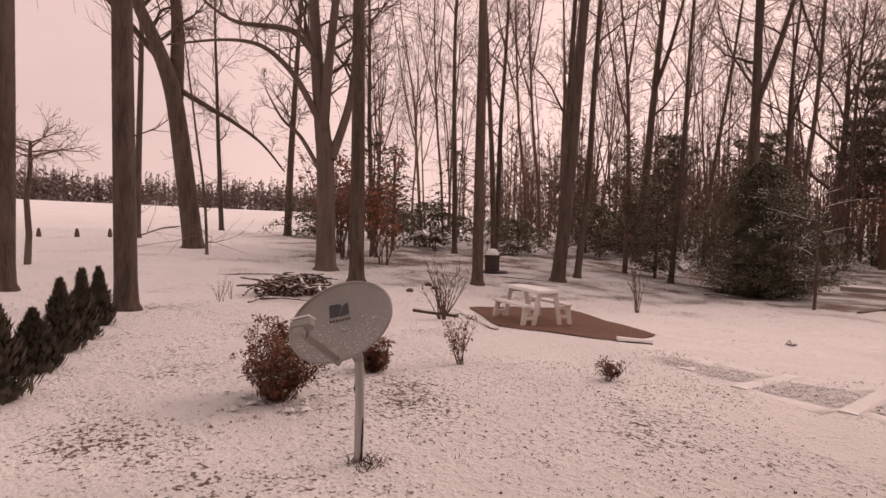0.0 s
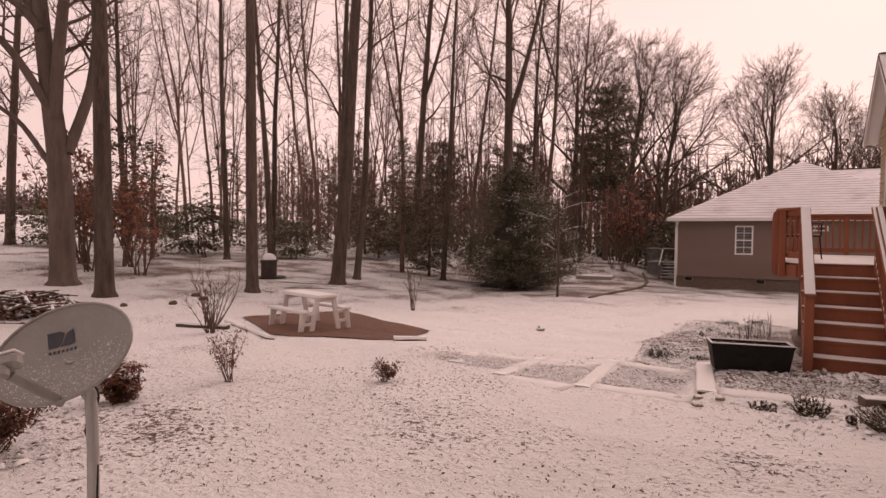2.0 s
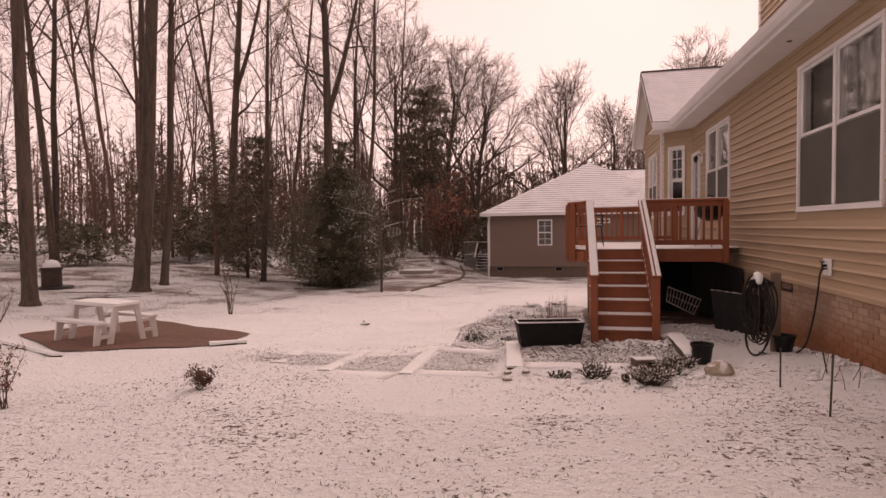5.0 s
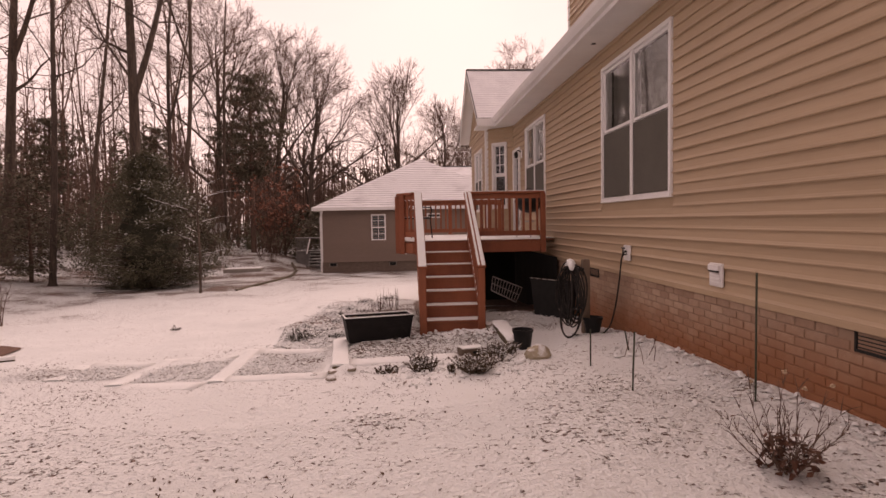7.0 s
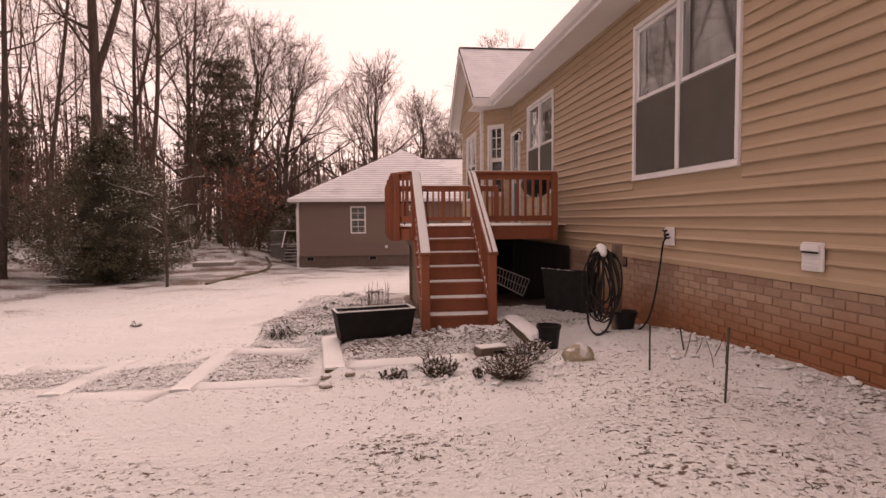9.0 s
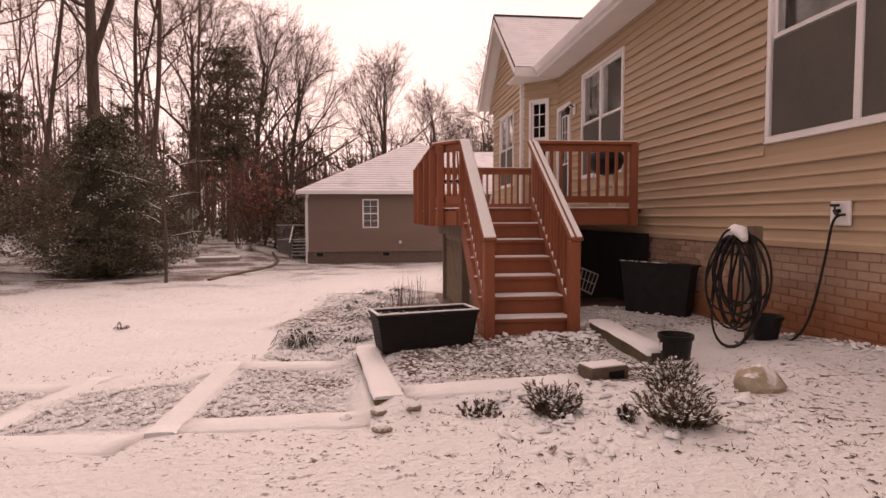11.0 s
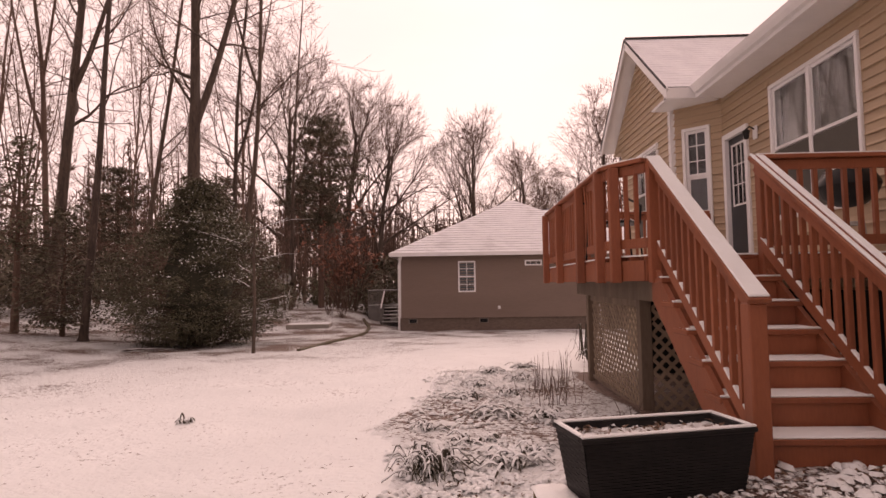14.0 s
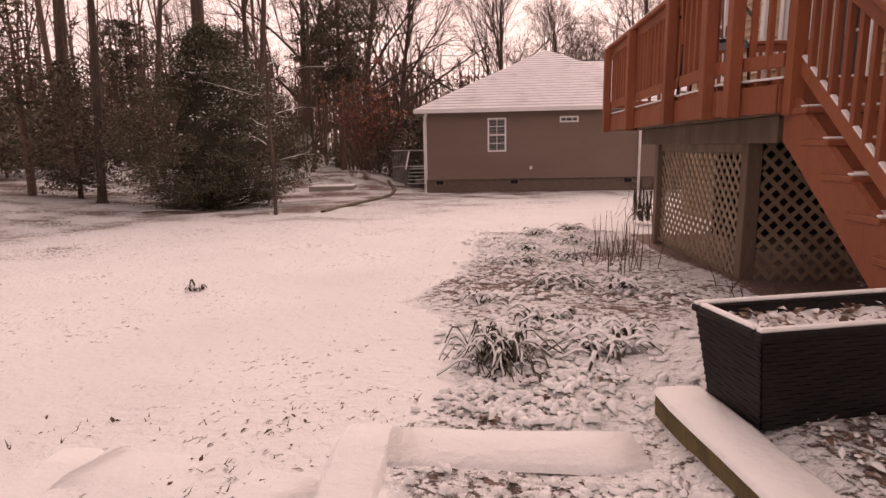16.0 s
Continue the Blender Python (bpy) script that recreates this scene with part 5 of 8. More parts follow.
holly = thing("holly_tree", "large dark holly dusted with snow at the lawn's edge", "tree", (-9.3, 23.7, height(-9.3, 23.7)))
for shape_, nm_, mt_ in zip(holly_shapes(31, 5.3, 4.6, 680, 88, 0.046), ("stem", "foliage", "snow", "inner_foliage"), (TWIG, LEAF_DARK, SNOW_CLEAN, FOLIAGE_SHADE)):
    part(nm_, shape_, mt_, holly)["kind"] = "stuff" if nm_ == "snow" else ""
HOLLY = []
for s, (h, w, nb, per, size, low, full) in enumerate(((4.8, 6.4, 85, 46, 0.12, 0.1, 0.3), (3.0, 5.0, 62, 52, 0.11, 0.1, 0.3), (2.5, 5.4, 60, 52, 0.11, 0.12, 0.3), (6.4, 4.6, 36, 36, 0.12, 0.2, 0.25), (7.0, 4.4, 34, 30, 0.12, 0.25, 0.3), (3.4, 4.4, 60, 44, 0.11, 0.12, 0.3))):
    w_, l_s = evergreen_shapes(40 + s, h, w, nb, per, size, low, full)
    HOLLY.append((w_.data("stem", TWIG), l_s.data("foliage", (LEAF_DARK, LEAF_PINE)[s % 2])))
rng = random.Random(11)
SPOTS = [(-15.8, 37.0, 2, 0.8), (-19.5, 35.0, 5, 0.8), (-12.5, 41.0, 5, 0.9), (-5.2, 38.0, 5, 1.0), (-4.1, 41.5, 0, 0.95),
         (-7.5, 45.0, 5, 1.0), (-2.5, 48.0, 0, 1.0), (-11.0, 49.0, 2, 1.2), (-17.0, 43.0, 2, 1.1), (-21.5, 33.5, 5, 1.0), (-25.5, 36.5, 1, 0.9), (-33.0, 32.0, 2, 0.9), (-40.0, 27.0, 2, 0.9),
         (-27.5, 40.0, 3, 1.0), (-23.5, 31.0, 3, 0.75), (-30.5, 29.0, 4, 0.75), (-31.0, 38.0, 4, 1.2), (-24.0, 41.0, 3, 1.2), (-37.0, 24.5, 3, 0.7), (-17.5, 40.0, 4, 1.1),
         (-20.5, 32.0, 1, 1.0), (-44.0, 24.5, 3, 0.6), (-23.4, 14.3, 3, 0.95), (-25.0, 16.5, 4, 0.85), (-27.0, 20.5, 2, 1.0), (-25.1, 20.8, 4, 0.95), (-22.6, 23.6, 2, 0.8), (-20.5, 28.5, 5, 0.95), (-34.0, 16.5, 2, 1.0)]
for x, y, k, sc in SPOTS:
    a, b = HOLLY[k]
    lab = "open-branched young evergreen in the wood" if k in (3, 4) else "dark evergreen shrub in the wood, dusted with snow"
    bush_of("evergreen_shrub", lab, "shrub", x, y, a, b, None, "evergreens of the wood", rng.uniform(0, 360), sc * rng.uniform(0.9, 1.1))


dark_ = [q.data(nm, mt) for q, nm, mt in zip(evergreen_shapes(52, 4.4, 3.6, 90, 52, 0.07, 0.1, 0.25), ("stem", "foliage"), (TWIG, LEAF_PINE))]
open_ = [q.data(nm, mt) for q, nm, mt in zip(evergreen_shapes(53, 6.8, 3.0, 44, 44, 0.07, 0.42, 0.3), ("stem", "foliage"), (TWIG, LEAF_DARK))]
bush_of("evergreen_shrub", "broad dark evergreen shrub under bare trunks at the wood's edge", "shrub", -14.2, 24.2, dark_[0], dark_[1], None, "evergreens of the wood")
bush_of("evergreen_shrub", "tall open-leaved evergreen standing among the trunks", "shrub", -15.7, 24.0, open_[0], open_[1], None, "evergreens of the wood")


def pine_shapes(seed, h, w):
    """An old pine: bare lower trunk and flat tiers of needles, flat-topped."""
    rng = random.Random(seed)
    wood, leaves = Shape(), Shape()
    wood.tube([(0, 0, -0.2), (0.1, 0, h * 0.4), (-0.05, 0.05, h * 0.75), (0, 0, h)], [h * 0.016, h * 0.013, h * 0.008, 0.03], 8)
    for i, wide in enumerate((0.45, 0.7, 0.9, 0.75, 1.0, 0.85, 1.05, 0.9, 0.95, 0.8, 0.62, 0.4)):
        for k in range(5):
            z = h * (0.44 + 0.54 * (i + rng.uniform(-0.45, 0.45)) / 11)
            az, L = k * 1.257 + i * 0.7 + rng.uniform(-0.5, 0.5), w * 0.5 * wide * rng.uniform(0.5, 1.15)
            tip = Vector((math.cos(az) * L, math.sin(az) * L, z + L * rng.uniform(-0.12, 0.22)))
            wood.tube([(0, 0, z - 0.2), Vector((0, 0, z)).lerp(tip, 0.5) - Vector((0, 0, 0.1)), tip], [0.05, 0.03, 0.012], 4)
            for j in range(5):
                c = Vector((0, 0, z)).lerp(tip, 0.3 + 0.74 * j / 4)
                leaf_cloud(rng, leaves, c + Vector((rng.uniform(-0.4, 0.4), rng.uniform(-0.4, 0.4), rng.uniform(0.0, 0.25))), (0.5, 0.5, 0.24), 26, 0.19, 0.7, 0.0, 0.2)
    return wood, leaves


PINES = [[q.data(nm, mt) for q, nm, mt in zip(pine_shapes(60 + s, 12.5, 6.6), ("trunk", "crown"), (BARK_HAZED, LEAF_PINE))] for s in range(3)]
for i, (x, y, sc) in enumerate([(-10.3, 43.6, 1.02), (-26.5, 47.0, 0.8), (-13.8, 52.0, 0.85), (-20.5, 52.0, 0.8)]):
    t = thing("pine_tree", "dark pine with layered boughs behind the lawn", "tree", (x, y, height(x, y)), "pines of the wood", rz=rng.uniform(0, 360))
    part("trunk", PINES[i % 3][0], None, t)
    part("crown", PINES[i % 3][1], None, t)
    t.scale = (sc, sc, sc)


def brush_shapes(seed, h, w, stems, leaf=0, size=0.05):
    """A twiggy many-stemmed shrub, with a few dead leaves if wanted."""
    rng = random.Random(seed)
    wood, leaves = Shape(), Shape()
    for _ in range(stems):
        az, out = rng.uniform(0, 6.283), rng.uniform(0.1, 1.0)
        d = Vector((math.cos(az) * out * w / h, math.sin(az) * out * w / h, 1.0)).normalized()
        L = h * rng.uniform(0.55, 1.08)
        p = Vector((rng.uniform(-0.1, 0.1) * w, rng.uniform(-0.1, 0.1) * w, -0.03))
        pts, q, e = [p], p.copy(), d.copy()
        for i in range(5):
            e = (e + Vector((rng.uniform(-0.16, 0.16), rng.uniform(-0.16, 0.16), 0.05))).normalized()
            q = q + e * L / 5
            pts.append(q.copy())
            if i > 0 or leaf > 5:
                for _k in range(3):
                    a = (e + Vector((rng.uniform(-0.9, 0.9), rng.uniform(-0.9, 0.9), rng.uniform(-0.2, 0.5)))).normalized()
                    tip = q + a * L * rng.uniform(0.1, 0.28)
                    wood.tube([q, q.lerp(tip, 0.5) + Vector((0, 0, 0.01)), tip], [h * 0.0045, h * 0.003, h * 0.0015], 3)
                    if leaf:
                        leaf_cloud(rng, leaves, tip, (size * 2, size * 2, size * 2), leaf, size, 0.7, 0.0, 0.45)
        wood.tube(pts, [h * 0.009, h * 0.008, h * 0.007, h * 0.005, h * 0.004, h * 0.002], 4)
    return wood, leaves


BRUSH = [brush_shapes(80 + s, 2.6, 1.6, 9)[0].data("stems", TWIG) for s in range(4)]
RUSTB = [[q.data(nm, mt) for q, nm, mt in zip(brush_shapes(90 + s, 3.4, 2.0, 9, 5, 0.10), ("branchwork", "foliage"), (TWIG, LEAF_RUST))] for s in range(2)]
for i in range(46):
    while True:
        ang, dist = radians(rng.uniform(99, 140)), rng.uniform(34, 62)
        x, y = 0.5 + dist * math.cos(ang), dist * math.sin(ang)
        if (-0.75 * x + 0.66 * y) > 25.5 and y > 13 and not (x > -5.2 and y < 43):
            break
    t = thing("undergrowth_shrub", "bare twiggy undergrowth shrub in the wood", "shrub", (x, y, height(x, y)), "undergrowth of the wood", rz=rng.uniform(0, 360))
    part("branchwork", BRUSH[i % 4], None, t)
    sc = rng.uniform(0.6, 1.7)
    t.scale = (sc, sc, sc)
for x, y, sc in ((-7.2, 38.0, 1.5), (-8.3, 40.5, 1.35), (-21.5, 13.2, 1.3), (-20.5, 11.2, 1.1), (-18.8, 12.0, 0.75), (-23.5, 12.6, 1.3), (-9.5, 46.0, 1.1)):
    t = thing("beech_sapling", "young beech holding rust-red dead leaves", "shrub", (x, y, height(x, y)), "rust-leaved saplings", rz=rng.uniform(0, 360))
    a, b = RUSTB[rng.randrange(2)]
    part("branchwork", a, None, t)
    part("foliage", b, None, t)
    t.scale = (sc, sc, sc)

# round-crowned trees behind the neighbour and the house
def round_tree(seed, h, r):
    """A broad bare tree: rising limbs that split again and again into a full rounded crown."""
    rng = random.Random(seed)
    wood, twigs = Shape(), Shape()
    e, q, path = Vector((0, 0, 1)), Vector((0, 0, 0)), [Vector((0, 0, 0))]
    for i in range(5):
        e = (e + Vector((rng.gauss(0, 0.04), rng.gauss(0, 0.04), 0))).normalized()
        q = q + e * h * 0.16
        path.append(q.copy())
    pts, rad = leader(rng, wood, twigs, path, r, r * 0.3, 0.95, 2, h * 0.2, 4, 0.014, 1.0, True)
    top = len(pts) - 1
    for i in range(11):
        t = 0.36 + 0.62 * i / 10
        az, rise = i * 2.4 + rng.uniform(-0.5, 0.5), radians(47 + 31 * (i / 10) + rng.uniform(-9, 7))
        j, d = int(t * top), Vector((math.cos(az) * math.cos(rise), math.sin(az) * math.cos(rise), math.sin(rise)))
        limb(rng, wood, twigs, pts[j], d, h * rng.uniform(0.92, 1.04) * (0.56 - 0.30 * (i / 10)), rad[j] * 0.55, 1, 4, 0.0, 0.012, 1.35, 0.8)
    return wood, twigs


ROUND, TOPS = [], []
for k in range(3):
    w_, t_ = round_tree(120 + k, 21.5, 0.36)
    TOPS.append(max(v.z for v in t_.v))
    ROUND.append((w_.data("trunk", BARK, True), t_.data("crown", TWIG)))
for i, (x, y, h) in enumerate(((0.3, 66.0, 23.0), (13.4, 64.5, 24.5), (-9.9, 65.5, 24.3), (6.3, 66.5, 18.5), (9.6, 66.0, 16.0), (-12.8, 62.0, 25.0), (16.5, 62.0, 18.0), (-17.5, 60.0, 25.0))):
    t = thing("bare_tree", "round-crowned bare tree against the sky", "tree", (x, y, height(x, y)), "round-crowned trees", rz=rng.uniform(0, 360))
    part("trunk", ROUND[i % 3][0], None, t)
    part("crown", ROUND[i % 3][1], None, t)
    sc = h / TOPS[i % 3]
    t.scale = (sc, sc, sc)


def far_wood(name, label, spots, seed, hmin, hmax, material, thick=1.0):
    """Many small bare trees too far off to tell apart, as one mesh."""
    rg = random.Random(seed)
    s = Shape()
    for x, y in spots:
        h = rg.uniform(hmin, hmax)
        z0 = ground(x, y)
        top = Vector((x + rg.uniform(-0.4, 0.4), y, z0 + h))
        s.tube([(x, y, z0 - 0.3), Vector((x + rg.uniform(-0.5, 0.5), y, z0 + h * 0.5)), top], [h * thick * 0.009, h * thick * 0.007, h * thick * 0.003], 3)
        for k in range(17):
            t = rg.uniform(0.2, 0.97)
            p = Vector((x, y, z0 - 0.3)).lerp(top, t)
            az, L = rg.uniform(0, 6.283), h * 0.28 * (1.15 - t) * rg.uniform(0.5, 1.1)
            e = p + Vector((math.cos(az) * L * 0.75, math.sin(az) * L * 0.75, L * rg.uniform(0.3, 1.0)))
            s.tube([p, e], [h * thick * 0.004, h * thick * 0.0018], 3)
            for _ in range(3):
                q = p.lerp(e, rg.uniform(0.3, 0.9))
                s.tube([q, q + Vector((rg.uniform(-1, 1), rg.uniform(-1, 1), rg.uniform(0.1, 1.2))) * L * 0.45], [h * thick * 0.0032, h * thick * 0.0014], 3)
    return tagged(new(name, s.data(name, material)), label, "woods", kind="stuff")


rg = random.Random(3)
near_far = []
while len(near_far) < 430:
    a, d = radians(rg.uniform(48, 140)), rg.uniform(74, 125)
    near_far.append((d * math.cos(a), d * math.sin(a)))
far_wood("far_woods", "bare winter woods beyond the yards", near_far, 8, 10, 17.5, BARK_HAZED)
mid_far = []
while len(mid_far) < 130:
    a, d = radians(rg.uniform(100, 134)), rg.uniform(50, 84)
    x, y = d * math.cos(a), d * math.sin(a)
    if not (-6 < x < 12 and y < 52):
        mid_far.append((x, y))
far_wood("young_woods", "dense brown young growth inside the wood", mid_far, 18, 6, 13, BARK_HAZED)
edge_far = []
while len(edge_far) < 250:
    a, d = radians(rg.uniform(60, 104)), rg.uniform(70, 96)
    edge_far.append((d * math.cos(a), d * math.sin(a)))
far_wood("roadside_woods", "dense bare woods rising behind the neighbouring house", edge_far, 28, 8.5, 14.5, BARK_HAZED, 1.5)
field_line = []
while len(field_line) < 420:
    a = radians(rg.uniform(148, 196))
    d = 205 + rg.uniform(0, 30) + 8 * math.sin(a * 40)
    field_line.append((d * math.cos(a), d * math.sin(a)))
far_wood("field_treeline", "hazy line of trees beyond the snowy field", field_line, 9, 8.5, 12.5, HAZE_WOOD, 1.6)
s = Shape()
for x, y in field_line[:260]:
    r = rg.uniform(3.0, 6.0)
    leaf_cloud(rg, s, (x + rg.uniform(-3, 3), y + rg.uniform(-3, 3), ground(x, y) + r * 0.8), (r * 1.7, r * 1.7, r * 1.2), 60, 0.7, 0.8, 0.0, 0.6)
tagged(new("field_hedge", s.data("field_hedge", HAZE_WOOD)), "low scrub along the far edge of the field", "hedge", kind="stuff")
s = Shape()
for _ in range(430):
    a, d = radians(rg.uniform(60, 136)), rg.uniform(56, 110)
    x, y = d * math.cos(a), d * math.sin(a)
    r = rg.uniform(0.9, 2.9) * (1.5 if d > 78 and a < radians(104) else 1.0)
    leaf_cloud(rg, s, (x, y, ground(x, y) + r * 0.9), (r * 1.8, r * 1.8, r * 1.3), 34, 0.34, 0.8, 0.0, 0.3)
tagged(new("far_scrub", s.data("far_scrub", BARK_HAZED)), "dense grey-brown scrub deep in the wood", "scrub", kind="stuff")

# snowy side branches of the sapling at the lawn's edge
sap = thing("sapling", "slender sapling with snow lying on its side branches", "tree", (-6.28, 20.47, height(-6.28, 20.47)), "trees at the wood's edge")
s_w, s_s, rg5 = Shape(), Shape(), random.Random(55)
s_w.tube([(0, 0, -0.1), (0.03, 0, 1.2), (-0.02, 0.05, 2.6), (0.05, 0.02, 4.4)], [0.05, 0.042, 0.032, 0.012], 7)
for i in range(7):
    z0, az, L = 1.3 + 0.38 * i, i * 2.4, rg5.uniform(0.9, 1.7)
    p, pts = Vector((0, 0, z0)), []
    d = Vector((math.cos(az), math.sin(az), 0.25))
    for k in range(6):
        pts.append(p.copy())
        p = p + d * L / 5
        d = (d + Vector((rg5.uniform(-0.2, 0.2), rg5.uniform(-0.2, 0.2), rg5.uniform(-0.1, 0.08)))).normalized()
        if k > 1:
            q = p + Vector((rg5.uniform(-0.4, 0.4), rg5.uniform(-0.4, 0.4), rg5.uniform(-0.05, 0.2)))
            s_w.tube([pts[-1], q], [0.006, 0.003], 3)
            s_s.tube([pts[-1] + Vector((0, 0, 0.01)), q + Vector((0, 0, 0.006))], [0.004, 0.002], 4)
    s_w.tube(pts, [0.014, 0.012, 0.01, 0.008, 0.006, 0.004], 4)
    s_s.tube([v + Vector((0, 0, 0.014)) for v in pts[1:]], [0.008, 0.008, 0.007, 0.005, 0.003], 4)
part("trunk", s_w, BARK, sap)
part("snow", s_s, SNOW_CLEAN, sap, "snow lying along the branches")["kind"] = "stuff"

# ---- garden shrubs ----
DEADBUSH = "dead brown shrub with curled leaves, dusted with snow"
for i, (x, y, h, w, st) in enumerate(((-4.36, 1.78, 0.64, 0.8, 56), (-4.95, 3.14, 0.38, 0.46, 32), (-4.82, 4.34, 0.6, 0.36, 12), (-3.35, 5.35, 0.26, 0.26, 16))):
    t = thing("dead_shrub", DEADBUSH, "shrub", (x, y, height(x, y)), "dead shrubs in the lawn")
    w_, l_s = brush_shapes(200 + i, h, w, st, (13, 12, 4, 4)[i], 0.019)
    part("branchwork", w_, TWIG, t)
    part("foliage", l_s, LEAF_BROWN, t)
for i, (x, y, h, w, st) in enumerate(((-8.3, 6.8, 1.1, 0.9, 22), (-7.75, 12.8, 1.25, 0.7, 7), (-24.5, 19.0, 2.0, 1.2, 7), (-12.0, 3.6, 0.6, 0.5, 6), (-12.3, 3.9, 0.5, 0.3, 4))):
    t = thing("bare_shrub", "bare many-stemmed shrub standing in the snow", "shrub", (x, y, height(x, y)), "bare shrubs")
    part("branchwork", brush_shapes(220 + i, h, w, st)[0], TWIG, t)


LEAF_CONE = surface("dark_cone_foliage", (0.03, 0.026, 0.016), (0.08, 0.064, 0.04), 7.0, (1, 1, 1), 0.8, 0.0, 25, 0.2, 0.03)


def arborvitae(x, y, h, r, seed):
    rg2 = random.Random(seed)
    t = thing("arborvitae", "small dark cone-shaped evergreen in a garden row", "shrub", (x, y, height(x, y)), "row of small evergreens")
    s = Shape()
    for i in range(1500):
        k = rg2.random() ** 0.8
        rr = r * (1 - k) ** 0.95 * rg2.uniform(0.7, 1.18) * (0.75 + 0.25 * min(1, k / 0.15)) * (1 + 0.15 * math.sin(7 * k * 3 + seed))
        az = rg2.uniform(0, 6.283)
        p = Vector((rr * math.cos(az), rr * math.sin(az), 0.02 + h * k))
        a = Vector((math.cos(az) * 0.5 + rg2.uniform(-0.3, 0.3), math.sin(az) * 0.5 + rg2.uniform(-0.3, 0.3), 1)).normalized()
        b = Vector((-math.sin(az), math.cos(az), rg2.uniform(-0.4, 0.4))).normalized()
        q = 0.05 * rg2.uniform(0.7, 1.3)
        s.add([p - a * q, p + b * q * 0.5, p + a * q * 1.3, p - b * q * 0.5], [(0, 1, 2, 3)])
    part("foliage", s, LEAF_CONE, t)
    # wide dark cone filling the bush, its inner shade put into the colour
    part("stem", Shape().tube([(0, 0, -0.05), (0, 0, h * 0.85)], [r * 0.6, 0.005], 10), FOLIAGE_SHADE, t)


for i, (x, y, h, r) in enumerate(((-5.45, -0.28, 0.98, 0.33), (-6.5, 0.05, 0.66, 0.29), (-7.55, 0.36, 0.92, 0.27), (-8.35, 0.66, 1.02, 0.26), (-9.7, 1.02, 0.98, 0.27))):
    arborvitae(x, y, h * 0.88, r, 300 + i)


def strap_clump(x, y, r, n, seed, label="clump of strap-like leaves bent under snow", h=0.09, thin=1.0):
    """Arching strap leaves, each dark below with a ridge of snow on it, in five fans."""
    rg2 = random.Random(seed)
    t = thing("strap_leaf_plant", label, "plant", (x, y, height(x, y) - 0.01), "strap-leaved plants along the bed")
    for fan in range(5):
        s, snow = Shape(), Shape()
        for _ in range(max(3, n // 6)):
            az, L, lift = fan * 1.257 + rg2.uniform(-0.7, 0.7), r * rg2.uniform(0.4, 0.9), h * rg2.uniform(0.25, 1.1)
            o = Vector((rg2.uniform(-0.4, 0.4) * r, rg2.uniform(-0.4, 0.4) * r, 0))
            turn, wd = rg2.uniform(-0.9, 0.9), rg2.uniform(0.008, 0.016) * thin
            laden = rg2.random() < 0.8 * thin and h < 0.3
            vs, sv, p = [], [], o.copy()
            for i in range(6):
                k = i / 5
                a = az + turn * k
                d, side = Vector((math.cos(a), math.sin(a), 0)), Vector((-math.sin(a), math.cos(a), 0)) * wd * (1 - 0.6 * k)
                p = p + d * (L / 5)
                c = Vector((p.x, p.y, lift * math.sin(min(1.0, 0.08 + k) * math.pi * 0.9)))
                vs += [c - side + Vector((0, 0, -0.004)), c + Vector((0, 0, 0.004)), c + side + Vector((0, 0, -0.004))]
                sv += [c - side * 1.15 + Vector((0, 0, 0.002)), c + Vector((0, 0, 0.012)), c + side * 1.15 + Vector((0, 0, 0.002))]
            fs = [(3 * i + m, 3 * i + m + 1, 3 * i + m + 4, 3 * i + m + 3) for i in range(5) for m in (0, 1)]
            s.add(vs, fs)
            if laden:
                snow.add(sv, [f for f in fs if f[0] >= 3 and (f[0] < 12 or rg2.random() < 0.5)])
        fan_ob = part("leaf_fan", s, BLADE, t)
        fan_ob["kind"] = "stuff"
        if snow.f:
            part("snow", snow, SNOW_CLEAN, fan_ob, smooth=True)["kind"] = "stuff"
    return t


for i, (x, y, r, n) in enumerate(((-0.92, 9.3, 0.26, 110), (-0.35, 9.45, 0.27, 45), (-0.12, 9.8, 0.22, 30), (-0.62, 10.1, 0.22, 30), (-0.36, 11.3, 0.36, 65), (0.05, 11.0, 0.2, 25), (-0.65, 12.3, 0.28, 35), (-0.1, 12.6, 0.24, 30),
                               (-0.5, 13.5, 0.3, 40), (0.2, 13.9, 0.28, 35), (-0.2, 14.9, 0.3, 40), (0.4, 15.6, 0.3, 40), (-1.0, 10.6, 0.16, 15))):
    strap_clump(x, y, r, n, 400 + i, h=0.18 if i == 0 else 0.09, thin=0.6 if i == 0 else 1.0)
strap_clump(1.75, 16.6, 0.4, 60, 430, "spiky dark clump beside the lattice", 0.75)


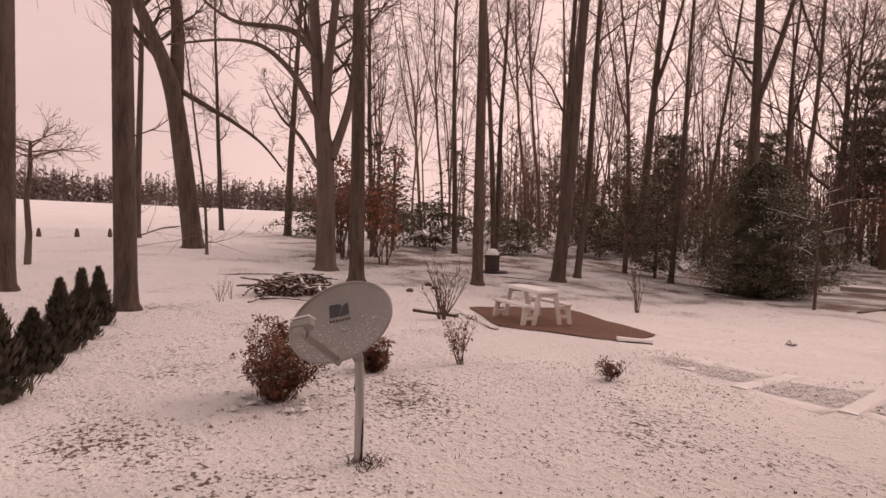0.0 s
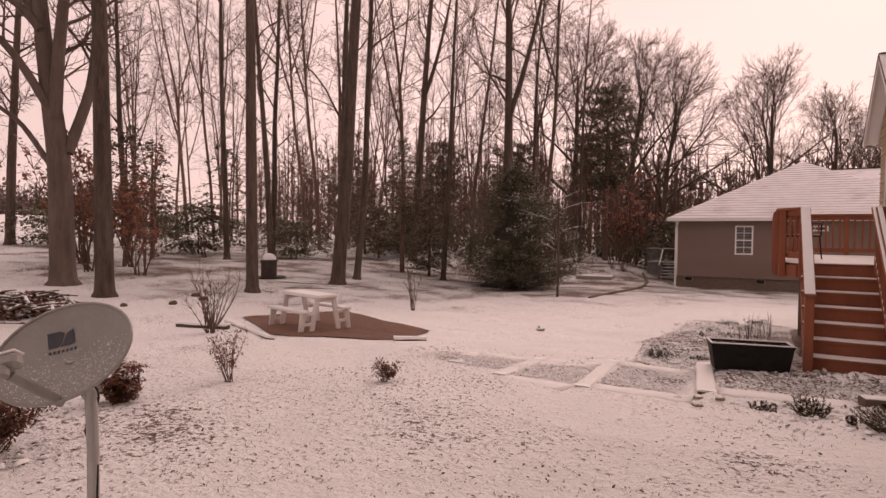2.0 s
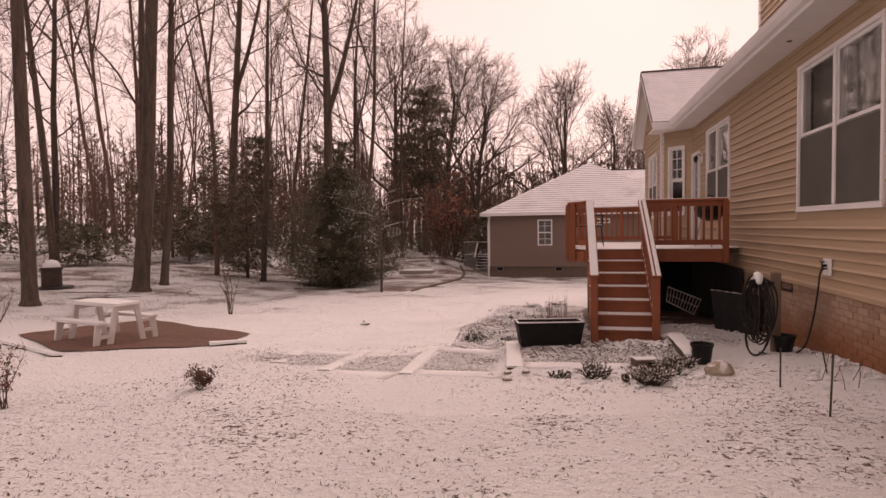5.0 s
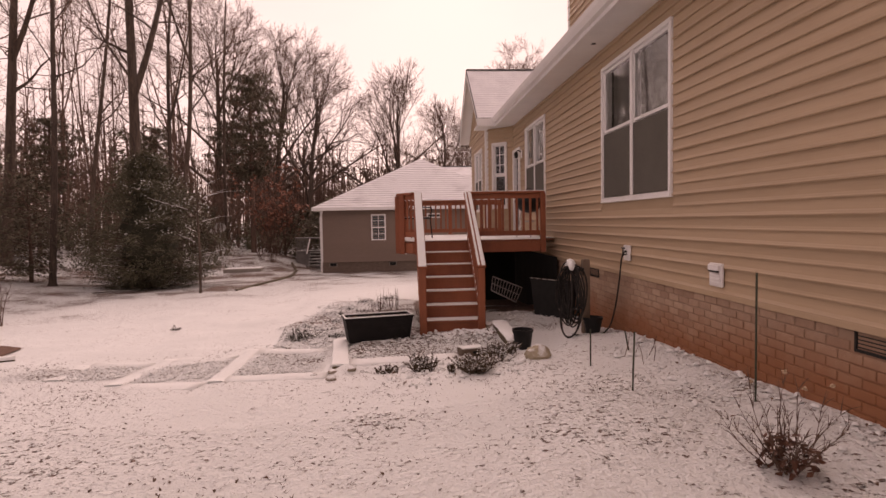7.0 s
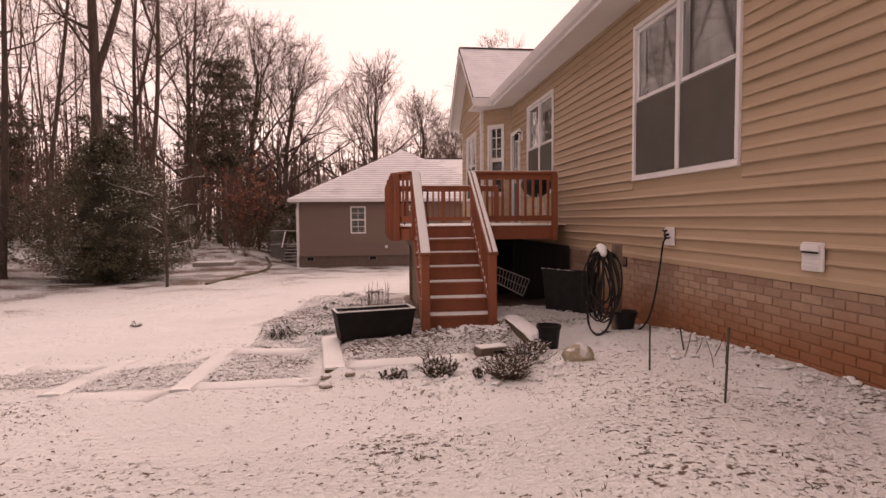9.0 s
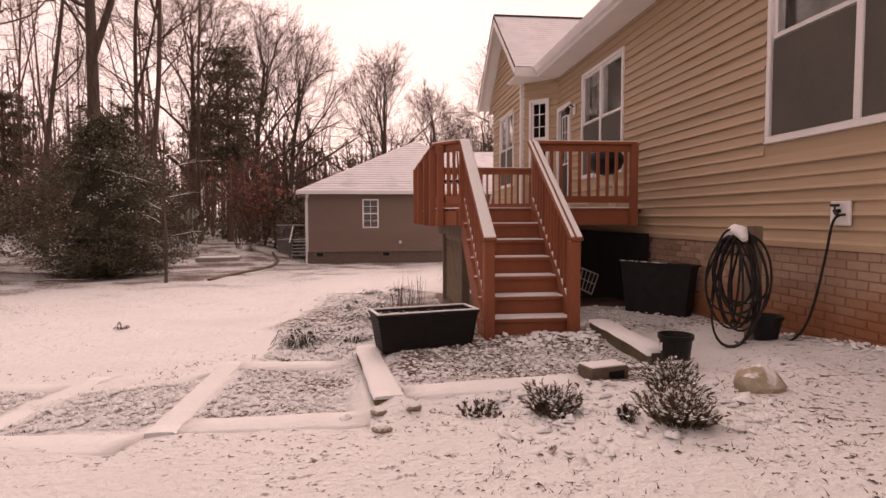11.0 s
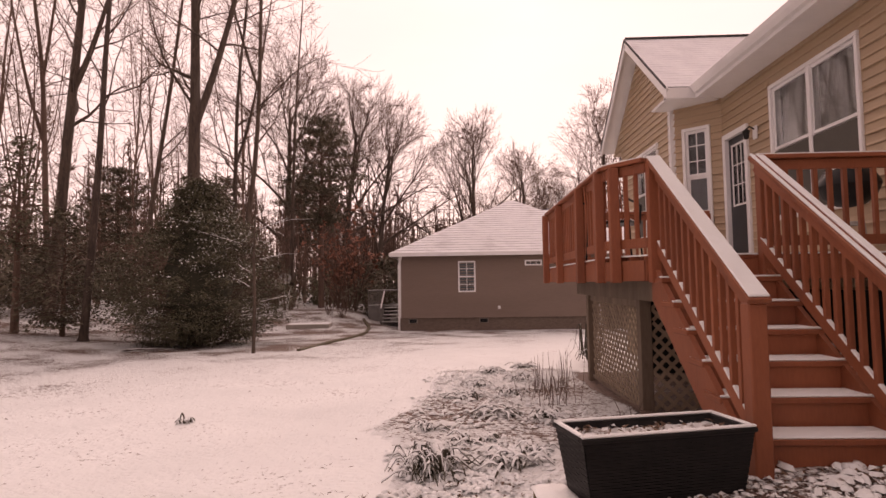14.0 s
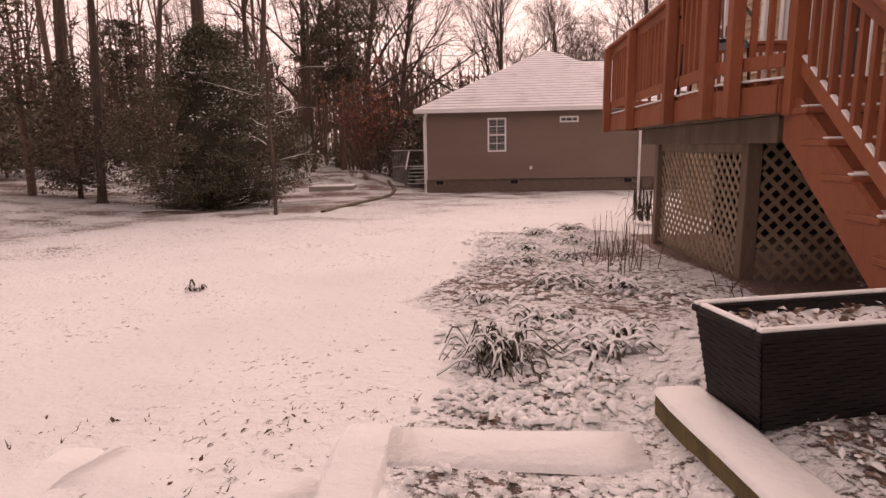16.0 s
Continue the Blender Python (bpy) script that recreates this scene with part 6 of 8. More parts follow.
def spiky(x, y, r, h, seed, n=150):
    """A low cushion of short needle-clad stems, tips capped with snow."""
    rg2 = random.Random(seed)
    t = thing("heather_cushion", "low dark cushion plant with snow on its tips", "plant", (x, y, height(x, y)), "cushion plants before the stairs")
    s, caps = Shape(), Shape()
    for _ in range(n):
        az, o = rg2.uniform(0, 6.283), rg2.uniform(0.0, 0.75)
        a = 0.25 + 0.85 * o + rg2.uniform(-0.25, 0.25)
        d = Vector((math.cos(az) * math.sin(a), math.sin(az) * math.sin(a), math.cos(a)))
        p = Vector((math.cos(az) * o * r, math.sin(az) * o * r, -0.01))
        L = h * rg2.uniform(0.55, 1.1)
        bend = Vector((rg2.uniform(-0.25, 0.25), rg2.uniform(-0.25, 0.25), 0.25)) * L
        tip = p + d * L + bend * 0.5
        mid = p + d * L * 0.5
        for k in range(9):
            c = mid.lerp(tip, (k - 2) / 6) if k > 2 else p.lerp(mid, 0.4 + k * 0.2)
            for _k in range(3):
                e = (d + Vector((rg2.uniform(-1, 1), rg2.uniform(-1, 1), rg2.uniform(-0.2, 0.7)))).normalized()
                b = e.orthogonal().normalized() * 0.0045
                q = rg2.uniform(0.022, 0.04)
                s.add([c, c + e * q * 0.5 + b, c + e * q, c + e * q * 0.5 - b], [(0, 1, 2, 3)])
        s.tube([p, mid, tip], [0.004, 0.003, 0.002], 3)
        if rg2.random() < 0.8:
            for _k in range(4):
                c, q = tip.lerp(mid, rg2.uniform(0, 0.6)) + Vector((rg2.uniform(-0.02, 0.02), rg2.uniform(-0.02, 0.02), 0.006)), rg2.uniform(0.010, 0.021)
                e = Vector((d.x, d.y, 0.3)) * q * 1.4
                w = Vector((-math.sin(az), math.cos(az), 0)) * q * 0.7
                u = Vector((0, 0, q * 0.6))
                caps.add([c - e, c + w, c + e, c - w, c + u], [(0, 1, 4), (1, 2, 4), (2, 3, 4), (3, 0, 4), (3, 2, 1, 0)])
    part("foliage", s, BLADE2, t)
    part("snow", caps, SNOW_CLEAN, t, "snow caught on the tips")["kind"] = "stuff"


BLADE2 = surface("dark_needle_leaf", (0.065, 0.044, 0.026), (0.15, 0.105, 0.065), 8.0, (1, 1, 1), 0.75, 0.0, 30, 0.2, 0.25)
for i, (x, y, r, h, n) in enumerate(((0.96, 6.4, 0.11, 0.17, 85), (0.55, 6.62, 0.15, 0.06, 26), (1.47, 5.9, 0.12, 0.17, 90), (1.62, 6.15, 0.1, 0.12, 40), (1.8, 6.55, 0.12, 0.19, 90), (2.0, 7.0, 0.09, 0.14, 36), (1.25, 6.05, 0.1, 0.06, 18))):
    spiky(x, y, r, h, 500 + i, n)

# dry stalks in the bed and the rose by the wall
for i, (x, y, n, h) in enumerate(((0.45, 12.9, 26, 0.5), (0.36, 11.7, 16, 0.5), (0.15, 12.3, 12, 0.35), (1.0, 10.8, 8, 0.22), (3.3, 5.9, 5, 0.3))):
    rg2 = random.Random(600 + i)
    t = thing("stalk_tuft", "dry brown flower stalks standing in snow", "plant", (x, y, height(x, y)), "dry stalks in the bed")
    for _ in range(n):
        a = Vector((rg2.uniform(-0.22, 0.22), rg2.uniform(-0.22, 0.22), -0.02))
        b = a + Vector((rg2.uniform(-0.09, 0.09), rg2.uniform(-0.09, 0.09), h * rg2.uniform(0.5, 1.1)))
        part("stalk", Shape().tube([a, a.lerp(b, 0.5) + Vector((0.01, 0, 0)), b], [0.004, 0.0035, 0.002], 4), TWIG, t)
rose = thing("rose_bush", "bare rose bush with a few pale dead blooms", "shrub", (2.82, 3.12, height(2.82, 3.12)))
w_, l_s = brush_shapes(700, 0.5, 0.72, 24, 0)
part("branchwork", w_, TWIG, rose)
rg2, s = random.Random(701), Shape()
leaf_cloud(rg2, s, (0.0, 0.0, 0.09), (0.17, 0.17, 0.11), 150, 0.035, 0.7, 0.0, 0.5)
part("foliage", s, LEAF_BROWN, rose)
s = Shape()
PETAL = surface("faded_petal", (0.5, 0.36, 0.24), (0.62, 0.48, 0.34), 20)
for p in ((0.02, 0.05, 0.53), (0.1, 0.0, 0.45), (-0.14, 0.1, 0.47), (0.18, -0.1, 0.49)):
    s = Shape()
    leaf_cloud(rg2, s, p, (0.012, 0.012, 0.012), 22, 0.010, 0.7, 0.0, 0.7)
    part("bloom", s, PETAL, rose, "pale dead rose bloom")

strap_clump(-3.62, 11.45, 0.11, 20, 440, "small tuft of dead brown leaves in the lawn", 0.12)

# loose leaves and grass tips on the snow
LEAF_LITTER = surface("wet_fallen_leaf", (0.05, 0.03, 0.02), (0.14, 0.085, 0.055), 9, (1, 1, 1), 0.8, 0.0, 25)
LEAF_SNOWY = surface("snowy_fallen_leaf", (0.075, 0.043, 0.027), (0.21, 0.13, 0.083), 14, (1, 1, 1), 0.85, 0.0, 25, 0.0, 0.42)


def snow_clod(s, rg3, p, q):
    """A small rounded clod of snow resting on a leaf."""
    az, long, wide = rg3.uniform(0, 6.283), q * rg3.uniform(0.8, 1.6), q * rg3.uniform(0.5, 0.9)
    a, b, up = Vector((math.cos(az), math.sin(az), 0)), Vector((-math.sin(az), math.cos(az), 0)), q * rg3.uniform(0.35, 0.65)
    c = p + a * q * rg3.uniform(-0.4, 0.4) + Vector((0, 0, q * 0.1))
    low = []
    for k in range(6):
        m = rg3.uniform(0.55, 1.35)
        low.append(c + a * math.cos(k * 1.0472) * long * m + b * math.sin(k * 1.0472) * wide * m)
    mid = [c + (v - c) * rg3.uniform(0.4, 0.8) + Vector((0, 0, up * rg3.uniform(0.55, 1.05))) for v in low]
    s.add(low + mid + [c + Vector((0, 0, up))], [(k, (k + 1) % 6, 6 + (k + 1) % 6, 6 + k) for k in range(6)] + [(6 + k, 6 + (k + 1) % 6, 12) for k in range(6)])


def curled_leaf(s, rg3, p, q):
    az, tilt = rg3.uniform(0, 6.283), rg3.uniform(-0.4, 0.7)
    a = Vector((math.cos(az), math.sin(az), tilt)) * q
    b = Vector((-math.sin(az), math.cos(az), rg3.uniform(-0.4, 0.4))) * q * rg3.uniform(0.35, 0.65)
    up = Vector((0, 0, q * rg3.uniform(0.1, 0.5)))
    s.add([p - a, p - b + up, p + a, p + b + up, p + up * 0.2], [(0, 1, 4), (1, 2, 4), (2, 3, 4), (3, 0, 4)])


rg2, s = random.Random(800), Shape()
for _ in range(15000):
    if rg2.random() < 0.72:
        x, y = rg2.uniform(-4.5, 3.6), rg2.uniform(0.8, 9.0)
    else:
        x, y = rg2.uniform(-13, 3.6), rg2.uniform(-1.5, 19)
    if (x > 0.6 and y > 8.8) or (abs(x + 0.15) < 0.2 and 6.8 < y < 9.2):
        continue
    k = 1.2 * noise.noise((x * 0.45, y * 0.45, 9)) + 0.8 * noise.noise((x * 1.9, y * 1.9, 4)) + rg2.uniform(-0.3, 0.3) + (0.14 if x > 0 and 3.5 < y < 7 else -0.1)
    if k < 0.12:
        continue
    z = height(x, y)
    if rg2.random() < 0.25:
        curled_leaf(s, rg2, Vector((x, y, z + 0.004)), 0.013 * rg2.uniform(0.6, 1.6))
    else:
        for _k in range(rg2.randrange(1, 4)):
            az, q = rg2.uniform(0, 6.283), rg2.uniform(0.012, 0.035)
            p = Vector((x + rg2.uniform(-0.02, 0.02), y + rg2.uniform(-0.02, 0.02), z - 0.002))
            b = Vector((math.cos(az), math.sin(az), 0)) * 0.0035
            s.add([p - b, p + b, p + Vector((-math.sin(az) * q, math.cos(az) * q, q * rg2.uniform(0.2, 0.8)))], [(0, 1, 2)])
tagged(new("fallen_leaves", s.data("fallen_leaves", LEAF_LITTER)), "brown leaves and grass tips scattered on the snow", "leaves", kind="stuff")
s, clods = Shape(), Shape()
for x0, y0, x1, y1, n, q in ((0.12, 7.3, 2.1, 9.0, 4800, 0.0145), (0.3, 7.2, 2.1, 7.6, 300, 0.012), (-1.22, 6.83, -0.3, 8.28, 1300, 0.0155), (-2.36, 6.8, -1.46, 7.85, 1100, 0.0155), (-3.3, 7.05, -2.65, 7.98, 700, 0.0155), (2.2, 8.9, 3.65, 10.7, 600, 0.018), (1.2, 8.5, 2.2, 9.05, 420, 0.03), (-1.3, 8.68, 0.1, 15.2, 1500, 0.023), (-1.2, 8.68, -0.1, 10.3, 2300, 0.021), (0.0, 9.4, 0.7, 15.0, 900, 0.02), (2.9, 2.6, 3.7, 6.8, 260, 0.022), (3.5, 2.4, 3.71, 8.4, 900, 0.02), (0.6, 5.6, 2.1, 7.0, 260, 0.024), (-5.2, 1.2, -3.9, 2.6, 160, 0.03)):
    for _ in range(n):
        x, y = rg2.uniform(x0, x1), rg2.uniform(y0, y1)
        edge = min(x - x0, x1 - x, y - y0, y1 - y) if y1 - y0 > 5 or y0 > 8.6 else 1.0
        if noise.noise((x * 1.6, y * 1.6, 21)) + rg2.uniform(-0.5, 0.5) + min(0.0, 1.6 * (edge - 0.38)) < -0.22:
            continue
        if abs(x + 0.2 - (y - 8.8) * -0.107) < 0.15 and 6.9 < y < 8.85:
            continue
        at, q1 = Vector((x, y, height(x, y) + rg2.uniform(0.002, 0.012))), q * rg2.choice((0.45, 0.7, 1.0, 1.3, 1.7))
        curled_leaf(s, rg2, at, q1 * 0.85)
        if rg2.random() < (0.3 if q < 0.0146 else 0.42 if q > 0.029 else 0.8):
            snow_clod(clods, rg2, at, q1)
tagged(new("leaf_litter", s.data("leaf_litter", LEAF_SNOWY)), "brown leaf litter half covered by snow in the beds", "leaves", kind="stuff")
tagged(new("snow_clods", clods.data("snow_clods", SNOW_CLEAN, True)), "small clods of snow lying on the leaf litter", "snow", kind="stuff")


# ---- satellite dish ----
dx, dy = -2.76, 1.70
dish = thing("satellite_dish", "grey satellite dish with a feed arm on a steel pole", "satellite dish", (dx, dy, height(dx, dy)))
gz = height(dx, dy)
part("pole", Shape().tube([(0, 0, -0.1), (0.008, 0, 0.4), (-0.012, 0, 0.74)], 0.032, 14, True), PIPE, dish)
NAZ, NEL = radians(-66), radians(30.4)
nrm = Vector((math.cos(NAZ) * math.cos(NEL), math.sin(NAZ) * math.cos(NEL), math.sin(NEL)))
u0 = Vector((-math.sin(NAZ), math.cos(NAZ), 0))
v0 = nrm.cross(u0)
sk = radians(17.9)
U, V = u0 * math.cos(sk) + v0 * math.sin(sk), v0 * math.cos(sk) - u0 * math.sin(sk)
C = Vector((-2.869, 1.597, 1.162)) - Vector((dx, dy, gz))
s, rings, seg = Shape(), 9, 44
A, B = 0.40, 0.29
for back in (0, 1):
    vs = []
    for i in range(rings + 1):
        r = i / rings
        for k in range(seg):
            a = 2 * math.pi * k / seg
            vs.append(C + U * (A * r * math.cos(a)) + V * (B * r * math.sin(a)) + nrm * (0.085 * r * r - 0.085 - 0.008 * back))
    s.add(vs, [(i * seg + k, i * seg + (k + 1) % seg, (i + 1) * seg + (k + 1) % seg, (i + 1) * seg + k) for i in range(rings) for k in range(seg)])
refl = part("reflector", s, DISH, dish, smooth=True)
part("rim", Shape().tube([C + U * (A * math.cos(2 * math.pi * k / 44)) + V * (B * math.sin(2 * math.pi * k / 44)) for k in range(45)], 0.009, 6), DISH, refl)


def on_dish(u, v, lift=0.004):
    r2 = (u / A) ** 2 + (v / B) ** 2
    return C + U * u + V * v + nrm * (0.085 * r2 - 0.085 + lift)


sx, sv = (1 if U.dot(Vector((0.463, 0.886, 0))) > 0 else -1), (1 if V.z > 0 else -1)
blk = Shape()
blk.poly(*[on_dish(a * sx, b * sv) for a, b in ((-0.125, 0.075), (-0.125, 0.165), (-0.05, 0.165), (-0.03, 0.15), (-0.06, 0.09), (-0.075, 0.078))])
blk.poly(*[on_dish(a * sx, b * sv) for a, b in ((-0.06, 0.078), (-0.045, 0.1), (-0.018, 0.15), (0.02, 0.165), (0.025, 0.085), (0.0, 0.078))])
part("emblem", blk, DECAL, refl, "dark swoosh emblem")
bars = Shape()
for i in range(7):
    a0 = -0.125 + i * 0.024
    bars.poly(on_dish(a0 * sx, 0.04 * sv), on_dish((a0 + 0.015) * sx, 0.04 * sv), on_dish((a0 + 0.015) * sx, 0.058 * sv), on_dish(a0 * sx, 0.058 * sv))
part("emblem", bars, DECAL, refl, "row of small dark bars")
flecks, rg2 = Shape(), random.Random(31)
for _ in range(1700):
    a, r = rg2.uniform(0, 6.283), math.sqrt(rg2.random()) * 0.95
    u_, v_k = A * r * math.cos(a), B * r * math.sin(a)
    if rg2.random() < 0.1 + 1.5 * max(0.0, v_k / B + 0.35):
        continue
    q = rg2.uniform(0.0016, 0.0036)
    flecks.poly(*[on_dish(u_ + q * math.cos(k * 1.257 + a) * rg2.uniform(0.6, 1.2), (v_k + q * math.sin(k * 1.257 + a) * rg2.uniform(0.6, 1.2)) * sv, 0.003) for k in range(5)])
part("snow", flecks, SNOW_CLEAN, refl, "flecks of snow on the lower dish")["kind"] = "stuff"
foot = C - V * (B * 0.98) * sv + nrm * 0.0
head = C + nrm * 0.32 - V * (0.15 * sv) - U * (0.06 * sx)
arm = part("feed_arm", Shape().beam(foot - nrm * 0.05, head - V * (0.05 * sv) - nrm * 0.04, 0.038, 0.05, 0.01), DISH, dish)
m = Matrix((U * sx, nrm, V * sv)).transposed().to_4x4()
m.translation = head
lnb = part("feed_horn", Shape().obox(m, 0.16, 0.08, 0.075, 0.02).obox(m @ Matrix.Translation((0, 0.02, -0.06)), 0.085, 0.06, 0.07, 0.016).obox(m @ Matrix.Translation((0, -0.048, 0)), 0.12, 0.028, 0.052, 0.01), DISH, dish, "grey feed horn box")
part("snow", Shape().obox(m @ Matrix.Translation((0, 0, 0.042)), 0.15, 0.075, 0.012, 0.005), SNOW_CLEAN, lnb)
part("bracket", Shape().tube([C - nrm * 0.1, C - nrm * 0.16 - Vector((0, 0, 0.1)), Vector((-0.01, 0, 0.70))], [0.05, 0.045, 0.04], 8, True), PIPE, dish)
cable = [Vector((0.035 * math.cos(a), 0.035 * math.sin(a), 0.76 - a * 0.065)) for a in [i * 0.5 for i in range(9)]] + [Vector((0.034, 0.01, 0.3)), Vector((0.04, 0.0, 0.02)), Vector((0.12, 0.04, 0.005))]
part("cable", Shape().tube(cable, 0.006, 5), BLACK, dish)
s, rg2 = Shape(), random.Random(900)
for _ in range(90):
    a = Vector((rg2.uniform(-0.06, 0.2), rg2.uniform(-0.1, 0.14), 0.0))
    s.tube([a, a + Vector((rg2.uniform(-0.05, 0.05), rg2.uniform(-0.05, 0.05), rg2.uniform(0.02, 0.07)))], [0.003, 0.001], 3)
solid("grass_tuft", s, TWIG, "dry grass tuft at the foot of the dish pole", "grass", (dx, dy, gz))

# ---- picnic table on its mulch pad ----
pad_pts = [(-9.8, 8.8), (-8.8, 11.2), (-5.5, 9.95), (-5.1, 8.5), (-7.35, 7.35)]
pc = (sum(p[0] for p in pad_pts) / 5, sum(p[1] for p in pad_pts) / 5)
s, N = Shape(), 10
for i in range(5):
    p, q = pad_pts[i], pad_pts[(i + 1) % 5]
    vs, idx = [], {}
    for a in range(N + 1):
        for b in range(N + 1 - a):
            x = pc[0] + (p[0] - pc[0]) * a / N + (q[0] - pc[0]) * b / N
            y = pc[1] + (p[1] - pc[1]) * a / N + (q[1] - pc[1]) * b / N
            idx[a, b] = len(vs)
            vs.append(Vector((x, y, height(x, y) + 0.022 + 0.012 * noise.noise((x * 6, y * 6, 1)))))
    fs = [(idx[a, b], idx[a + 1, b], idx[a, b + 1]) for a in range(N) for b in range(N - a)] + [(idx[a + 1, b], idx[a + 1, b + 1], idx[a, b + 1]) for a in range(N) for b in range(N - 1 - a)]
    s.add(vs, fs)
solid("mulch_pad", s, MULCH, "bare pad of red-brown mulch without snow", "mulch", kind="structure")
tz = height(-7.1, 8.2)
table = thing("picnic_table", "white resin picnic table with benches, topped with snow", "picnic table", (-7.6, 8.62, tz), rz=-14)
part("tabletop", Shape().box(-0.78, -0.33, 0.68, 0.78, 0.33, 0.73, 0.012), RESIN, table)
part("snow", Shape().box(-0.765, -0.315, 0.73, 0.765, 0.315, 0.752, 0.01), SNOW_CLEAN, table, "snow lying on the table")
for sg in (-1, 1):
    part("bench", Shape().box(-0.78, sg * 0.68 - 0.13, 0.40, 0.78, sg * 0.68 + 0.13, 0.44, 0.01), RESIN, table)
    part("snow", Shape().box(-0.77, sg * 0.68 - 0.12, 0.44, 0.77, sg * 0.68 + 0.12, 0.456, 0.007), SNOW_CLEAN, table)
    for e in (-1, 1):
        part("leg", Shape().slab([(e * 0.66, sg * 0.85, 0.0), (e * 0.66, sg * 0.72, 0.0), (e * 0.66, sg * 0.60, 0.40), (e * 0.66, sg * 0.78, 0.40)], (0.05, 0, 0)), RESIN, table)
        part("leg", Shape().slab([(e * 0.66, sg * 0.50, 0.0), (e * 0.66, sg * 0.37, 0.0), (e * 0.66, sg * 0.20, 0.68), (e * 0.66, sg * 0.34, 0.68)], (0.05, 0, 0)), RESIN, table)
        part("brace", Shape().box(e * 0.66 + 0.002, sg * 0.42, 0.14, e * 0.66 + 0.048, sg * 0.80, 0.20, 0.004).box(e * 0.66 + 0.003, sg * 0.3, 0.34, e * 0.66 + 0.047, sg * 0.74, 0.399, 0.004), RESIN, table)
for e in (-1, 1):
    part("cross_bar", Shape().box(e * 0.66 + 0.004, -0.34, 0.60, e * 0.66 + 0.046, 0.34, 0.679, 0.004), RESIN, table)

table.scale = (0.84, 0.72, 0.95)


def timber(a, b, w, h, label, lift=0.0, mat_=None, snow=True, group="garden timbers", sunk=0.0, droop=1.0):
    """A squared timber lying on the ground from a to b with snow on top."""
    za, zb = height(*a) + lift - sunk, height(*b) + lift
    t = thing("garden_timber", label, "timber", (a[0], a[1], za), group)
    d = Vector((b[0] - a[0], b[1] - a[1], zb - za))
    part("beam", Shape().beam(Vector((0, 0, h / 2 - 0.03)), d + Vector((0, 0, h / 2 - 0.03)), w, h, 0.012), mat_ or WETWOOD, t)
    if snow:
        n = max(3, int(d.length / 0.16))
        sh, vs = Shape(), []
        side = Vector((d.y, -d.x, 0)).normalized()
        rg3 = random.Random(int(abs(a[0] * 100)))
        da, db = rg3.uniform(0.3, 1.0), rg3.uniform(0.3, 1.0)
        for i in range(n + 1):
            p = d * (i / n) + Vector((0, 0, h - 0.03))
            k = w * 0.5 * rg3.uniform(0.94, 1.1)
            tz_ = 0.018 + rg3.uniform(-0.004, 0.004)
            da, db = min(1.1, max(0.1, da + rg3.uniform(-0.3, 0.3))), min(1.1, max(0.1, db + rg3.uniform(-0.3, 0.3)))
            low = min(0.032, max(0.012, h - 0.02)) * droop
            vs += [p + side * (k * 1.06 + 0.012 * droop) - Vector((0, 0, low * da)), p + side * k + Vector((0, 0, 0.012)), p + side * k * 0.88 + Vector((0, 0, tz_)), p + Vector((0, 0, tz_ + 0.004)), p - side * k * 0.88 + Vector((0, 0, tz_)), p - side * k + Vector((0, 0, 0.012)), p - side * (k * 1.06 + 0.012 * droop) - Vector((0, 0, low * db))]
        sh.add(vs, [(7 * i + j, 7 * i + j + 1, 7 * i + j + 8, 7 * i + j + 7) for i in range(n) for j in range(6)] + [tuple(range(7)), tuple(7 * n + j for j in range(7))])
        part("snow", sh, SNOW_CLEAN, t, smooth=True)
    return t


SNOWY = "snow-topped timber edging a garden bed"
timber((0.0, 6.93), (-0.2, 8.8), 0.19, 0.17, "wet mossy timber edging the bed, topped with snow", -0.072, MOSS, True, "garden timbers", 0.065, 0.12)
timber((-1.33, 6.55), (-1.42, 8.56), 0.17, 0.028, SNOWY, 0.0)
timber((-2.48, 6.72), (-2.55, 8.5), 0.18, 0.028, SNOWY, 0.0)
timber((-3.32, 7.0), (-3.55, 8.1), 0.17, 0.026, SNOWY, 0.0)
timber((-1.24, 6.69), (-0.12, 6.66), 0.24, 0.026, SNOWY, 0.0)
timber((-2.38, 6.62), (-1.43, 6.42), 0.26, 0.026, SNOWY, 0.0)
timber((-1.32, 8.42), (-0.42, 8.5), 0.24, 0.026, SNOWY, 0.0)
timber((-2.44, 8.36), (-1.51, 8.04), 0.3, 0.026, SNOWY, 0.0)
timber((-3.44, 8.16), (-2.65, 8.1), 0.2, 0.026, SNOWY, 0.0)
timber((0.1, 7.02), (1.4, 7.12), 0.26, 0.034, SNOWY, -0.012)
timber((2.24, 8.95), (2.26, 7.62), 0.19, 0.14, "broad stone-like slab beside the stairs, topped with snow", 0.0, WETWOOD)
timber((-9.4, 8.05), (-6.95, 7.0), 0.1, 0.07, "thin timber along the mulch pad")
timber((-9.5, 6.95), (-8.5, 7.35), 0.14, 0.12, "short dark timber beside the mulch pad")
timber((-5.3, 8.35), (-4.85, 8.75), 0.12, 0.09, "short timber at the corner of the mulch pad")


